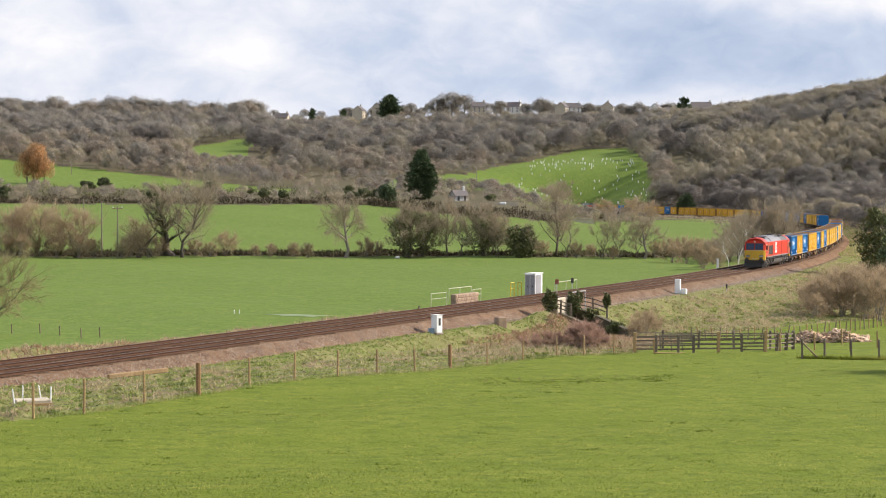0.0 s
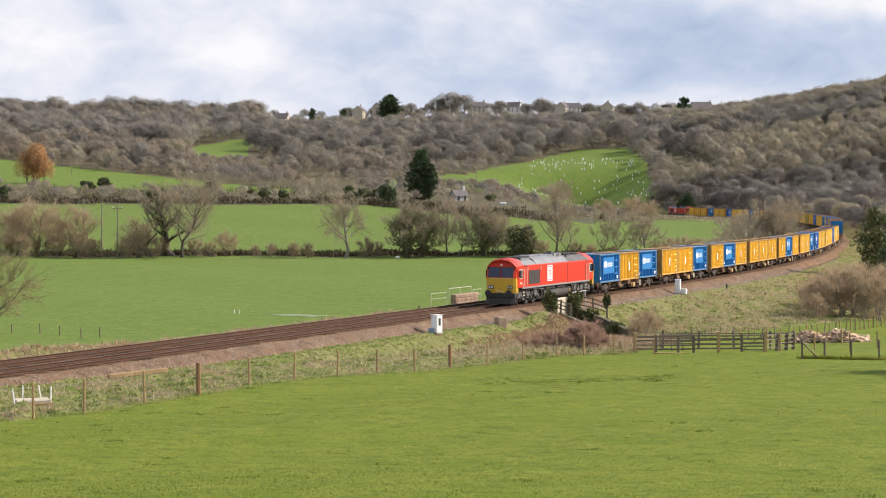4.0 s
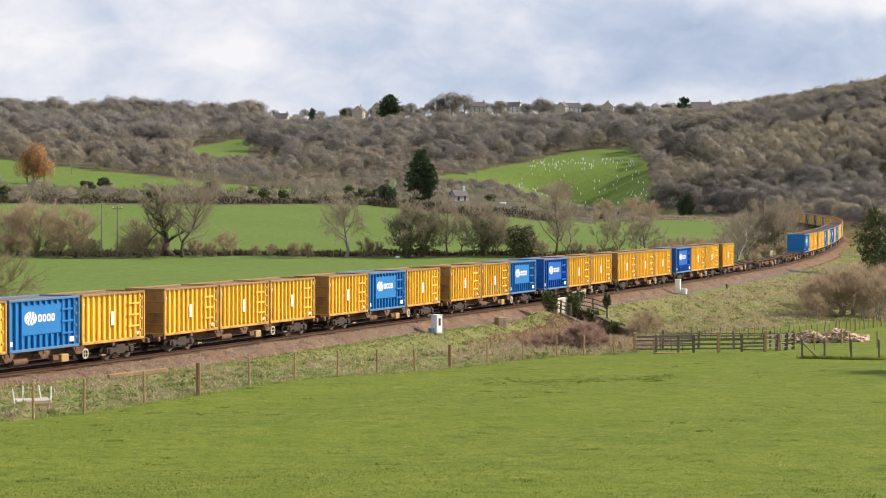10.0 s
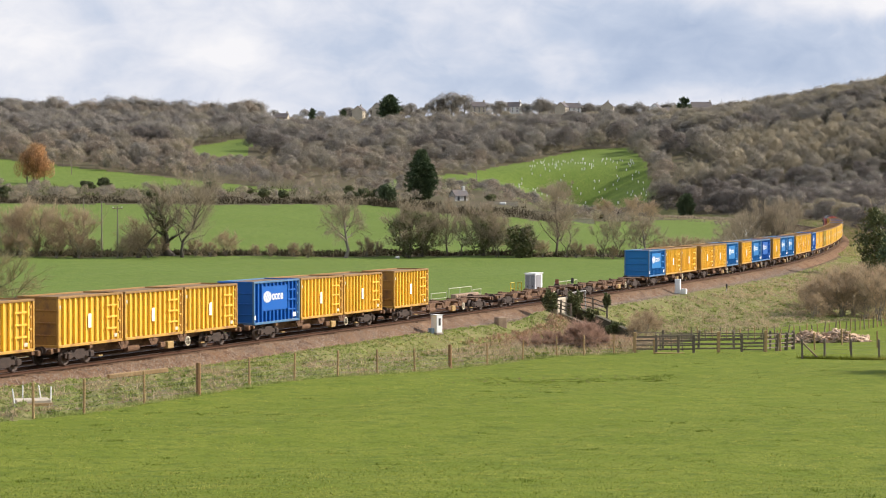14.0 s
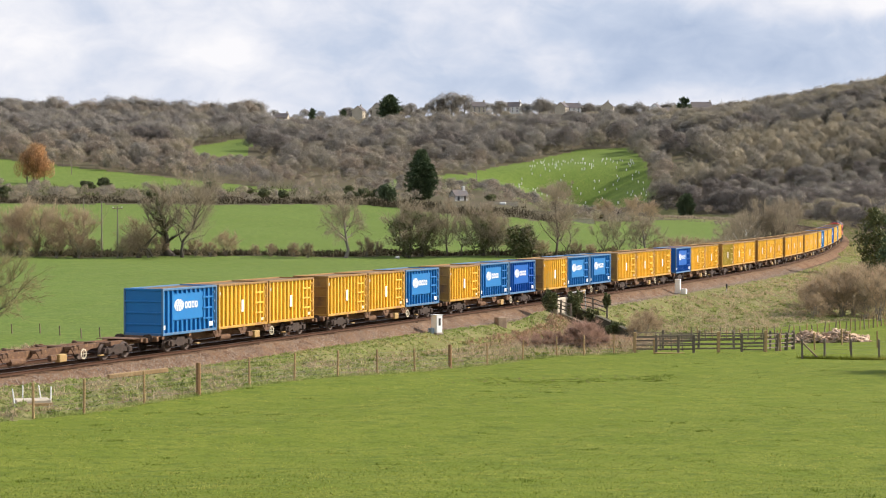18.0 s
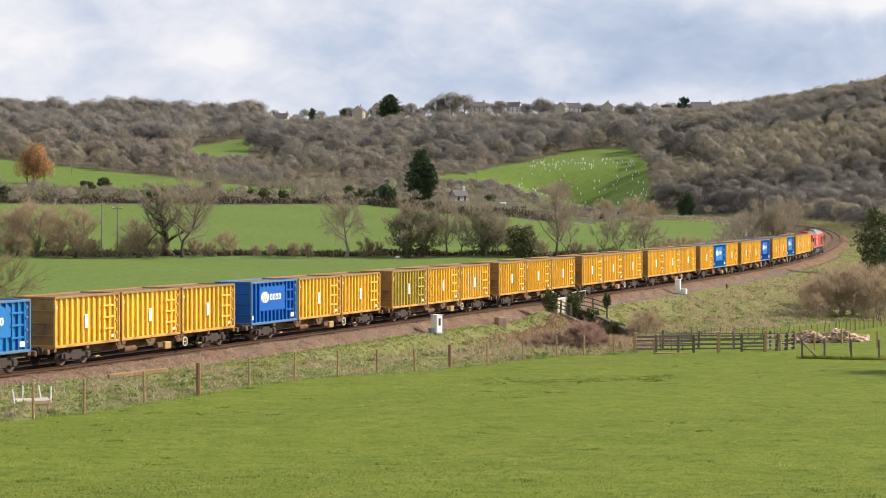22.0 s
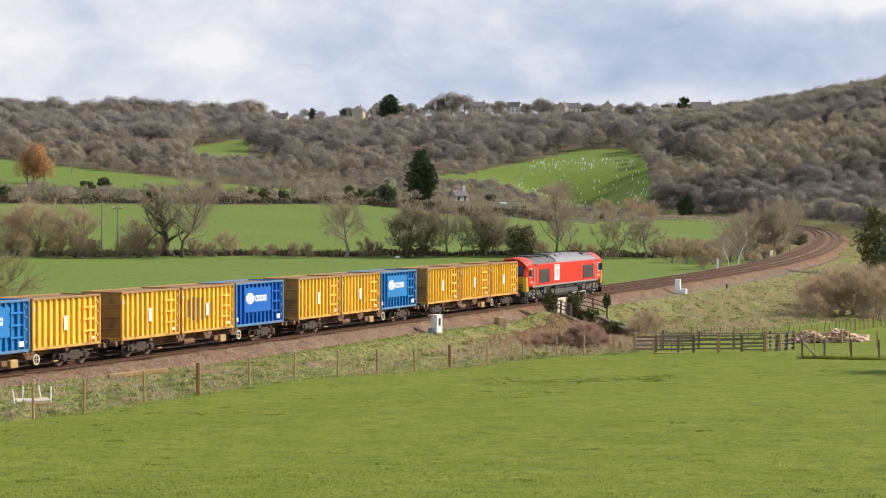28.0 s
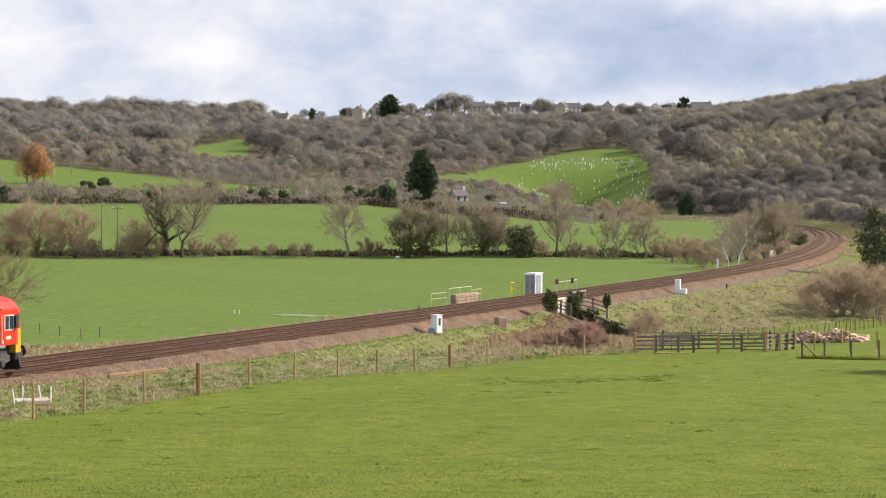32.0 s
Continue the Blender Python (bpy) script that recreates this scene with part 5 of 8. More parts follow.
cabinet(at_line(-16.4, 3.25)[0] + 0.40, at_line(-16.4, 3.25)[1], -48)
c2x, c2y, _ = at_line(47.0, 3.3)
z2 = land_at(c2x, c2y)
c2 = thing("signal_cabinet", "tall narrow white cabinet with a low white box beside it", "cabinet", m=pose(c2x, c2y, z2 - 0.03, 0, 0, -23))
part("body", Build().cbox(-0.32, 0.20, -0.2, 0.2, 0.0, 1.45, 0.03), M["white"], c2)
part("low_box", Build().cbox(0.28, 0.82, -0.25, 0.25, 0.0, 0.52, 0.03), M["white"], c2)
part("door", Build().cbox(-0.335, -0.32, -0.17, 0.17, 0.1, 1.35, 0.005), M["galvanised"], c2)

M["hut_grey_shade"] = material("hut_grey_shade", (0.30, 0.30, 0.31), 0.6, second=(0.25, 0.25, 0.26), scale=1.2, bump=0.05)
hx_, hy_ = 8.3, 186.5
hz_ = land_at(hx_, hy_)
hut = thing("relay_hut", "grey and white lineside relay cabinet on a plinth", "hut", m=pose(hx_, hy_, max(hz_, -0.6), 0, 0, math.degrees(1.19)))
part("plinth", Build().cbox(-1.1, 1.1, -0.6, 0.6, -0.8, 0.05, 0.03), M["concrete"], hut)
part("body", Build().cbox(-1.0, 1.0, -0.5, 0.5, 0.05, 2.2, 0.03), M["white"], hut)
part("roof", Build().cbox(-1.08, 1.08, -0.58, 0.58, 2.2, 2.28, 0.03), M["white"], hut)
# Doors painted grey to put this face's shade into the colour.
for y in (-0.24, 0.24):
    d = part("door", Build().cbox(-1.025, -1.0, y - 0.22, y + 0.22, 0.12, 2.1, 0.01), M["hut_grey_shade"], hut, "steel door, greyed for its shaded face")
    part("handle", Build().cbox(-1.06, -1.025, y - 0.03, y + 0.03, 1.0, 1.15, 0.01), M["black"], d)
part("side_panel", Build().cbox(-0.9, 0.55, -0.52, -0.498, 0.12, 2.1, 0.005), M["hut_grey_shade"], hut, "recessed grey side panel")
for k, (x, y) in enumerate(((7.0, 186.0), (6.3, 185.0))):
    zz = max(land_at(x, y), -0.7) + 0.45
    st = thing("step_rail", "yellow tubular handrail beside steps", "handrail", group="yellow step rails", m=pose(x, y, zz, 0, 0, 60))
    for px_ in (-0.35, 0.35):
        part("post", Build().rod((px_, 0, -0.9), (px_, 0, 1.1), 0.045, n=8), M["sign_yellow"], st)
    for h in (0.55, 1.08):
        part("rail", Build().rod((-0.35, 0, h), (0.35, 0, h), 0.03, n=8), M["sign_yellow"], st)


def sign(name, label, x, y, h, w, bh, mat, turn=15):
    z = land_at(x, y)
    s = thing(name, label, "sign", m=pose(x, y, z, 0, 0, turn))
    part("post", Build().rod((0, 0, -0.2), (0, 0, h), 0.045, n=8), M["galvanised"], s)
    part("board", Build().cbox(-w / 2, w / 2, -0.06, -0.03, h - bh, h, 0.01), mat, s)


M["maroon"] = material("maroon", (0.22, 0.06, 0.03), 0.6, scale=2.0, bump=0.05)
sign("lineside_sign", "small maroon board on a post", 10.5, 188.0, 1.85, 0.36, 0.46, M["maroon"])
sign("lineside_sign", "small black board on a post", 12.2, 192.5, 1.8, 0.28, 0.5, M["black"])
sign("lineside_sign", "short dark lineside post on the bank", 29.0, 208.5, 1.0, 0.18, 0.45, M["black"])
px_, py_ = 35.3, 262.0
mk = thing("marker_post", "white lineside marker post", "post", m=pose(px_, py_, land_at(px_, py_)))
part("shaft", Build().cbox(-0.13, 0.13, -0.1, 0.1, -0.2, 1.5, 0.02), M["white"], mk)
part("cap", Build().cbox(-0.15, 0.15, -0.12, 0.12, 1.5, 1.56, 0.02), M["white"], mk)
bx_, by_, _ = at_line(-4.6, 3.6)
thing("concrete_block", "square weathered concrete catch-pit block on the ballast edge", "block", shape=Build().cbox(-0.36, 0.36, -0.36, 0.36, -0.3, 0.55, 0.05), mat=M["stone_brown"], m=pose(bx_ + 0.3, by_, land_at(bx_, by_), 0, 0, 25))
lx_, ly_ = at_line(-60, 6.3)[:2]
thing("timber_baulk", "old timber baulk lying on the bank", "timber", shape=Build().cbox(-1.6, 1.6, -0.12, 0.12, 0.0, 0.22, 0.03), mat=M["new_timber"], m=pose(lx_, ly_, land_at(lx_, ly_) + 0.14, 0, -3, 35))
# access chamber with white posts
ax_, ay_ = -15.6, 77.0
az_ = land_at(ax_, ay_)
ch = thing("drain_chamber", "pale concrete drain chamber with four white marker posts", "chamber", m=pose(ax_, ay_, az_, 0, 0, 20))
ch.scale = (0.72, 0.72, 0.8)
part("cover", Build().cbox(-0.85, 1.0, -0.6, 0.6, 0.0, 0.42, 0.06), M["stone_pale"], ch)
part("rim", Build().cbox(-1.0, 1.05, -0.66, -0.6, 0.10, 0.26, 0.02), M["new_timber"], ch, "sawn timber edging")
for px_, py_, tilt in ((-0.9, -0.7, -9), (-0.3, 0.8, 0), (0.7, 0.7, -10), (1.0, -0.2, 2)):
    part("marker_post", Build().rod((0, 0, -0.1), (0, 0, 1.0), 0.038, n=8), M["white"], ch, m=pose(px_, py_, 0, 0, tilt, 0))
# track ironwork far along the bend
jx_, jy_, jz_ = at_line(205, 6.0)
thing("cable_drum", "dark heap of old rail ties beside the line", "heap", shape=Build().cbox(-0.9, 0.9, -0.5, 0.5, -0.2, 0.35, 0.15), mat=M["bogie"], m=pose(jx_, jy_, land_at(jx_, jy_)))
jx_, jy_, jz_ = at_line(178, -8.0)
pl = thing("platform_hut", "small pale lineside cabinet under the trees", "cabinet", m=pose(jx_, jy_, land_at(jx_, jy_), 0, 0, 60))
part("body", Build().cbox(-0.7, 0.7, -0.4, 0.4, 0, 1.3, 0.04), M["stone_pale"], pl)
part("lid", Build().cbox(-0.75, 0.75, -0.45, 0.45, 1.3, 1.38, 0.02), M["concrete"], pl)


# ---- field fences ----
field = thing("stock_fence", "wire stock fence on round wooden stakes along the field edge", "fence", group="field fences")
tops = []
for k, (x, y) in enumerate(FENCE[1:17]):
    z = land_at(x, y)
    big = k in (3, 9)
    r, h = (0.1, 1.36) if big else (0.05, 1.28)
    tilt = random.uniform(-2.5, 2.5)
    part("stake", Build().lathe([(r, -0.3), (r, h - 0.03), (r * 0.8, h)], 8, "z"), M["post_brown" if big else "new_timber"], field, m=pose(x, y, z, tilt, tilt * 0.6, 0))
    tops.append(Vector((x, y, z)))
for a, b in zip(tops, tops[1:]):
    for h in (0.2, 0.4, 0.6, 0.8, 1.1):
        part("wire", Build().rod(a + Vector((0, 0, h)), b + Vector((0, 0, h)), 0.006, n=3), M["wire"], field)

# post and rail pen with gate
pen = thing("pen_fence", "weathered four-rail timber fence of the stock pen", "fence", group="field fences")
pen_spots = [(12.5, 133.0), (13.9, 132.8), (15.3, 132.5), (16.3, 132.4), (17.85, 132.0), (19.4, 132.2)]
pts = [Vector((x, y, land_at(x, y))) for x, y in pen_spots]
for k, p in enumerate(pts):
    pale = k in (0, 4)
    w = 0.10 if pale else 0.08
    part("post", Build().cbox(-w, w, -w, w, -0.3, 1.35 if pale else 1.2, 0.02), M["new_timber" if pale else "old_timber"], pen, m=pose(*p, 0, random.uniform(-2, 2), 5))
for a, b in zip(pts, pts[1:]):
    for h in (0.25, 0.52, 0.8, 1.08):
        d = b - a
        part("rail", Build().cbox(0, d.length, -0.02, 0.02, -0.05, 0.05, 0.01), M["old_timber"], pen, m=pose(a.x, a.y, a.z + h + random.uniform(-0.03, 0.03), 0, -math.degrees(math.atan2(d.z, d.xy.length)), math.degrees(math.atan2(d.y, d.x))))
gate = thing("field_gate", "closed five-bar timber field gate", "gate", m=pose(19.4, 132.2, land_at(19.4, 132.2), 0, 0, 6))
part("stile", Build().cbox(0.0, 0.08, -0.035, 0.035, 0.1, 1.2, 0.01), M["old_timber"], gate)
part("stile", Build().cbox(1.42, 1.50, -0.035, 0.035, 0.1, 1.15, 0.01), M["old_timber"], gate)
for h in (0.15, 0.38, 0.6, 0.85, 1.1):
    part("bar", Build().cbox(0.08, 1.42, -0.02, 0.02, h - 0.04, h + 0.04, 0.008), M["old_timber"], gate)
part("brace", Build().rod((0.1, 0.03, 0.15), (1.4, 0.03, 1.1), 0.03, n=4), M["old_timber"], gate)
pen2_spots = [(20.95, 132.4), (22.0, 134.2), (23.0, 136.5), (23.9, 139.0)]
pen2 = thing("pen_fence", "weathered timber rail fence beyond the gate post", "fence", group="field fences")
pts = [Vector((x, y, land_at(x, y))) for x, y in pen2_spots]
for k, p in enumerate(pts):
    part("post", Build().cbox(-0.1, 0.1, -0.1, 0.1, -0.3, 1.4 if k == 0 else 1.2, 0.02), M["new_timber" if k == 0 else "old_timber"], pen2, m=pose(*p, 0, random.uniform(-2, 2), 5))
for a, b in zip(pts, pts[1:]):
    for h in (0.25, 0.52, 0.8, 1.08):
        part("rail", Build().rod(a + Vector((0, 0, h)), b + Vector((0, 0, h)), 0.045, n=4), M["old_timber"], pen2)
pen3 = thing("pen_fence", "old hurdles and rails at the back of the pen", "fence", group="field fences")
pts = [Vector((x, y, land_at(x, y))) for x, y in [(13.0, 138.0), (15.0, 139.0), (17.5, 139.5), (20.0, 140.0), (22.5, 140.0), (23.9, 139.2)]]
for p in pts:
    part("post", Build().cbox(-0.07, 0.07, -0.07, 0.07, -0.3, 1.3, 0.02), M["old_timber"], pen3, m=pose(*p, random.uniform(-3, 3), random.uniform(-3, 3), 9))
for a, b in zip(pts, pts[1:]):
    for h in (0.4, 0.75, 1.1):
        part("rail", Build().rod(a + Vector((0, 0, h)), b + Vector((0, 0, h)), 0.045, n=4), M["old_timber"], pen3)
hurdle = thing("hurdle", "grey weathered sheep hurdle leaning in the pen", "hurdle", m=pose(15.6, 136.0, land_at(15.6, 136.0), -12, 0, 8))
for z in (0.15, 0.4, 0.65, 0.9, 1.1):
    part("bar", Build().cbox(-1.1, 1.1, -0.02, 0.02, z - 0.035, z + 0.035, 0.008), M["old_timber"], hurdle)
for x in (-1.1, -0.35, 0.4, 1.1):
    part("upright", Build().cbox(x - 0.04, x + 0.04, -0.05, -0.02, 0.0, 1.2, 0.01), M["old_timber"], hurdle)
plank = thing("loose_plank", "pale sawn plank lying by the pen", "plank", m=pose(14.6, 131.6, land_at(14.6, 131.6), 0, 0, -4))
part("board", Build().cbox(-1.0, 1.0, -0.1, 0.1, 0.0, 0.06, 0.01), M["new_timber"], plank)
part("peg", Build().cbox(-1.0, -0.9, -0.05, 0.05, 0.0, 0.9, 0.01), M["new_timber"], plank)
# dark stakes along the foot of the bank
bank = thing("stock_fence", "dark leaning stakes of a wire fence below the bank", "fence", group="field fences")
last = None
for k in range(46):
    t = k / 45
    x, y = 18.5 + t * 26.0, 152 + t * 37 - 8 * math.sin(t * 3.1)
    z = land_at(x, y)
    part("stake", Build().lathe([(0.055, -0.3), (0.05, 0.92 + 0.12 * math.sin(k * 2.3)), (0.02, 1.02 + 0.12 * math.sin(k * 2.3))], 6, "z"), M["new_timber" if k % 2 else "timber"], bank, m=pose(x, y, z, random.uniform(-5, 5), random.uniform(-7, 7), 0))
    p = Vector((x, y, z))
    if last is not None:
        for h in (0.3, 0.55, 0.8):
            part("wire", Build().rod(last + Vector((0, 0, h)), p + Vector((0, 0, h)), 0.007, n=3), M["wire"], bank)
    last = p
# paddock fence
pad = thing("stock_fence", "paddock fence with a braced corner post and wire netting", "fence", group="field fences")
last = None
for k, (x, y) in enumerate([(21.7, 123.0), (23.2, 123.8), (24.8, 123.6), (26.4, 123.2), (28.2, 122.8), (30.2, 122.4), (32.6, 122.0)]):
    z = land_at(x, y)
    part("stake", Build().cbox(-0.055, 0.055, -0.055, 0.055, -0.3, 1.25, 0.02), M["old_timber"], pad, m=pose(x, y, z, random.uniform(-2, 2), random.uniform(-3, 3), 10))
    p = Vector((x, y, z))
    if k == 0:
        part("brace", Build().rod(p + Vector((0.05, 0, 0.95)), p + Vector((1.0, 0.4, 0.05)), 0.05, n=6), M["timber"], pad)
    if last is not None:
        for h in (0.15, 0.35, 0.6, 0.85, 1.1):
            part("wire", Build().rod(last + Vector((0, 0, h)), p + Vector((0, 0, h)), 0.006, n=3), M["wire"], pad)
    last = p
back = thing("stock_fence", "pale stakes of the back paddock fence", "fence", group="field fences")
for x, y in [(22.2, 134.0), (25.0, 137.0), (27.2, 136.0), (30.3, 142.0), (24.0, 146.0), (29.0, 148.0)]:
    part("stake", Build().lathe([(0.06, -0.3), (0.06, 1.15), (0.03, 1.2)], 6, "z"), M["new_timber"], back, m=pose(x, y, land_at(x, y), 2, -2, 0))
# heap of muck and broken timber
rng_h = np.random.default_rng(5)
hv, hf = [], []
for k in range(620):
    u, w = rng_h.uniform(-1, 1), rng_h.uniform(-1, 1)
    hgt = 0.9 * (1 - abs(u) ** 3) ** 0.5 * (1 - w * w) ** 0.6 * (0.75 + 0.25 * math.sin(u * 7))
    x, y = 29.1 + u * 2.7, 153.0 + w * 1.4
    c = np.array([x, y, land_at(29.1, 153.0) + hgt * rng_h.uniform(0.6, 1.0)])
    ax = rng_h.normal(size=(3, 3)) * np.array([[0.20], [0.07], [0.05]]) * np.array([1.2, 1.0, 0.55])
    b = len(hv)
    for i in (-1, 1):
        for j in (-1, 1):
            for m_ in (-1, 1):
                hv.append(c + i * ax[0] + j * ax[1] + m_ * ax[2])
    hf += [(b, b + 1, b + 3, b + 2), (b + 4, b + 6, b + 7, b + 5), (b, b + 4, b + 5, b + 1), (b + 2, b + 3, b + 7, b + 6), (b, b + 2, b + 6, b + 4), (b + 1, b + 5, b + 7, b + 3)]
tagged(new("muck_heap", raw_mesh("muck_heap", np.array(hv), np.array(hf), M["rubble"])), "long brown heap of muck and broken timber", "heap", kind="stuff")


# ---- vegetation ----
def unit(a):
    return a / np.maximum(np.linalg.norm(a, axis=-1, keepdims=True), 1e-9)


def blade_mesh(P, D, L, W, rng, bend=0.0):
    """Thin three-cornered blades or twigs from points P along D."""
    n = len(P)
    side = unit(np.cross(D, rng.normal(size=(n, 3))))
    v = np.empty((n, 3, 3))
    v[:, 0], v[:, 1] = P - side * (W / 2)[:, None], P + side * (W / 2)[:, None]
    v[:, 2] = P + D * L[:, None]
    if bend:
        v[:, 2] += rng.normal(size=(n, 3)) * bend
    return v.reshape(-1, 3), np.arange(3 * n).reshape(n, 3)


def tube(points, radii, n):
    """A tapered round limb through points, as triangles."""
    pts = np.asarray(points, float)
    k = len(pts)
    tang = unit(np.gradient(pts, axis=0))
    ref = np.array([0.3, 0.2, 1.0]) if abs(tang[0][2]) < 0.8 else np.array([1.0, 0.2, 0.1])
    u = unit(np.cross(tang, ref))
    w = np.cross(tang, u)
    a = np.arange(n) * 2 * np.pi / n
    v = pts[:, None] + (u[:, None] * np.cos(a)[None, :, None] + w[:, None] * np.sin(a)[None, :, None]) * np.asarray(radii)[:, None, None]
    i = (np.arange(k - 1)[:, None] * n + np.arange(n)).ravel()
    j = (np.arange(k - 1)[:, None] * n + (np.arange(n) + 1) % n).ravel()
    f = np.concatenate([np.stack([i, j, j + n], 1), np.stack([i, j + n, i + n], 1)])
    return v.reshape(-1, 3), f


def join(pieces):
    vs, fs, k = [], [], 0
    for v, f in pieces:
        vs.append(v)
        fs.append(f + k)
        k += len(v)
    return np.concatenate(vs), np.concatenate(fs)


def grafted(pieces):
    """Limbs joined to the stem that they spring from."""
    v, f = join(pieces)
    k, links = len(pieces[0][0]), []
    for p, _ in pieces[1:]:
        near = int(((v[:k] - p[0]) ** 2).sum(1).argmin())
        links.append((k, k + 1, near))
        k += len(p)
    return v, np.concatenate([f, np.array(links)]) if links else f


def bare_tree(seed, h=10.0, spread=4.5, trunk=0.28, stems=1, limbs=9, fork=0.25, twigs=2200, rise=0.9, lean=(0.0, 0.0), twig_len=0.9, twig_w=0.035, droop=0.0, ivy=0, ivy_low=1.0):
    """Trunk and limbs, and the twigs of a leafless crown; with ivy, leaves along the limbs."""
    rng = np.random.default_rng(seed)
    wood, fine, tips, stem_pts = [], [], [], []
    for st in range(stems):
        out = np.array([math.cos(st * 2.4 + seed), math.sin(st * 2.4 + seed), 0]) * (0 if stems == 1 else 0.22 * h)
        top = np.array([lean[0], lean[1], h * (0.78 if stems == 1 else rng.uniform(0.6, 0.8))]) + out * rng.uniform(0.6, 1.2)
        ts = np.linspace(0, 1, 7)
        pts = ts[:, None] ** 1.15 * top + np.concatenate([[np.zeros(3)], rng.normal(0, 0.025 * h, (6, 3)) * np.array([1, 1, 0.3])])
        pts[0] = out * 0.08 + np.array([0, 0, -0.4])
        r = trunk * (1 - 0.88 * ts) / (stems ** 0.5) + 0.012
        r[0] *= 1.35
        wood.append(tube(pts, r, 7))
        stem_pts.append(pts)
        for k in range(max(3, limbs // stems)):
            t = fork + (0.97 - fork) * (k + rng.uniform(0, 0.8)) / max(3, limbs // stems)
            base = np.array([np.interp(t, ts, pts[:, i]) for i in range(3)])
            ang = k * 2.4 + rng.uniform(0, 1.2) + st
            reach = spread * (1.05 - 0.55 * max(0, t - fork)) * rng.uniform(0.7, 1.1)
            d = np.array([math.cos(ang), math.sin(ang), rise * rng.uniform(0.5, 1.2)])
            q = [base]
            for _ in range(5):
                d = d + np.array([0, 0, 0.12 - droop * 0.35]) + rng.normal(0, 0.16, 3)
                d = d / np.linalg.norm(d)
                q.append(q[-1] + d * reach / 4.4)
            q = np.array(q)
            r0 = trunk * (0.42 if stems == 1 else 0.24) * (1 - 0.6 * t) / (stems ** 0.3)
            wood.append(tube(q, np.linspace(r0, 0.02, 6), 5))
            stem_pts.append(q)
            for m_ in range(11):
                tt = rng.uniform(0.2, 1.0)
                b0 = np.array([np.interp(tt, np.linspace(0, 1, 6), q[:, i]) for i in range(3)])
                dd = unit(unit(q[-1] - base) * 0.8 + rng.normal(0, 0.75, 3) + np.array([0, 0, 0.35 - droop]))
                ln = reach * rng.uniform(0.3, 0.65)
                e = [b0, b0 + dd * ln * 0.5 + rng.normal(0, 0.05 * ln, 3), b0 + dd * ln + np.array([0, 0, 0.1 - droop * 0.6]) * ln + rng.normal(0, 0.08 * ln, 3)]
                fine.append(tube(np.array(e), [0.012 + trunk * 0.10, 0.009 + trunk * 0.06, 0.006 + trunk * 0.02], 3))
                tips.append(np.array(e))
    tips = np.array(tips)
    n = int(twigs * 0.55)
    which = rng.integers(0, len(tips), n)
    tt = rng.uniform(0.1, 1.0, n)[:, None]
    P = np.where(tt < 0.5, tips[which, 0] * (1 - 2 * tt) + tips[which, 1] * 2 * tt, tips[which, 1] * (2 - 2 * tt) + tips[which, 2] * (2 * tt - 1))
    P = P + rng.normal(0, 0.022 * h, P.shape)
    centre = np.array([lean[0] * 0.6, lean[1] * 0.6, h * 0.45])
    D = unit(unit(P - centre) * 0.8 + unit(tips[which, 2] - tips[which, 0]) * 0.7 + rng.normal(0, 0.7, (n, 3)) + np.array([0, 0, 0.35 - droop * 1.6]))
    fine.append(blade_mesh(P, D, rng.uniform(0.4, 1.3, n) * twig_len, rng.uniform(0.6, 1.4, n) * twig_w, rng))
    leaves = None
    if ivy:
        pick = rng.integers(0, len(stem_pts), ivy)
        tt = rng.uniform(0, 0.85, ivy) ** ivy_low
        P = np.array([[np.interp(t, np.linspace(0, 1, len(stem_pts[k])), stem_pts[k][:, i]) for i in range(3)] for k, t in zip(pick, tt)])
        P = P + rng.normal(0, 0.32 / ivy_low ** 0.5, P.shape)
        D = unit(rng.normal(size=P.shape) + np.array([0, 0, -0.3]))
        leaves = blade_mesh(P, D, rng.uniform(0.2, 0.5, ivy), rng.uniform(0.18, 0.4, ivy), rng)
    return grafted(wood), join(fine), leaves


def grow(name, label, spec, mats=("bark", "twig", "ivy"), category="tree", group=""):
    """A tree template as a thing with trunk, crown and perhaps ivy."""
    w, f, iv = bare_tree(**spec)
    t = thing(name, label, category, group=group)
    part("trunk", raw_mesh("trunk", w[0], w[1], M[mats[0]]), None, t)
    part("crown", raw_mesh("crown", f[0], f[1], M[mats[1]]), None, t, "bare twigs")
    if iv is not None:
        part("ivy", raw_mesh("ivy", iv[0], iv[1], M[mats[2]]), None, t, "dark ivy leaves")
    return t


PX = 3609.5


def spot(px, y):
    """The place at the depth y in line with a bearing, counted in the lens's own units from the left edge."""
    x = (px - 784) / PX * y
    return x, y, land_at(x, y)


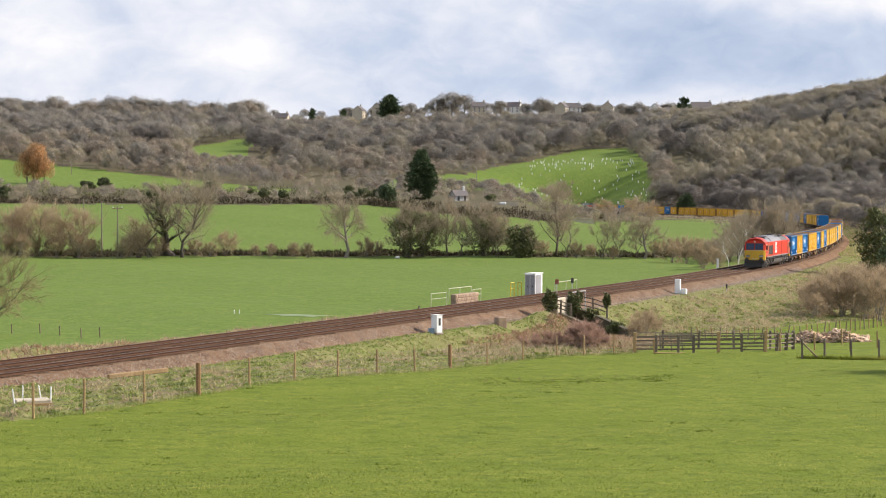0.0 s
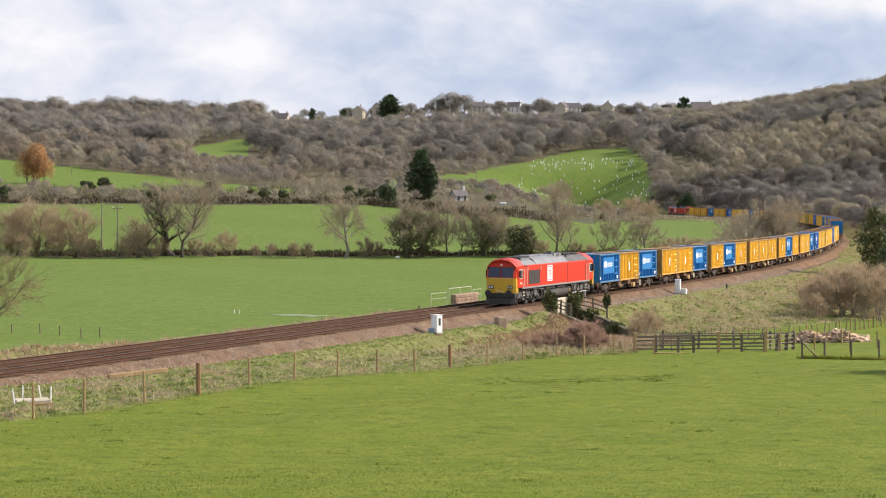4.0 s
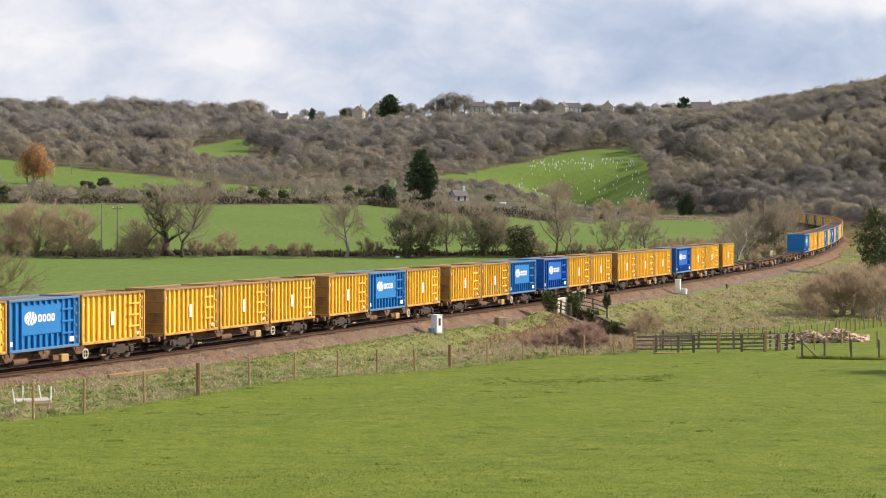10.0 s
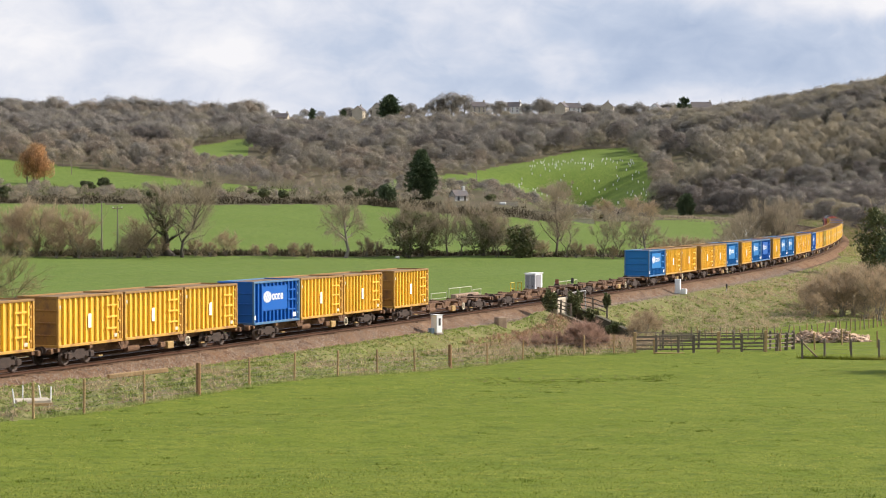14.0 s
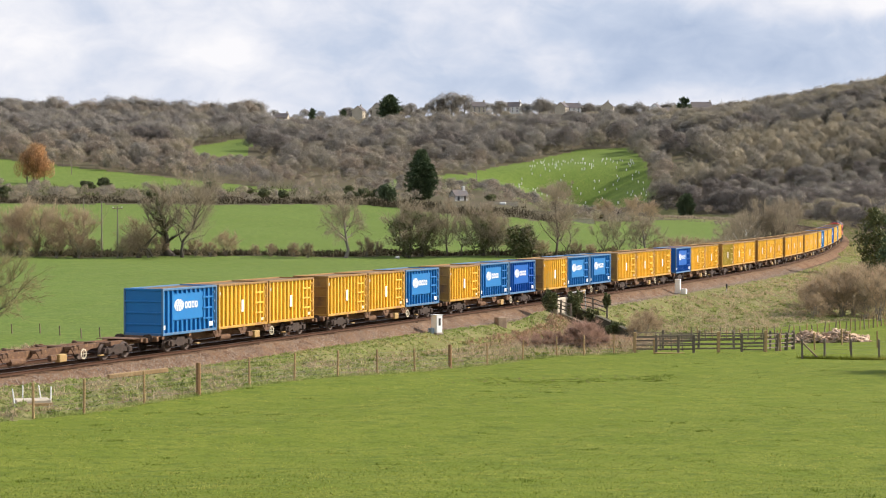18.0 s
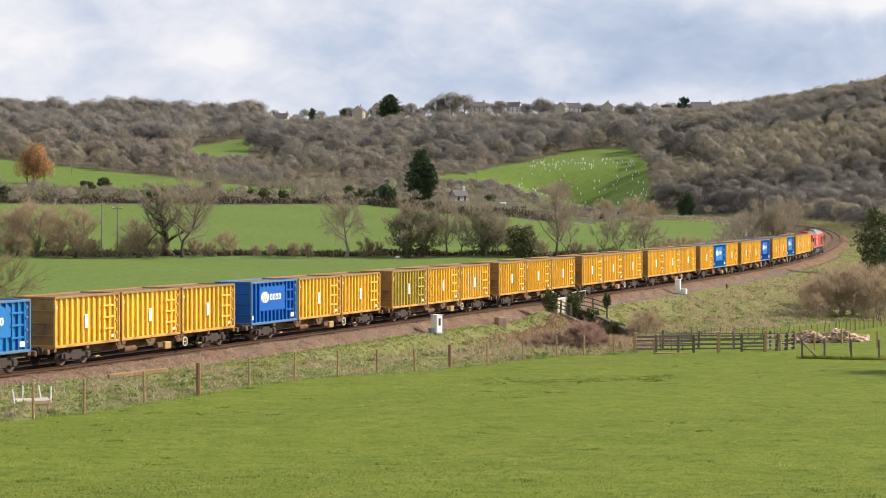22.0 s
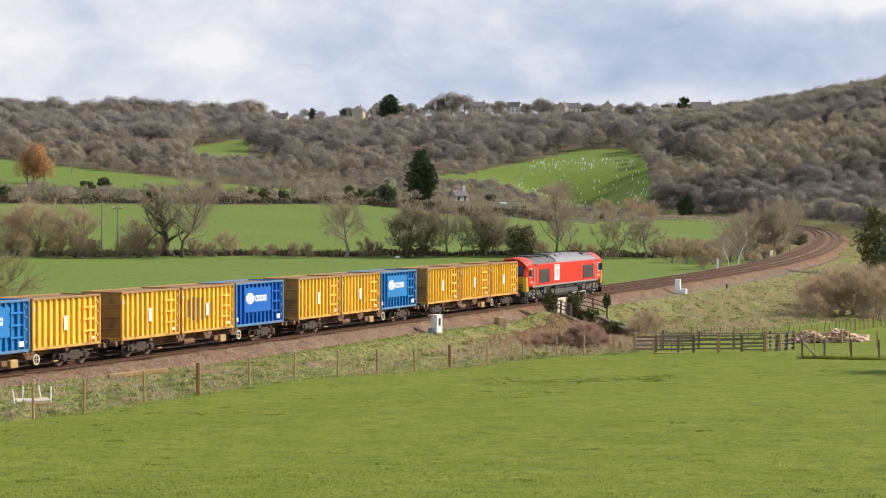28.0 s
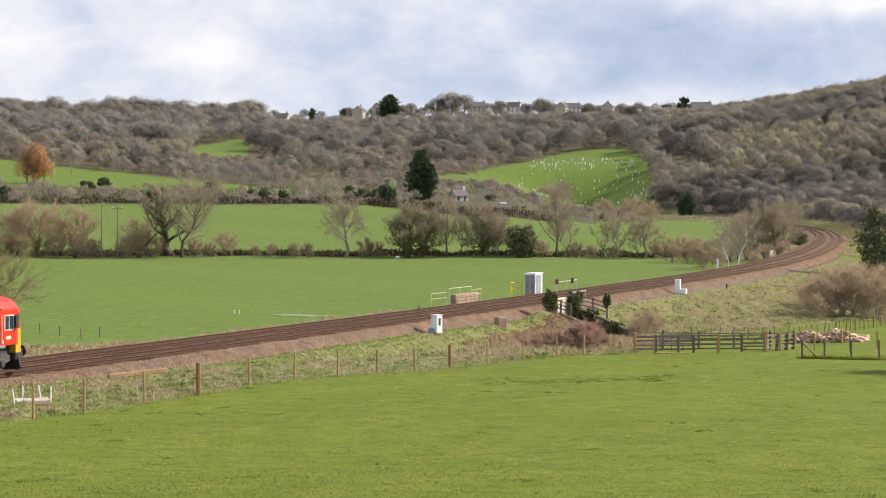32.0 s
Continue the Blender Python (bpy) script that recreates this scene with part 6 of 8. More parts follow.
for key, one, two in (("stem_dry", (0.50, 0.385, 0.25), (0.41, 0.32, 0.20)), ("stem_red", (0.52, 0.345, 0.26), (0.43, 0.29, 0.21))):
    M[key] = see_through(island_shades(material(key, one, 0.9, second=two, scale=0.4, bump=0.0, coords="World", spec=0.15), 0.3), 0.5)
KINDS = {
    "ivy_oak": dict(name="oak_tree", label="bare ivy-clad oak with a leaning dark trunk beside the stream", spec=dict(seed=3, h=12.5, spread=5.2, trunk=0.72, limbs=13, fork=0.30, twigs=8000, rise=0.6, lean=(-2.4, 0.0), ivy=1500, ivy_low=2.2, twig_w=0.032), mats=("dark_bark", "twig", "ivy")),
    "willow": dict(name="crack_willow", label="bare willow with long forked limbs beside the stream", spec=dict(seed=8, h=13.5, spread=7.0, trunk=0.30, stems=1, limbs=15, fork=0.2, twigs=14000, rise=0.8, lean=(3.4, 0.0), twig_w=0.028, twig_len=1.2), mats=("dark_bark", "twig", "ivy")),
    "osier": dict(name="willow_bush", label="reddish-brown leafless willow clump with many upright stems", spec=dict(seed=12, h=8.6, spread=4.2, trunk=0.15, stems=6, limbs=30, fork=0.06, twigs=12000, rise=0.75, twig_len=1.1, twig_w=0.022), mats=("bark", "twig_red", "ivy")),
    "ash": dict(name="ash_tree", label="bare ash with a pale trunk and drooping outer twigs", spec=dict(seed=21, h=10.6, spread=4.6, trunk=0.30, limbs=15, fork=0.28, twigs=12000, rise=0.7, droop=0.22, twig_len=0.9, twig_w=0.024), mats=("pale_bark", "twig", "ivy")),
    "tall_ash": dict(name="ash_tree", label="tall bare ash with a rounded brownish crown by the stream", spec=dict(seed=27, h=13.2, spread=4.6, trunk=0.24, limbs=17, fork=0.2, twigs=15000, rise=1.0, twig_len=1.0, twig_w=0.024)),
    "arching": dict(name="apple_tree", label="low spreading bare tree with arching olive twigs beyond the line", spec=dict(seed=44, h=5.6, spread=4.4, trunk=0.20, limbs=14, fork=0.15, twigs=15000, rise=0.55, droop=0.12, twig_len=0.6, twig_w=0.03), mats=("bark", "twig_olive", "ivy")),
    "alder": dict(name="alder_tree", label="dense leafless alder with several dark stems", spec=dict(seed=33, h=9.6, spread=4.4, trunk=0.26, stems=3, limbs=15, fork=0.12, twigs=10000, rise=1.1, ivy=1500, twig_w=0.035, twig_len=1.1)),
    "slim": dict(name="alder_sapling", label="slender bare sapling by the stream", spec=dict(seed=41, h=8.5, spread=2.6, trunk=0.13, stems=2, limbs=10, fork=0.25, twigs=3000, rise=1.3, twig_w=0.028, twig_len=1.1)),
    "ivy_thorn": dict(name="hawthorn_tree", label="bushy hawthorn smothered in dark ivy", spec=dict(seed=52, h=6.8, spread=3.2, trunk=0.24, stems=2, limbs=12, fork=0.1, twigs=1800, ivy=5200)),
    "birch": dict(name="birch_tree", label="leaning silver birch with a white trunk", spec=dict(seed=61, h=7.5, spread=2.6, trunk=0.09, limbs=11, fork=0.3, twigs=2600, rise=1.0, lean=(-1.4, 0.0)), mats=("render_white", "twig", "ivy")),
    "round": dict(name="sallow_tree", label="round leafless sallow with olive-brown twigs beside the line", spec=dict(seed=73, h=9.5, spread=5.0, trunk=0.24, stems=4, limbs=26, fork=0.08, twigs=14000, rise=0.75, twig_len=0.85, twig_w=0.03)),
    "shrub": dict(name="thorn_bush", label="tangled grey-brown leafless thorn bush", spec=dict(seed=84, h=3.2, spread=1.9, trunk=0.09, stems=5, limbs=15, fork=0.05, twigs=4500, rise=0.9, twig_len=0.7, twig_w=0.024), mats=("pale_bark", "stem_dry", "ivy"), category="bush"),
    "bramble": dict(name="dogwood_bush", label="dense reddish leafless shrub on the railway bank", spec=dict(seed=95, h=2.6, spread=1.7, trunk=0.05, stems=7, limbs=21, fork=0.03, twigs=4200, rise=1.4, twig_len=0.55, twig_w=0.022), mats=("bark", "stem_red", "ivy"), category="bush"),
}
PLANTED = {}


def plant(kind, px, y, scale=1.0, turn=None, dz=0.0):
    x, y, z = spot(px, y)
    turn = random.uniform(0, 360) if turn is None else turn
    m = pose(x, y, z + dz, 0, 0, turn)
    if kind not in PLANTED:
        k = dict(KINDS[kind])
        PLANTED[kind] = grow(k["name"], k["label"], k["spec"], k.get("mats", ("bark", "twig", "ivy")), k.get("category", "tree"), group=k["name"] + " growing about the stream and line")
        ob = PLANTED[kind]
        ob.matrix_basis = m
    else:
        ob = copy_thing(PLANTED[kind], m)
    ob.scale = (scale * random.uniform(0.93, 1.07), scale * random.uniform(0.93, 1.07), scale)
    return ob


# along the stream
plant("osier", 20, 352, 1.1)
plant("osier", 62, 353, 1.25)
plant("osier", 132, 354, 1.15)
plant("osier", 246, 352, 0.85)
plant("ivy_oak", 303, 356, 1.0, 0)
plant("willow", 322, 352, 1.0, 0)
plant("osier", 400, 354, 0.55)
plant("ash", 611, 351, 1.12, 90)
plant("shrub", 648, 354, 1.0)
plant("alder", 722, 353, 1.1)
plant("alder", 748, 355, 1.0)
plant("tall_ash", 792, 356, 0.8, 200)
plant("slim", 818, 354, 0.95)
plant("alder", 858, 353, 1.08)
plant("osier", 872, 356, 0.95)
plant("slim", 880, 351, 0.9)
plant("ivy_thorn", 922, 350, 1.0)
plant("ivy_thorn", 936, 352, 0.8)
plant("tall_ash", 984, 356, 1.0, 20)
plant("slim", 1004, 352, 0.9)
plant("slim", 1066, 350, 0.95)
plant("slim", 1096, 352, 1.0)
plant("ash", 1140, 350, 0.8, 60)
plant("slim", 1128, 352, 0.75)
for px, sc in ((1020, 0.8), (1045, 0.7), (1085, 0.7), (1160, 0.9), (1185, 1.0), (1210, 1.1), (1235, 1.0), (1255, 0.9), (8, 1.2), (36, 1.3), (70, 1.0), (100, 1.2), (140, 1.3), (165, 1.0), (215, 0.9), (232, 1.2), (262, 1.3), (285, 1.0), (345, 0.9), (372, 0.8), (480, 0.7), (520, 0.75), (545, 0.8), (452, 0.6), (668, 0.8), (960, 0.9)):
    plant("shrub", px, random.uniform(348, 356), sc)
plant("osier", 1070, 640, 0.9)
plant("osier", 1120, 640, 1.0)
plant("osier", 1150, 650, 0.8)
# split willow trunk leaning over the stream
fx0, fy0, fz0 = spot(246, 351)
fallen = thing("fallen_trunk", "split willow trunk leaning out over the stream", "tree trunk", m=pose(fx0, fy0, fz0))
for pts_, r_ in ((((-0.3, 0, -0.3), (0.4, 0, 1.3), (1.6, 0.1, 2.6), (3.1, 0.2, 4.3)), (0.42, 0.34, 0.26, 0.10)), (((0.8, 0, 1.6), (1.7, -0.2, 1.3), (2.3, -0.3, 0.2)), (0.22, 0.2, 0.17)), (((0.1, 0, -0.3), (0.3, 0.1, 1.2), (0.1, 0.2, 2.1)), (0.3, 0.24, 0.15))):
    v_, f_ = tube(np.array(pts_), r_, 7)
    part("limb", raw_mesh("limb", v_, f_, M["bark"]), None, fallen)
# beside the line
for s_end, la_end in ((697, 1.0), (700, -4.0), (703, 3.5), (699, -7.0)):
    ex, ey, _ = on_line(s_end, la_end)
    plant("round", 784 + float(ex) / float(ey) * PX, float(ey), 0.9)
plant("birch", 1306, 300, 1.0, 180)
plant("birch", 1290, 306, 0.7, 20)
plant("round", 1292, 330, 0.62)
plant("round", 1308, 345, 0.8)
plant("round", 1336, 352, 0.78)
plant("round", 1356, 340, 0.92)
plant("round", 1322, 338, 0.85)
plant("round", 1378, 338, 1.05)
plant("round", 1268, 322, 0.45)
plant("shrub", 1245, 300, 0.8)
plant("shrub", 1275, 310, 0.9)
plant("slim", 1395, 330, 0.9)
# far left, at the edge of the meadow
plant("arching", -34, 160, 1.0, 0)
x_, y_ = 31.0, 106.0
plant("ivy_thorn", 784 + x_ / y_ * PX, y_, 1.2)
for px, y, sc in ((1190, 330, 1.0), (1215, 325, 1.0), (1240, 322, 1.0), (1262, 318, 0.9), (1330, 318, 0.7), (1352, 322, 0.8), (1384, 322, 0.7)):
    plant("shrub", px, y, sc)
# shrubs on the near bank
for px, y, sc in ((948, 137, 0.26), (968, 137, 0.3), (988, 138, 0.3), (1006, 137, 0.34), (1022, 138, 0.45), (1026, 138, 0.66), (1038, 138, 0.68), (1050, 138, 0.6), (1062, 139, 0.42), (1074, 139, 0.3), (1012, 139, 0.5), (990, 140, 0.42), (970, 140, 0.38), (950, 139, 0.34), (926, 139, 0.3), (1040, 136, 0.5), (930, 136, 0.25), (1040, 142, 0.55), (1018, 142, 0.5)):
    plant("bramble", px, y, sc)
for px, y, sc in ((1128, 158, 0.55), (1144, 160, 0.62), (1160, 162, 0.5)):
    plant("shrub", px, y, sc)
for px, y, sc in ((1432, 196, 0.9), (1450, 188, 1.1), (1470, 192, 1.2), (1492, 186, 1.3), (1512, 190, 1.35), (1535, 185, 1.4), (1560, 188, 1.4), (1590, 188, 1.3), (1480, 203, 1.2), (1525, 205, 1.3), (1440, 181, 0.7), (1556, 180, 1.2)):
    plant("shrub", px, y, sc)
for px, y, sc in ((1455, 200, 1.0), (1500, 200, 1.2), (1540, 202, 1.3)):
    plant("bramble", px, y, sc)


def evergreen(name, label, px, y, h, w, seed, shape=1.3, leaves=5000, size=0.5, mat="evergreen", group="", column=False):
    """A dense evergreen: a trunk, and sprays of foliage set out by boughs with an uneven outline."""
    rng = np.random.default_rng(seed)
    x, y, z = spot(px, y)
    t = thing(name, label, "tree", group=group, m=pose(x, y, z - 0.1))
    v, f = tube(np.array([(0, 0, -0.3), (0.05, 0, h * 0.5), (0, 0.05, h * 0.95)]), [0.035 * h, 0.02 * h, 0.01], 7)
    part("trunk", raw_mesh("trunk", v, f, M["bark"]), None, t)
    nb = 260 if column else 90
    bz = rng.uniform(0.03, 0.97, nb)
    prof = np.sin(np.pi * np.clip(bz, 0, 1) ** shape) ** 0.7 * 0.9 + 0.1
    if column:
        prof = np.clip((1 - bz) / 0.5, 0, 1) ** 0.65 * (0.72 + 0.28 * np.clip(bz / 0.3, 0, 1))
    ang = rng.uniform(0, 2 * np.pi, nb)
    reach = w / 2 * prof * rng.uniform(0.65, 1.12, nb)
    bough = np.stack([np.cos(ang) * reach, np.sin(ang) * reach, bz * h], 1)
    k = rng.integers(0, nb, leaves)
    along = rng.uniform(0.25, 1.0, leaves)[:, None]
    P = bough[k] * np.concatenate([along, along, np.ones_like(along)], 1) + rng.normal(0, (0.03 if column else 0.055) * w, (leaves, 3))
    D = unit(P * np.array([1, 1, 0]) * 0.35 + rng.normal(0, 0.5, P.shape) + np.array([0, 0, 0.55]))
    v, f = blade_mesh(P, D, rng.uniform(0.5, 1.3, leaves) * size, rng.uniform(0.4, 0.9, leaves) * size, rng)
    part("crown", raw_mesh("crown", v, f, M[mat]), None, t, "dense dark foliage")
    return t


evergreen("cypress_tree", "tall dark green cypress standing alone in the hedge line", 746, 606, 15.0, 9.0, 4, 1.15, 22000, 0.6, column=True)
evergreen("yew_tree", "dark evergreen at the foot of the wooded hill", 1214, 716, 8.5, 6.5, 6, 1.1, 3500, 0.9)
evergreen("yew_tree", "dark evergreen overhanging the railway bank", 1550, 262, 9.2, 5.2, 7, 0.9, 3800, 0.42, "ivy")
evergreen("yew_tree", "dark evergreen overhanging the railway bank", 1590, 250, 9.0, 5.0, 8, 0.9, 4500, 0.4)
evergreen("holly_bush", "low dark holly at the edge of the railway bank", 1563, 226, 3.0, 2.4, 9, 0.9, 3000, 0.3)
evergreen("holly_bush", "rounded dark holly in the far hedge", 684, 585, 4.6, 6.5, 14, 0.8, 2500, 0.6)
evergreen("cypress_tree", "dark conifer among the roofs on the skyline", 690, 1330, 15.0, 14.0, 15, 0.9, 4000, 1.5)
evergreen("cypress_tree", "small pointed conifer on the skyline", 553, 1330, 9.0, 5.0, 16, 1.6, 900, 1.2)
evergreen("cypress_tree", "small pointed conifer on the skyline", 608, 1330, 8.0, 4.0, 17, 1.6, 900, 1.2)
evergreen("cypress_tree", "dark fir on the upper slope", 1210, 1100, 16.0, 7.0, 18, 1.5, 2500, 1.3)
evergreen("holly_bush", "small dark bush between the tracks at the bend", 1412, 392, 2.6, 4.2, 19, 0.8, 1400, 0.4, "ivy")


# ivy over the bridge fences
def ivy_clump(label, s, lat, up, rx, rz, seed, n=1500):
    rng = np.random.default_rng(seed)
    x, y, z = at_line(s, lat)
    d = unit(rng.normal(size=(n, 3)))
    P = d * rng.uniform(0.55, 1.05, n)[:, None] * np.array([rx, rx, rz]) * (1 + 0.25 * np.sin(d[:, :1] * 5 + d[:, 2:] * 4))
    v, f = blade_mesh(P, unit(d + rng.normal(0, 0.7, d.shape)), rng.uniform(0.1, 0.26, n), rng.uniform(0.09, 0.2, n), rng)
    c = thing("ivy_clump", label, "ivy", group="ivy on the bridge fences", m=pose(x, y, z + up))
    part("leaves", raw_mesh("leaves", v, f, M["ivy"]), None, c)
    stem, sf = tube(np.array([(0.0, 0, -rz - 0.3), (0.1, 0.05, 0), (-0.05, 0, rz * 0.8)]), [0.05, 0.04, 0.01], 5)
    part("stem", raw_mesh("stem", stem, sf, M["bark"]), None, c)


ivy_clump("dark ivy mound over the end of the fence", BRIDGE_S - 2.7, 4.1, 0.45, 0.52, 0.75, 1, 1900)
ivy_clump("ivy-smothered post above the creep", BRIDGE_S + 0.6, 4.9, 0.05, 0.62, 0.85, 2, 2600)
ivy_clump("ivy tuft on a fence post", BRIDGE_S + 2.7, 4.7, 0.5, 0.24, 0.5, 3, 700)
ivy_clump("ivy tuft on a fence post", BRIDGE_S + 2.9, 7.0, 0.3, 0.24, 0.5, 4, 700)
ivy_clump("dark ivy hanging over the wing wall", BRIDGE_S + 1.5, 6.2, -1.0, 0.6, 0.6, 5, 1800)
ivy_clump("dark ivy hanging over the wing wall", BRIDGE_S - 0.3, 8.8, -1.8, 0.7, 0.5, 6, 1800)


# ---- woods on the hills: leafless crowns, past counting ----
ICO = np.array([(0, 1, 1.618), (0, -1, 1.618), (0, 1, -1.618), (0, -1, -1.618), (1, 1.618, 0), (-1, 1.618, 0), (1, -1.618, 0), (-1, -1.618, 0), (1.618, 0, 1), (1.618, 0, -1), (-1.618, 0, 1), (-1.618, 0, -1)]) / 1.902
ICO_F = np.array([(0, 1, 8), (0, 8, 4), (0, 4, 5), (0, 5, 10), (0, 10, 1), (1, 6, 8), (8, 6, 9), (8, 9, 4), (4, 9, 2), (4, 2, 5), (5, 2, 11), (5, 11, 10), (10, 11, 7), (10, 7, 1), (1, 7, 6), (3, 9, 6), (3, 2, 9), (3, 11, 2), (3, 7, 11), (3, 6, 7)])


_mid = {}
_fine = []
_dome = [tuple(p) for p in ICO]
for tri in ICO_F.tolist():
    m_ = []
    for a, b in ((0, 1), (1, 2), (2, 0)):
        key = tuple(sorted((tri[a], tri[b])))
        if key not in _mid:
            _mid[key] = len(_dome)
            p = ICO[key[0]] + ICO[key[1]]
            _dome.append(tuple(p / np.linalg.norm(p)))
        m_.append(_mid[key])
    _fine += [(tri[0], m_[0], m_[2]), (tri[1], m_[1], m_[0]), (tri[2], m_[2], m_[1]), tuple(m_)]
DOME, DOME_F = np.array(_dome), np.array(_fine)


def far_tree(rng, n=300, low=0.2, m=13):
    """A leafless crown of about one metre's height and reach, to be scaled: upswept sprays of fine branches on a dome, twigs about them, and a stem."""
    a = np.arange(m) * 2.4 + rng.uniform(0, 6.28)
    t = (np.arange(m) + 0.5) / m
    out = 0.36 * np.sqrt(t) * rng.uniform(0.75, 1.15, m)
    z = 0.56 - 0.34 * t ** 1.6 + low * 0.3 + rng.uniform(-0.07, 0.05, m)
    c = np.stack([np.cos(a) * out, np.sin(a) * out, z], 1)
    size = rng.uniform(0.10, 0.17, m)
    cores = [(np.array([0, 0, 0.40 + low * 0.3]) + DOME * np.array([0.30, 0.30, 0.27]) * (1 + rng.normal(0, 0.05, (len(DOME), 1))), DOME_F)]
    for k in range(m):
        p = ICO * size[k] * (1 + rng.normal(0, 0.14, (12, 1)))
        p[:, :2] += c[k, :2] * p[:, 2:] * 0.8
        cores.append((c[k] + p, ICO_F))
    k = rng.integers(0, m, n)
    d = unit(rng.normal(size=(n, 3)) + np.array([0, 0, 0.4]))
    P = c[k] + d * (rng.uniform(0.7, 1.05, n) * size[k])[:, None]
    D = unit(d * 0.6 + c[k] * np.array([1.6, 1.6, 0]) + rng.normal(0, 0.3, d.shape) + np.array([0, 0, 0.7]))
    side = unit(np.cross(D, rng.normal(size=d.shape)))
    L, W = rng.uniform(0.06, 0.15, n), rng.uniform(0.006, 0.014, n)
    v = np.empty((n, 3, 3))
    v[:, 0], v[:, 1], v[:, 2] = P - side * (W / 2)[:, None], P + side * (W / 2)[:, None], P + D * L[:, None]
    t, tf = tube(np.array([(0, 0, -0.12), (0.01, 0.01, 0.3), (0, 0, 0.7)]), [0.017, 0.013, 0.006], 3)
    return join(cores + [(v.reshape(-1, 3), np.arange(3 * n).reshape(n, 3)), (t, tf)])


def wood(name, label, places, heights, seed, mats, spread=(0.9, 1.3), n=300, clumps=13):
    """Many crowns in one mesh; each takes one of the given tints."""
    rng = np.random.default_rng(seed)
    kinds = [far_tree(rng, n, m=clumps) for _ in range(6)]
    vs, fs, mi, k = [], [], [], 0
    for (x, y), h in zip(places, heights):
        v, f = kinds[rng.integers(0, 6)]
        a, wd = rng.uniform(0, 6.28), rng.uniform(*spread)
        c, s = math.cos(a) * h * wd, math.sin(a) * h * wd
        q = np.stack([v[:, 0] * c - v[:, 1] * s + x, v[:, 0] * s + v[:, 1] * c + y, v[:, 2] * h], 1)
        vs.append(q)
        fs.append(f + k)
        mi.append(np.full(len(f), rng.choice(len(mats), p=None)))
        k += len(v)
    vs, fs = np.concatenate(vs), np.concatenate(fs)
    me = raw_mesh(name, vs, fs, [M[m] for m in mats])
    me.polygons.foreach_set("material_index", np.concatenate(mi).astype(np.int32))
    me.polygons.foreach_set("use_smooth", np.ones(len(fs), bool))
    return tagged(new(name, me), label, "woodland", kind="stuff")




def lace(m, cover=0.40, scale=4.6, tall=0.35):
    """Opens fine gaps in massed twigs, drawn out upwards."""
    n, l = m.node_tree.nodes, m.node_tree.links
    o = n["Material Output"]
    old = o.inputs["Surface"].links[0].from_socket
    geo, mul, tex, step = n.new("ShaderNodeNewGeometry"), n.new("ShaderNodeVectorMath"), n.new("ShaderNodeTexNoise"), n.new("ShaderNodeMapRange")
    mul.operation = "MULTIPLY"
    mul.inputs[1].default_value = (scale, scale, scale * tall)
    l.new(geo.outputs["Position"], mul.inputs[0])
    l.new(mul.outputs[0], tex.inputs["Vector"])
    tex.inputs["Scale"].default_value, tex.inputs["Detail"].default_value = 1.0, 5.0
    tex.inputs["Roughness"].default_value = 0.7
    at = 0.5 + (0.5 - cover) * 0.5
    step.inputs["From Min"].default_value, step.inputs["From Max"].default_value = at - 0.05, at + 0.05
    l.new(tex.outputs["Fac"], step.inputs["Value"])
    gap, mx = n.new("ShaderNodeBsdfTransparent"), n.new("ShaderNodeMixShader")
    l.new(step.outputs["Result"], mx.inputs[0])
    l.new(gap.outputs[0], mx.inputs[1])
    l.new(old, mx.inputs[2])
    l.new(mx.outputs[0], o.inputs["Surface"])
    return m


# Twig tints greyed and paled, with distance haze mixed into the colour.
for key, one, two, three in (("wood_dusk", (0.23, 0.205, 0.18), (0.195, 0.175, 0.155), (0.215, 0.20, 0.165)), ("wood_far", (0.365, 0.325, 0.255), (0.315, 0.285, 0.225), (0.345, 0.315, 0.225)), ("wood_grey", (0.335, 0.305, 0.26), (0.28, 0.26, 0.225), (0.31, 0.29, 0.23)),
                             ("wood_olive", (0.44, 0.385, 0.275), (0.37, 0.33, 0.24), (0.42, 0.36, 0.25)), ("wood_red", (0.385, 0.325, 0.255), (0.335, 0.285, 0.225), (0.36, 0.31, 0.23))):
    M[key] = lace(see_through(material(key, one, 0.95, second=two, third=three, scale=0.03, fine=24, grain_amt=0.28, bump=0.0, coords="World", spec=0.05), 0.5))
M["wood_ever"] = lace(see_through(material("wood_ever", (0.085, 0.10, 0.045), 0.9, second=(0.11, 0.12, 0.055), scale=0.1, fine=20, bump=0.0, coords="World", spec=0.1), 0.3), 0.6)
M["catkins"] = lace(see_through(material("catkins", (0.66, 0.35, 0.15), 0.95, second=(0.50, 0.32, 0.17), scale=0.15, fine=20, bump=0.0, coords="World", spec=0.05), 0.4), 0.42, 3.0)


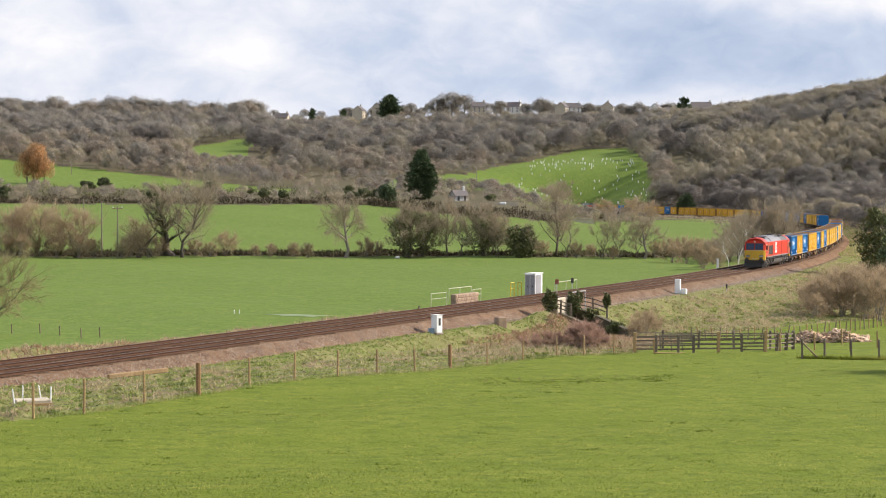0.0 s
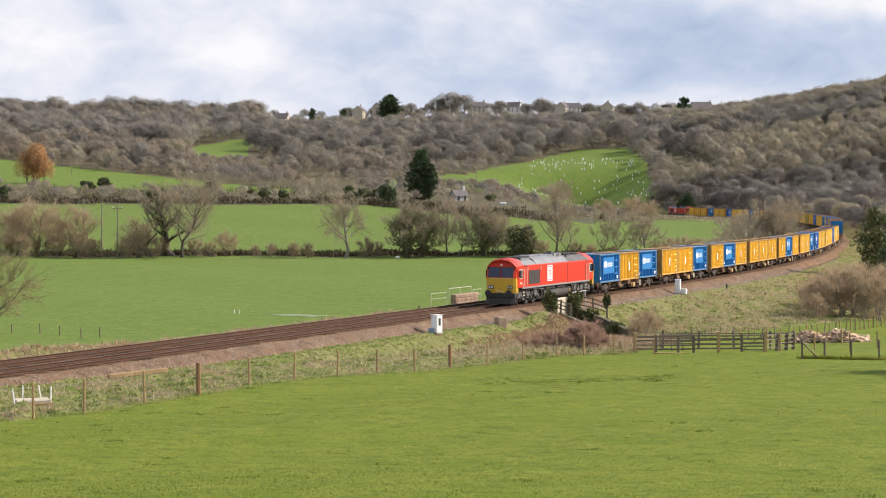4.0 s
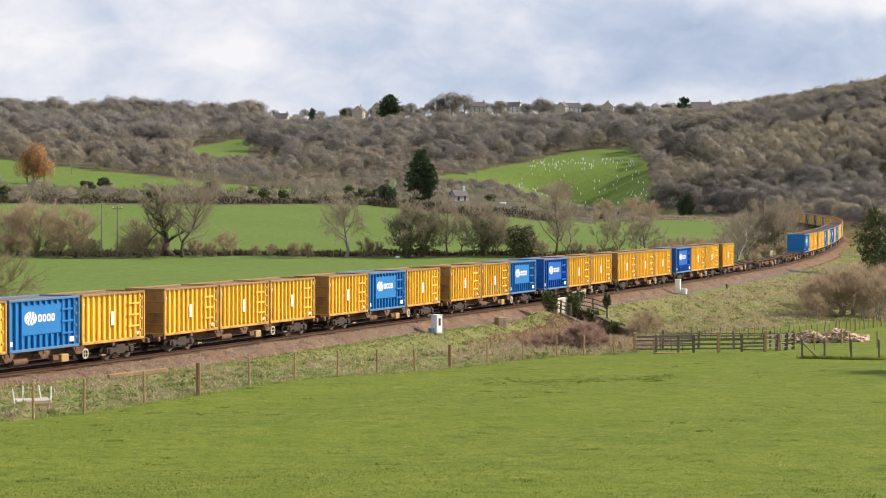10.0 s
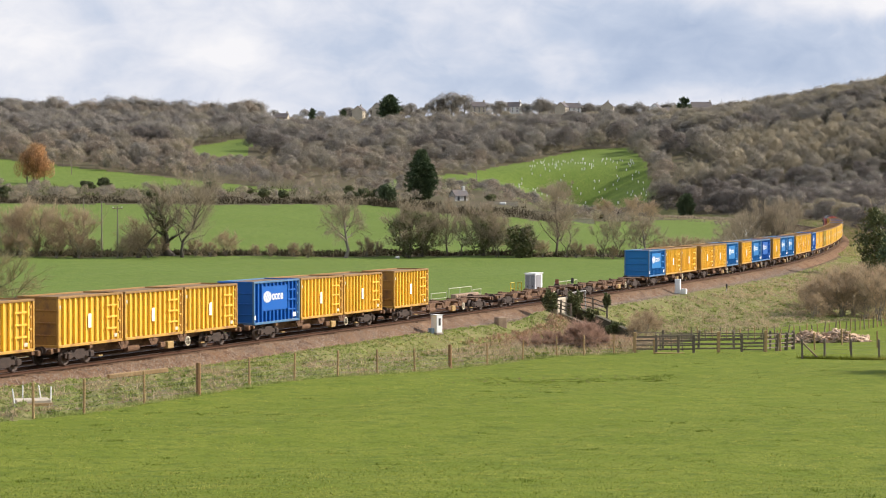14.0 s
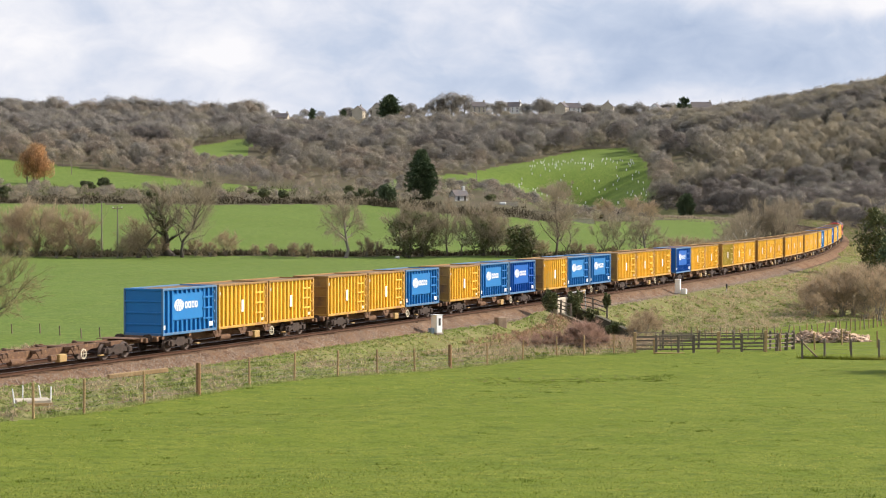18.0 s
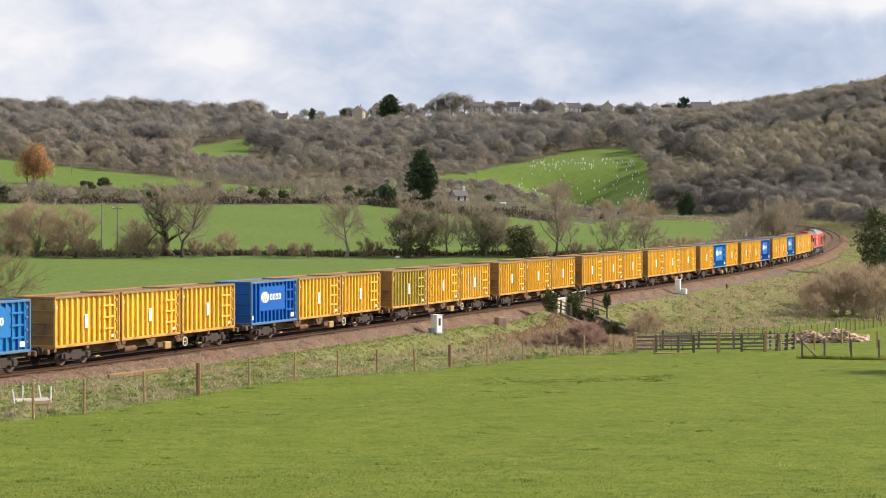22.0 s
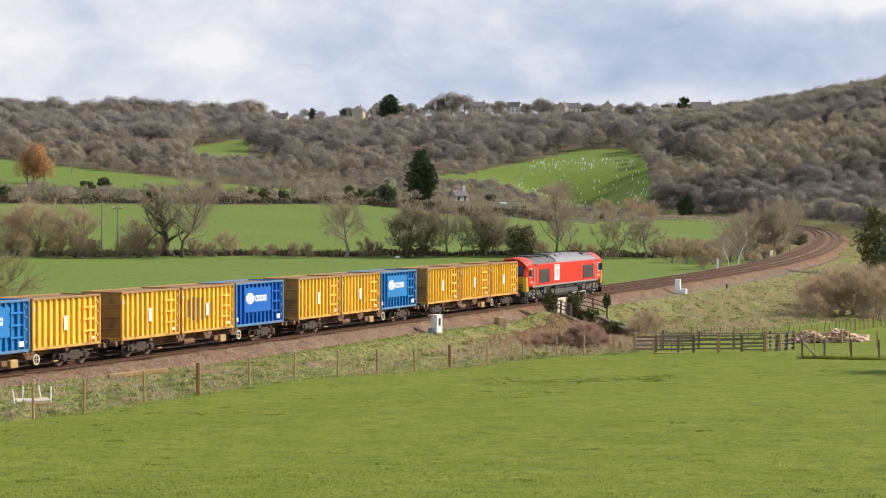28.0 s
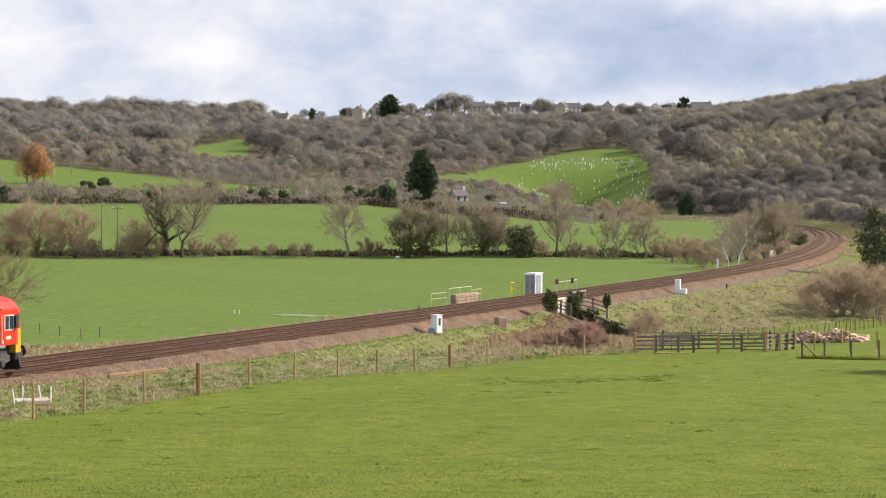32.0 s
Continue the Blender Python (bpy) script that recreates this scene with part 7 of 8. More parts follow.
def scatter(n, y0, y1, a0, a1, seed, gap, keep_out=True, clear=13.0):
    """Random places between two depths and two bearings, not closer than gap, off the meadows and the line."""
    rng = np.random.default_rng(seed)
    y = np.sqrt(rng.uniform(y0 ** 2, y1 ** 2, n * 3))
    x = rng.uniform(a0, a1, n * 3) * y
    ok = np.ones(len(x), bool)
    if keep_out:
        for poly in MEADOWS.values():
            ok &= ~inside(x, y, poly)
    along, lat, _ = nearest_on_line(x, y)
    ok &= (np.abs(lat) > clear) | (along > 694)
    x, y = x[ok], y[ok]
    cell, out = {}, []
    for px, py in zip(x, y):
        key = (int(px // gap), int(py // gap))
        if all(cell.get((key[0] + i, key[1] + j)) is None or math.hypot(px - cell[key[0] + i, key[1] + j][0], py - cell[key[0] + i, key[1] + j][1]) > gap for i in (-1, 0, 1) for j in (-1, 0, 1)):
            cell[key] = (px, py)
            out.append((px, py))
        if len(out) >= n:
            break
    return out


def planted_wood(name, label, places, lo, hi, seed, mats, **kw):
    xy = np.array(places)
    z = land(xy[:, 0], xy[:, 1])[0]
    rng = np.random.default_rng(seed + 50)
    hs = rng.uniform(lo, hi, len(places))
    ob = wood(name, label, places, hs, seed, mats, **kw)
    co = np.empty(len(ob.data.vertices) * 3, np.float32)
    ob.data.vertices.foreach_get("co", co)
    co = co.reshape(-1, 3)
    per = len(co) // len(places)
    co[:, 2] += np.repeat(z, per)
    ob.data.vertices.foreach_set("co", co.ravel())
    return ob


GREYS = ("wood_far", "wood_grey", "wood_grey", "wood_olive", "wood_red")
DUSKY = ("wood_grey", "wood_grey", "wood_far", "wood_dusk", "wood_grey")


def bearing(p):
    return p[0] / p[1]


def outside_bend(p):
    along, lat, _ = nearest_on_line(np.array([p[0]]), np.array([p[1]]))
    return not (lat[0] < 0 and 330 < along[0] < 694)


hill = [p for p in scatter(1750, 880, 1300, -0.26, 0.26, 1, 9.0) if not (p[1] < 900 and -0.02 < bearing(p) < 0.105) and not (p[1] < 925 and -0.126 < bearing(p) < -0.085)]
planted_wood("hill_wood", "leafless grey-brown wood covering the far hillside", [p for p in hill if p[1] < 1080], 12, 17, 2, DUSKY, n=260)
village = [p for p in hill if -0.088 < bearing(p) < 0.15]
ridge = [p for p in hill if not -0.088 < bearing(p) < 0.15]
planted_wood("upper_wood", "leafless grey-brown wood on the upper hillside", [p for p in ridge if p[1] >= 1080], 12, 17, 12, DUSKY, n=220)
planted_wood("upper_wood", "leafless grey-brown wood below the houses", [p for p in village if 1080 <= p[1] < 1200], 7, 11, 13, GREYS, n=220)
planted_wood("hill_scrub", "low leafless scrub below the houses on the hill", [p for p in village if p[1] >= 1200], 2.8, 5.2, 14, GREYS, n=70, clumps=6)
crest = [p for p in scatter(200, 1350, 1425, -0.26, 0.26, 3, 10.0) if not -0.09 < bearing(p) < -0.055 and not 0.04 < bearing(p) < 0.15 or p[1] > 1390]
planted_wood("skyline_wood", "row of leafless trees along the skyline", crest, 8, 14, 4, ("wood_grey", "wood_far", "wood_grey"), n=320)
planted_wood("crest_scrub", "leafless scrub and garden hedges along the ridge", scatter(420, 1345, 1410, -0.26, 0.26, 36, 6.5), 4.0, 6.5, 37, GREYS, n=60, clumps=5)
crest_west = scatter(60, 1300, 1345, -0.26, -0.088, 33, 11.0)
planted_wood("skyline_wood", "row of taller leafless trees along the skyline", crest_west, 15, 22, 34, ("wood_grey", "wood_red", "wood_grey"), n=420)
right = [p for p in scatter(2300, 650, 1010, 0.105, 0.27, 5, 5.6) if outside_bend(p) and not (795 < p[1] < 970 and p[0] < 110)]
planted_wood("wood_edge", "low leafless scrub at the edge of the planted slope", [p for p in scatter(150, 745, 965, 0.086, 0.14, 51, 5.0) if p[0] < 110], 1.6, 3.4, 52, ("wood_olive", "wood_far", "wood_grey"), n=140, clumps=8)
# The shade low on the hill is put into this darker wood tint.
planted_wood("foot_wood", "leafless trees along the hill foot, shade in their dark tint", [p for p in right if p[1] < 775], 8, 12.5, 46, ("wood_dusk", "wood_dusk", "wood_grey"), n=260, spread=(0.7, 1.05))
planted_wood("east_wood", "leafless olive-brown wood along the crest of the steep hill", [p for p in right if p[1] >= 930], 12.5, 19, 7, ("wood_grey", "wood_far", "wood_olive"), n=260, spread=(0.75, 1.1))
planted_wood("east_wood", "leafless olive-brown wood on the steep hill above the bend", [p for p in right if 775 <= p[1] < 930], 8, 13.5, 6, ("wood_olive", "wood_far", "wood_olive", "wood_far"), n=260, spread=(0.7, 1.05))
lower = [p for p in scatter(700, 690, 905, -0.26, 0.11, 7, 8.0) if not (p[1] < 880 and -0.022 < bearing(p) < 0.1) and not (p[1] < 800 and bearing(p) < -0.13)]
planted_wood("valley_wood", "leafless brown copses between the valley fields", [p for p in lower if (not -0.135 < bearing(p) < -0.08 or p[1] < 720) and outside_bend(p)], 8, 13, 8, ("wood_far", "wood_red", "wood_far", "wood_grey"), n=300)
low_wood = [p for p in scatter(170, 720, 925, -0.165, -0.07, 44, 7.0) if p[1] < 840 or not -0.128 < bearing(p) < -0.084]
edge_wood = [p for p in scatter(140, 760, 930, -0.215, -0.125, 47, 7.5)]
planted_wood("edge_wood", "leafless brown trees along the top of the sloping field", edge_wood, 6.5, 10, 48, ("wood_far", "wood_olive", "wood_red"), n=260)
planted_wood("low_wood", "young leafless trees below the hill clearing", low_wood, 4.5, 7.5, 45, ("wood_far", "wood_red", "wood_grey"), n=220)
under = [p for p in scatter(1100, 690, 1000, -0.26, 0.108, 31, 5.0) if not (p[1] < 760 and bearing(p) < -0.10) and not (p[1] > 862 and -0.126 < bearing(p) < -0.09)]
planted_wood("undergrowth", "low brown undergrowth and saplings between the copses", under, 2.4, 4.6, 32, ("wood_far", "wood_red", "wood_olive"), n=60, clumps=5)
planted_wood("strip_scrub", "leafless brown thicket beside the planted slope", scatter(260, 780, 900, -0.05, 0.06, 58, 4.8), 3.5, 7.0, 59, ("wood_far", "wood_red", "wood_grey"), n=110, clumps=8)
strip = [p for p in scatter(260, 575, 668, -0.25, 0.09, 9, 8.0)]
planted_wood("hedge_wood", "leafless reddish-brown scrub and hedgerow trees", strip, 2.4, 5.6, 10, ("wood_red", "wood_far", "wood_olive", "wood_ever"), n=160, clumps=8)
copse = [p for p in scatter(190, 668, 785, -0.04, 0.108, 29, 6.5) if bearing(p) < 0.1 and p[0] < 72]
planted_wood("copse", "leafless brown scrub below the planted slope", copse, 3.5, 7.0, 30, ("wood_red", "wood_far", "wood_grey"), n=300)
bend_wood = scatter(170, 400, 660, 0.17, 0.26, 12, 6.5, clear=8.0)
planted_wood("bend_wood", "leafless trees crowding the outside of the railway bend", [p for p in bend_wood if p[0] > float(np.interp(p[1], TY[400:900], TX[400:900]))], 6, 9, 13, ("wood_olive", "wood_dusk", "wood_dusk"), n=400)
# scrub crowding the far tracks on both sides
rng_b = np.random.default_rng(55)
s_b, l_b = rng_b.uniform(262, 640, 520), 7.5 + rng_b.random(520) ** 1.2 * 34
xb, yb, _ = on_line(s_b, l_b)
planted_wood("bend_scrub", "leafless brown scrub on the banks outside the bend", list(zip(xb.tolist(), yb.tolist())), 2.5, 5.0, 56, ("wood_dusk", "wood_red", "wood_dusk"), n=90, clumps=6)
s_b, l_b = rng_b.uniform(330, 640, 260), -8.5 - rng_b.random(260) ** 1.5 * 16
xb, yb, _ = on_line(s_b, l_b)
planted_wood("bend_scrub", "low brown brambles inside the bend", list(zip(xb.tolist(), yb.tolist())), 0.5, 1.1, 57, ("wood_red", "wood_far", "wood_olive"), n=60, clumps=4)
# a few taller trees on the skyline and the orange one in the valley
for k, (px, y, h) in enumerate(((800, 1335, 22), (775, 1338, 18), (822, 1340, 19), (885, 1335, 14), (930, 1338, 12), (955, 1335, 16), (965, 1338, 15), (205, 1335, 25), (240, 1335, 24), (262, 1340, 22), (285, 1335, 22), (322, 1335, 22), (380, 1338, 21), (418, 1338, 20), (442, 1335, 22), (1022, 1340, 12), (1042, 1342, 13), (1058, 1345, 12), (1100, 1340, 14), (1116, 1345, 13), (1130, 1340, 15), (1145, 1342, 11), (1175, 1345, 15), (1187, 1345, 16), (1225, 1342, 12), (1268, 1340, 14), (1280, 1345, 13), (1325, 1330, 14), (1345, 1325, 18), (1360, 1322, 17), (1420, 1180, 16), (1440, 1170, 15), (1470, 1120, 15))):
    x = (px - 784) / PX * y
    v, f = far_tree(np.random.default_rng(200 + k), 900, 0.34)
    t = thing("skyline_tree", "tall leafless tree with a domed crown on the skyline", "tree", group="trees on the skyline", m=pose(x, y, land_at(x, y) - 0.5))
    q = v * np.array([h * 1.1, h * 1.1, h])
    part("crown", raw_mesh("crown", q, f[:-12], M["wood_grey"]), None, t)
    tv, tf = tube(np.array([(0, 0, -1.0), (0.1, 0.1, h * 0.3), (0, 0, h * 0.7)]), [0.03 * h, 0.02 * h, 0.1], 5)
    part("trunk", raw_mesh("trunk", tv, tf, M["bark"]), None, t)
ox, oy, oz = spot(62, 690)
t = thing("orange_tree", "tall tree with orange spring catkins in the valley hedge", "tree", m=pose(ox, oy, oz - 0.3))
for k, (dx, h, wide) in enumerate(((0.6, 17.5, 0.62), (-2.6, 14.5, 0.62), (3.2, 12.0, 0.7), (-0.5, 10.5, 0.9))):
    v, f = far_tree(np.random.default_rng(300 + k), 900, 0.15)
    q = v * np.array([h * wide, h * wide, h * 1.1]) + np.array([dx, 0, 0])
    part("crown", raw_mesh("crown", q, f[:-12], M["catkins"]), None, t, "orange catkins")
    tv, tf = tube(np.array([(dx, 0, -0.5), (dx, 0.1, h * 0.4), (dx, 0, h * 0.8)]), [0.3, 0.2, 0.05], 6)
    part("trunk", raw_mesh("trunk", tv, tf, M["bark"]), None, t)


# ---- hedges ----
def hedge(name, label, line, h, w, seed, mat, per_m=60, size=0.5):
    rng = np.random.default_rng(seed)
    pts = np.array(line, float)
    seg = np.hypot(*np.diff(pts, axis=0).T)
    cum = np.concatenate([[0], np.cumsum(seg)])
    n = int(cum[-1] * per_m)
    d = rng.uniform(0, cum[-1], n)
    x = np.interp(d, cum, pts[:, 0]) + rng.normal(0, w / 3, n)
    y = np.interp(d, cum, pts[:, 1]) + rng.normal(0, w / 3, n)
    z = land(x, y)[0]
    tall = h * (0.7 + 0.35 * np.sin(d / 3.7) * np.sin(d / 9.1 + 1) + 0.2 * np.sin(d / 1.3))
    P = np.stack([x, y, z + rng.uniform(-0.1, 0.85, n) * tall], 1)
    D = unit(rng.normal(0, 0.6, (n, 3)) + np.array([0, 0, 0.8]))
    v, f = blade_mesh(P, D, rng.uniform(0.5, 1.4, n) * size, rng.uniform(0.12, 0.4, n) * size, rng)
    return tagged(new(name, raw_mesh(name, v, f, M[mat])), label, "hedge", kind="stuff")


M["hedge_dark"] = island_shades(material("hedge_dark", (0.085, 0.073, 0.042), 0.95, second=(0.11, 0.085, 0.055), scale=0.2, bump=0.0, coords="World", spec=0.1), 0.35)
hedge("stream_hedge", "low dark hedge and brambles along the stream bank", [(-95, 357), (-40, 358), (0, 357.5), (25, 356), (48, 352)], 1.3, 1.8, 21, "hedge_dark", 90, 0.6)
hedge("stream_hedge", "low dark hedge and brambles along the stream bank", [(-70, 361), (0, 361)], 1.0, 2.2, 26, "hedge_dark", 60, 0.6)
hedge("far_hedge", "dark evergreen hedge across the valley field", [(-150, 566), (-60, 570), (-22, 567), (-6, 535), (8, 508), (30, 503)], 2.6, 3.0, 22, "hedge_dark", 55, 0.9)
hedge("far_hedge", "ragged brown hedge across the valley field", [(-165, 600), (-70, 640), (-20, 650)], 3.6, 4.0, 23, "ivy", 30, 1.0)
hedge("line_hedge", "rough brown growth beside the far tracks", [tuple(float(a) for a in on_line(s, -9.0)[:2]) for s in range(330, 640, 20)], 0.7, 3.0, 24, "twig", 40, 0.8)
hedge("line_hedge", "rough brown growth outside the bend", [tuple(float(a) for a in on_line(s, 10.0)[:2]) for s in range(190, 420, 20)], 2.2, 4.0, 25, "twig", 50, 0.8)


# ---- grass ----
M["bank_green"] = island_shades(material("bank_green", (0.30, 0.375, 0.10), 0.85, second=(0.48, 0.44, 0.20), third=(0.18, 0.24, 0.055), scale=0.4, bump=0.0, coords="World", spec=0.2), 0.35)
see_through(M["bank_green"], 0.4)


def tufts(name, label, x, y, seed, blades, lo, hi, wd, mat, lean=0.35, under=0.02):
    """Tufts of grass blades at the given places."""
    rng = np.random.default_rng(seed)
    z = land(x, y)[0]
    n = len(x)
    P = np.repeat(np.stack([x, y, z - under], 1), blades, 0) + rng.normal(0, 0.05, (n * blades, 3)) * np.array([1, 1, 0])
    D = unit(rng.normal(0, lean, (n * blades, 3)) + np.array([0, 0, 1.0]))
    size = np.repeat(rng.uniform(0.6, 1.4, n), blades)
    v, f = blade_mesh(P, D, rng.uniform(lo, hi, n * blades) * size, rng.uniform(0.6, 1.4, n * blades) * wd, rng)
    return tagged(new(name, raw_mesh(name, v, f, M[mat])), label, "grass", kind="stuff")


M["tussock"] = island_shades(material("tussock", (0.20, 0.235, 0.03), 0.85, second=(0.34, 0.33, 0.075), scale=0.4, bump=0.0, coords="World", spec=0.2), 0.3)
see_through(M["tussock"], 0.5)
M["pale_blade"] = see_through(island_shades(material("pale_blade", (0.46, 0.46, 0.13), 0.85, second=(0.34, 0.38, 0.08), scale=0.4, bump=0.0, coords="World", spec=0.2), 0.3), 0.5)
M["rank_blade"] = island_shades(material("rank_blade", (0.125, 0.172, 0.022), 0.85, second=(0.16, 0.205, 0.032), scale=0.4, bump=0.0, coords="World", spec=0.2), 0.35)
see_through(M["rank_blade"], 0.35)
rng_g = np.random.default_rng(77)
gy = 40 + 92 * rng_g.random(130000) ** 1.15
gx = rng_g.uniform(-0.235, 0.235, len(gy)) * gy
fy = np.interp(gx, FX, FY)
ok = gy < fy - 0.3
tufts("meadow_grass", "short cropped green grass of the near pasture", gx[ok], gy[ok], 31, 3, 0.02, 0.055, 0.026, "blade", 0.6)
# coarser lumps
gy = np.repeat(42 + 88 * rng_g.random(700), 9)
gx = np.repeat(rng_g.uniform(-0.235, 0.235, 700), 9) * gy
old_line = np.arange(len(gy)) < 80 * 9
along = np.repeat(rng_g.random(80), 9)
gx[:80 * 9], gy[:80 * 9] = 1.6 + 10.5 * along + np.repeat(rng_g.normal(0, 0.4, 80), 9), 96.0 + 7.5 * along + np.repeat(rng_g.normal(0, 1.8, 80), 9)
gx, gy = gx + rng_g.normal(0, 0.2, len(gy)), gy + rng_g.normal(0, 0.2, len(gy))
ok = gy < np.interp(gx, FX, FY) - 0.5
yellowed = ok & ~old_line & (np.repeat(rng_g.random(700), 9) < 0.85)
fy_ = 40 + 92 * rng_g.random(44000) ** 1.2
fx_ = rng_g.uniform(-0.235, 0.235, len(fy_)) * fy_
keep = fy_ < np.interp(fx_, FX, FY) - 0.4
tufts("pale_grass", "pale dead blades among the pasture grass", fx_[keep], fy_[keep], 43, 4, 0.02, 0.05, 0.026, "pale_blade", 1.5)
tufts("grass_clumps", "yellowed tussocks in the near pasture", gx[yellowed], gy[yellowed], 32, 9, 0.03, 0.08, 0.025, "pale_blade", 1.3)
ok &= ~yellowed
tufts("grass_clumps", "darker tussocks in the near pasture", gx[ok], gy[ok], 33, 10, 0.04, 0.10, 0.03, "rank_blade", 1.0)
# rough bank between fence and ballast
s_ = np.concatenate([rng_g.uniform(-100, 190, 46000), rng_g.uniform(-100, 30, 26000)])
la = 3.7 - 0.9 * smooth(-s_, 0, 25) + rng_g.random(72000) ** np.where(np.arange(72000) < 46000, 0.8, 1.6) * 24
bx, by, _ = on_line(s_, la)
ok = (by > np.interp(bx, FX, FY) + 0.1) & ((np.abs(s_ - BRIDGE_S) > 3.2) | (la > 12)) & (np.abs(bx / by) < 0.24)
bx, by, la, s_ = bx[ok], by[ok], la[ok], s_[ok]
patch = 0.70 - 0.42 * smooth(s_, 8, 20) * smooth(la, 4.0, 6.0) + np.sin(bx * 0.75 + 0.7) * np.sin(by * 0.31 + 1.1) + 0.6 * np.sin(bx * 1.9 - by * 0.9) + rng_g.normal(0, 0.25, len(bx)) + 0.35 * smooth(la, 6, 3.5)
bare = np.sin(bx * 1.1 + 2.0) * np.sin(by * 0.43 - 0.6) + 0.3 * np.sin(by * 1.7)
keep = (bare < 0.7) | (rng_g.random(len(bx)) < 0.15)
green = (patch > 0.02) & keep
dry = (patch <= 0.02) & keep
tufts("bank_grass", "rank green grass on the railway bank", bx[green], by[green], 33, 9, 0.06, 0.16, 0.08, "bank_green", 1.4)
tufts("bank_straw", "dead straw-coloured grass on the railway bank", bx[dry], by[dry], 34, 8, 0.08, 0.24, 0.05, "straw", 1.3)
# swathes of fallen straw, and scattered dark grass painting in the shade of hollows
nc = 1900
cs_ = np.concatenate([rng_g.uniform(12, 150, nc - 650), rng_g.uniform(-95, 4, 250), rng_g.uniform(-30, -3, 400)])
cl_ = 5.0 + rng_g.random(nc) * 14
cl_[-400:] = 6.5 + rng_g.random(400) * 12
ca, cb = np.repeat(cs_, 9) + rng_g.normal(0, 0.25, nc * 9), np.repeat(cl_, 9) + rng_g.normal(0, 0.5, nc * 9)
ca = ca - 0.6 * (cb - np.repeat(cl_, 9))
wx, wy, _ = on_line(ca, cb)
fit_ = (wy > np.interp(wx, FX, FY) + 0.3) & (np.abs(ca - BRIDGE_S + 0.55 * np.maximum(cb - 4, 0)) > 3.4) & (np.abs(wx / wy) < 0.23)
shade = np.repeat(rng_g.random(nc), 9) < 0.3
tufts("fallen_straw", "pale fallen straw lying in streaks down the bank", wx[fit_ & ~shade], wy[fit_ & ~shade], 41, 6, 0.15, 0.42, 0.045, "straw", 0.7)
tufts("rank_grass", "dark grass clumps painting shaded hollows into the bank", wx[fit_ & shade], wy[fit_ & shade], 42, 6, 0.10, 0.28, 0.06, "rank_blade", 0.8)
# dead stalks standing above the rest
pick = rng_g.random(len(bx)) < 0.014
tufts("dead_stalks", "tall dead stalks on the railway bank", bx[pick], by[pick], 37, 4, 0.3, 0.65, 0.025, "straw", 0.4)
# strip beyond the line
s_ = rng_g.uniform(-100, 130, 15000)
bx, by, _ = on_line(s_, -6.7 - rng_g.random(15000) ** 1.2 * (2.4 + 2.2 * np.sin(s_ * 0.09) ** 2 + 1.0 * np.sin(s_ * 0.41)))
ok = np.abs(s_ - BRIDGE_S - 3) > 6
M["dead_bracken"] = island_shades(material("dead_bracken", (0.56, 0.38, 0.245), 0.95, second=(0.46, 0.30, 0.18), third=(0.60, 0.48, 0.33), scale=0.5, bump=0.0, coords="World", spec=0.1), 0.35)
brown = rng_g.random(len(bx)) < 0.4
tufts("verge_bracken", "dead brown stalks standing beyond the ballast", bx[ok & brown], by[ok & brown], 38, 8, 0.15, 0.45, 0.05, "dead_bracken", 1.2)
ok &= ~brown
tufts("verge_straw", "dead brown grass standing beyond the ballast", bx[ok], by[ok], 35, 8, 0.15, 0.4, 0.06, "straw", 1.2)
# tussocks under the fence
d_ = np.clip(rng_g.uniform(0, 1, 1800) + 0.01 * np.sin(np.arange(1800) * 0.7), 0, 1)
fxs, fys = np.array([p[0] for p in FENCE[1:18]]), np.array([p[1] for p in FENCE[1:18]])
q = d_ * 16
fx_, fy_ = np.interp(q, np.arange(17), fxs) + rng_g.normal(0, 0.15, 1800), np.interp(q, np.arange(17), fys) + rng_g.normal(0, 0.15, 1800)
tufts("fence_grass", "longer grass under the fence wires", fx_, fy_, 36, 8, 0.06, 0.2, 0.03, "bank_green", 0.6)
# long grass at the foot of the paddock fence
d_ = rng_g.uniform(0, 1, 900)
tufts("paddock_grass", "long dark grass along the paddock fence", 21.7 + d_ * 11 + rng_g.normal(0, 0.1, 900), 123.6 - d_ * 1.5 + rng_g.normal(0, 0.12, 900), 39, 8, 0.12, 0.34, 0.03, "tussock", 0.5)
# rough growth along the outside of the bend, and bracken about the creep
s_ = rng_g.uniform(180, 470, 11000)
bx, by, _ = on_line(s_, 2.6 + rng_g.random(11000) ** 1.4 * 7)
tint = rng_g.random(11000) < 0.55
tufts("bend_grass", "rough green grass along the bend", bx[tint], by[tint], 61, 5, 0.2, 0.5, 0.12, "bank_green", 0.9)
tufts("bend_straw", "dead pale grass along the bend", bx[~tint], by[~tint], 62, 5, 0.2, 0.5, 0.12, "straw", 0.9)
s_ = rng_g.uniform(-16, 6, 11000)
la = 5.0 + rng_g.random(11000) * 13
bx, by, _ = on_line(s_, la)
ok = (by > np.interp(bx, FX, FY) + 0.1) & (np.abs(s_ - BRIDGE_S + 0.55 * np.maximum(la - 4, 0)) > 2.5) & (rng_g.random(11000) < 0.3 + 0.7 * smooth(s_ - la * 0.6, -16, -8))
tufts("bank_bracken", "collapsed brown bracken on the bank by the creep", bx[ok], by[ok], 63, 8, 0.12, 0.4, 0.045, "dead_bracken", 1.1)
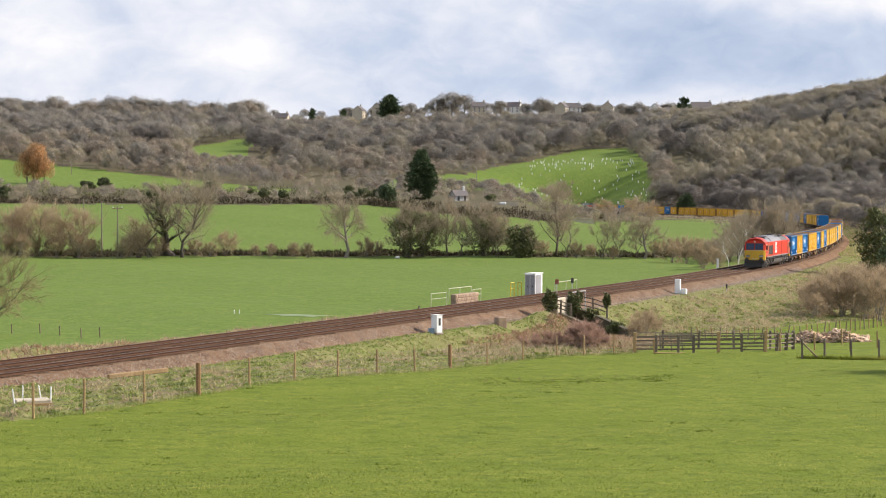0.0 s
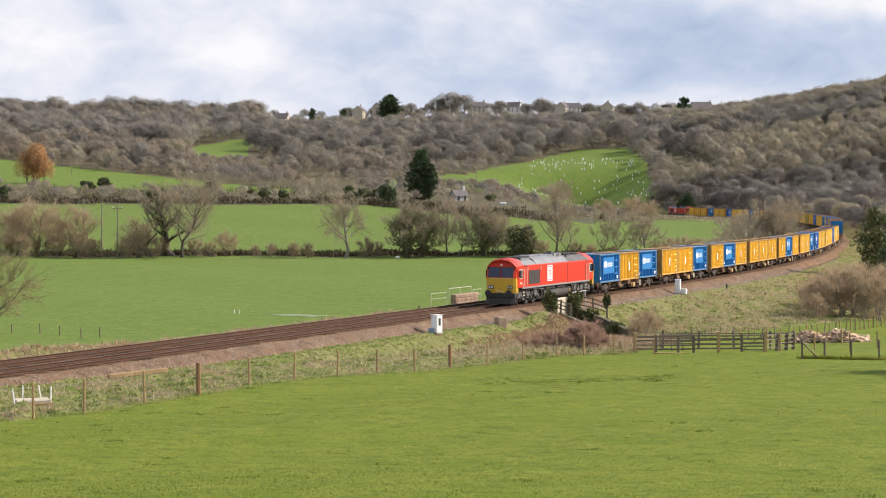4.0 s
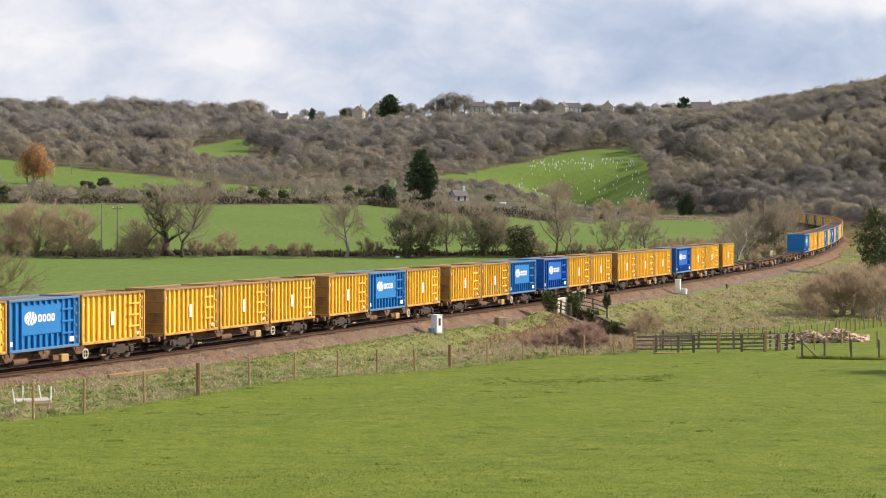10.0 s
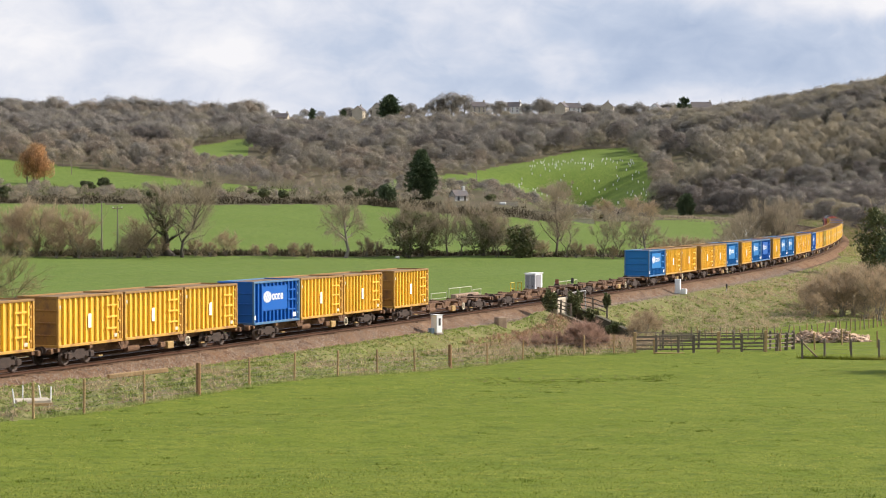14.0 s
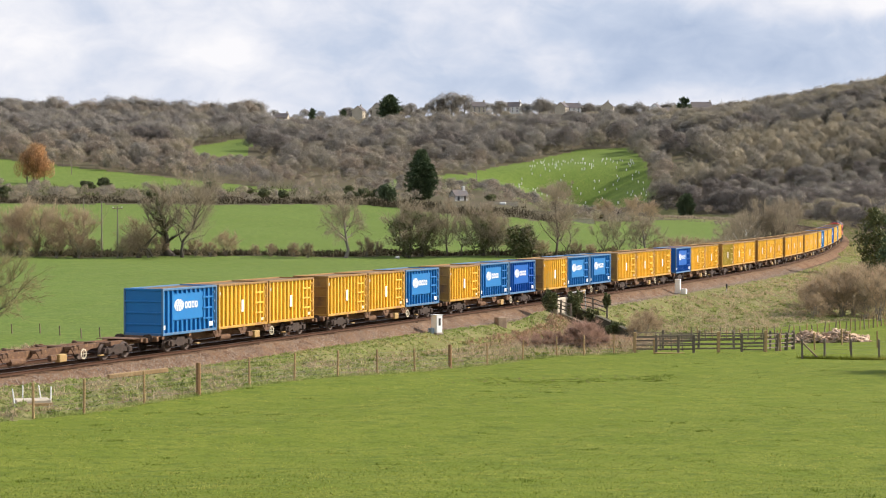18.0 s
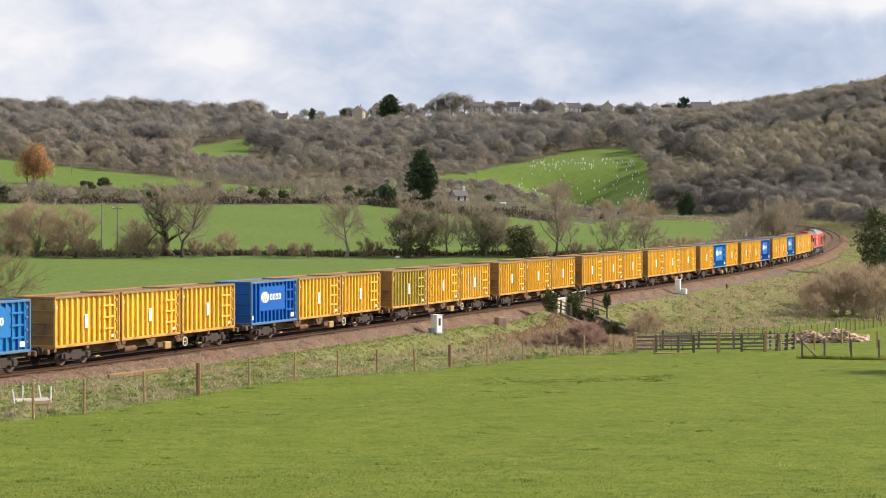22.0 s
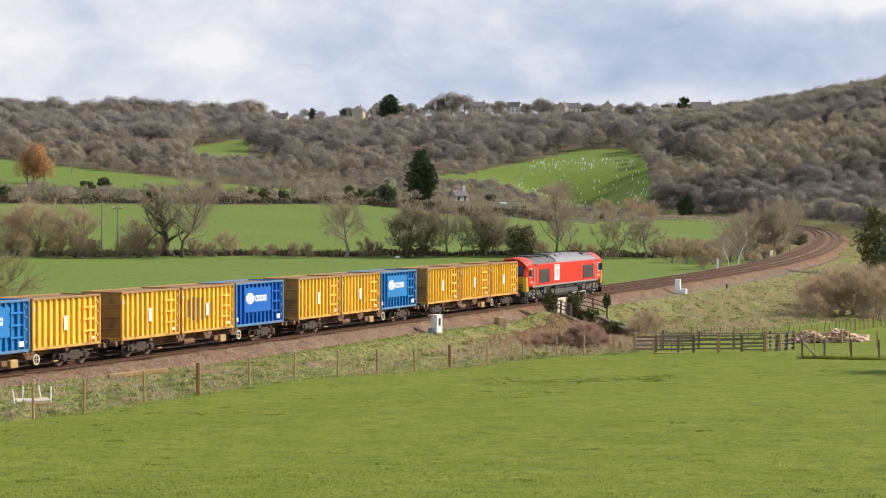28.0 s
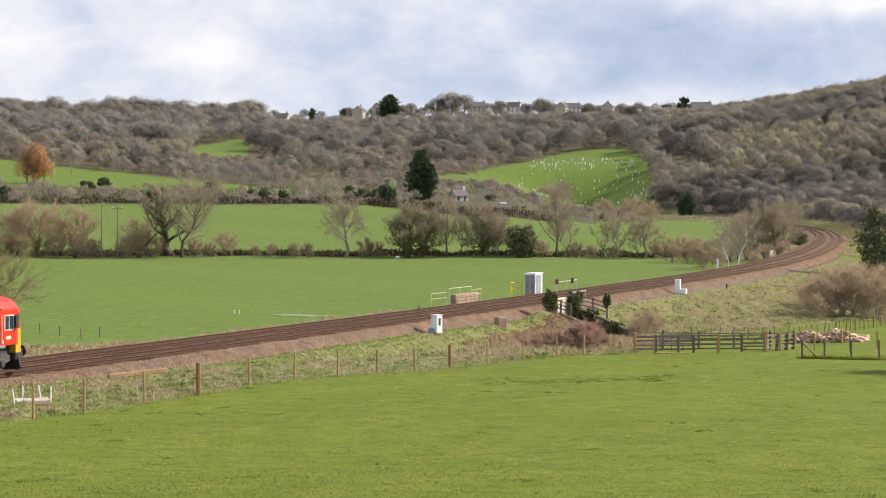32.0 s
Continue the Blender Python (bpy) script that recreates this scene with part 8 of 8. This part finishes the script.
# turned soil in the near pasture
rng_c = np.random.default_rng(41)
cv, cf = [], []
for k in range(150):
    x0, y0 = ((7.0, 101.0), (4.0, 99.0), (9.5, 104.0), (2.2, 97.0))[k % 4]
    x, y = x0 + rng_c.normal(0, 1.5), y0 + rng_c.normal(0, 2.4)
    b, r = len(cv), rng_c.uniform(0.03, 0.10)
    z = land_at(x, y)
    for j in range(6):
        cv.append((x + r * math.cos(j * 1.047) * rng_c.uniform(0.7, 1.4), y + r * math.sin(j * 1.047) * rng_c.uniform(0.7, 1.4), z - 0.02))
    cv.append((x, y, z + r * 0.4))
    cf += [(b + j, b + (j + 1) % 6, b + 6) for j in range(6)]
tagged(new("soil_clods", raw_mesh("soil_clods", np.array(cv), np.array(cf), M["earth"])), "dark clods of turned soil in the near pasture", "soil", kind="stuff")


# ---- houses on the hill, farm, poles, small things ----
def house(px, y, w, d, h, turn, wall, label, up=0.0):
    x, y, z = spot(px, y)
    o = thing("house", label, "house", group="houses on the skyline", m=pose(x, y, z + 0.4 + up * 0.5, 0, 0, turn))
    part("wall", Build().prism([(-d / 2, -8), (-d / 2, h), (0, h + d * 0.42), (d / 2, h), (d / 2, -8)], "x", -w / 2, w / 2), M[wall], o)
    e = 0.35
    roof = Build()
    for sg in (-1, 1):
        roof.prism([(sg * (d / 2 + e), h - e * 0.84), (0, h + d * 0.42 + 0.02), (0, h + d * 0.42 + 0.22), (sg * (d / 2 + e), h - e * 0.84 + 0.2)], "x", -w / 2 - 0.2, w / 2 + 0.2)
    r = part("roof", roof, M["slate"], o)
    part("chimney", Build().cbox(w / 2 - 1.2, w / 2 - 0.3, -0.35, 0.35, h + d * 0.2, h + d * 0.42 + 1.3, 0.05), M[wall], r)
    for fz in (0.9, h - 1.7):
        for k in range(max(2, int(w / 3))):
            wx = -w / 2 + (k + 0.5) * w / max(2, int(w / 3))
            wd = part("window", Build().cbox(wx - 0.5, wx + 0.5, -d / 2 - 0.04, -d / 2 + 0.02, fz, fz + 1.2, 0.02), M["white"], o)
            part("pane", Build().cbox(wx - 0.42, wx + 0.42, -d / 2 - 0.06, -d / 2 - 0.035, fz + 0.08, fz + 1.12, 0.01), M["glass"], wd)
    return o


house(474, 1325, 7, 5.5, 3.6, 20, "render_white", "white rendered cottage among skyline trees", 0)
house(500, 1330, 8, 6, 3.8, -10, "stone_pale", "stone house with dark slate roof on the hill", 1)
house(636, 1320, 8, 7, 4.8, 75, "stone_pale", "pale stone gabled house on the skyline", 3.5)
house(672, 1335, 8, 7, 5, 60, "stone_pale", "pale stone house beside a conifer", 5)
house(846, 1325, 9, 7, 4.5, 10, "stone_pale", "warm stone house on the hill", 4)
house(910, 1340, 9, 7, 4.5, -20, "render_white", "white house on the hill", 3)
house(995, 1330, 10, 7, 4.5, 70, "stone_pale", "pale stone gabled house on the skyline", 4)
house(1010, 1335, 12, 7, 4, 5, "render_white", "long low white house on the skyline", 4)
house(1075, 1325, 8, 8, 6, 80, "stone_pale", "tall honey-stone gabled house", 3)
house(1160, 1325, 8, 7, 5.5, 70, "render_white", "white gabled house on the skyline", 4)
house(1187, 1315, 9, 7, 4.5, 5, "render_white", "bright white house with dark roof", 2)
house(1212, 1330, 10, 7, 5, 0, "render_white", "white house on the skyline", 5)
house(1240, 1325, 13, 9, 6, 5, "stone_pale", "large stone house with two chimneys", 5)
house(1305, 1330, 11, 8, 5.5, 0, "stone_pale", "stone house with slate roof on the skyline", 7)
# farm beyond the stream
house(812, 600, 4.5, 3.5, 2.0, 30, "galvanised", "small grey corrugated farm shed", -1.5)["group"] = "farm sheds"
for px, y, ln, hh in ((892, 575, 8, 0.9), (962, 540, 11, 0.8), (1022, 534, 9, 0.7)):
    x, y, z = spot(px, y)
    wl_ = thing("stone_wall", "low pale dry-stone wall beyond the stream", "wall", group="field walls", m=pose(x, y, z, 0, 0, 8))
    part("face", Build().cbox(-ln / 2, ln / 2, -0.25, 0.25, -0.5, hh, 0.05), M["stone_pale"], wl_)
    part("coping", Build().cbox(-ln / 2, ln / 2, -0.32, 0.32, hh, hh + 0.15, 0.04), M["concrete"], wl_)
x, y, z = spot(890, 572)
thing("feed_sack", "white feed bag lying by the wall", "bag", shape=Build().cbox(-0.9, 0.9, -0.5, 0.5, 0, 0.9, 0.25), mat=M["light_wool"], m=pose(x, y, z))


def pole(px, y, h, arm=True, label="wooden power pole standing in the hedge"):
    x, y, z = spot(px, y)
    o = thing("power_pole", label, "pole", group="power poles", m=pose(x, y, z))
    part("shaft", Build().lathe([(0.15, -0.5), (0.13, h * 0.5), (0.10, h)], 10, "z"), M["pale_bark"], o)
    if arm:
        part("crossarm", Build().cbox(-0.9, 0.9, -0.06, 0.06, h - 0.45, h - 0.3, 0.02), M["timber"], o, m=pose(0, 0, 0, 0, 0, 25))
        for k in (-0.8, 0.0, 0.8):
            part("insulator", Build().lathe([(0.05, 0), (0.09, 0.08), (0.04, 0.2)], 8, "z", (k, 0, h - 0.3)), M["white"], o, m=pose(0, 0, 0, 0, 0, 25))
    return o


pole(208, 350, 8.9)
pole(180, 372, 9.3, False)
pole(148, 420, 8.0, False)
pole(112, 770, 7.0)
pole(127, 740, 6.5)
pole(590, 660, 8.5, False, "pale pole standing above the hedge")
pole(843, 770, 7.0, False, "pale pole standing above the hedge")
pole(1122, 640, 4.0, False, "short pale pole by the line")
# white bird-sized bag in the water meadow and two small white stakes
x, y, z = spot(703, 349)
thing("plastic_sack", "white plastic sack lying in the meadow", "bag", shape=Build().cbox(-0.38, 0.38, -0.25, 0.25, 0, 0.42, 0.15), mat=M["light_wool"], m=pose(x, y, z, 0, 0, 12))
for px in (414, 423):
    x, y, z = spot(px, 190)
    o = thing("white_stake", "short white stake in the wet meadow", "stake", group="white stakes", m=pose(x, y, z))
    part("shaft", Build().lathe([(0.05, -0.2), (0.05, 0.3), (0.03, 0.34)], 8, "z"), M["white"], o)
# wet patch in the meadow
x, y, z = spot(528, 187)
pv = []
for k in range(24):
    a = k * math.pi / 12
    px_, py_ = x + math.cos(a) * (2.4 + 0.7 * math.sin(3 * a) + 0.4 * math.sin(7 * a)), y + math.sin(a) * (1.7 + 0.5 * math.cos(2 * a) + 0.3 * math.sin(5 * a))
    pv.append((px_, py_, land_at(px_, py_) + 0.03))
M["wet"] = material("wet", (0.24, 0.29, 0.15), 0.55, second=(0.14, 0.21, 0.05), scale=0.9, fine=6, bump=0.2, coords="World")
me = bpy.data.meshes.new("puddle")
me.from_pydata(pv, [], [tuple(range(24))])
me.materials.append(M["wet"])
tagged(new("puddle", me), "shallow pale standing water in the meadow grass", "puddle", kind="structure")
# stakes beyond the line at the meadow edge
edge = thing("stock_fence", "old stakes at the meadow edge beyond the line", "fence", group="field fences")
for px, y in ((20, 162), (70, 163), (105, 161), (143, 158), (176, 160)):
    x, y, z = spot(px, y)
    part("stake", Build().lathe([(0.05, -0.2), (0.05, 0.75), (0.03, 0.8)], 6, "z"), M["timber"], edge, m=pose(x, y, z, 3, -2, 0))
# young trees in white guards on the far slope
GUARD = Build().lathe([(0.13, -0.1), (0.13, 0.85), (0.09, 0.88)], 6, "z").mesh("tree_guard", M["white"])
rng_t = random.Random(6)
count = 0
while count < 270:
    gx_, gy_ = rng_t.uniform(20, 82), rng_t.uniform(745, 895)
    if not inside(np.array([gx_]), np.array([gy_]), MEADOWS["strip"])[0] or gx_ < 20 + (gy_ - 745) * 0.12:
        continue
    row = gx_
    o = new("tree_guard", GUARD)
    o.matrix_basis = pose(row, gy_, land_at(row, gy_), rng_t.uniform(-6, 6), rng_t.uniform(-6, 6), 0)
    tagged(o, "white plastic tree guard on the far slope", "tree guard", group="tree guards on the slope")
    count += 1


def motions():
    walk(cloud_backdrop, [(t * 1.0, pose(0, 0, 0, 0, 0, -0.5 + 1.0 * t / 32)) for t in (0, 16, 32)])
    for ob, mid, piv, up, dx in MOVERS:
        walk(ob, [(t * 1.0, vehicle_pose(mid, piv, up, dx, t * 1.0)) for t in range(33)])


motions()
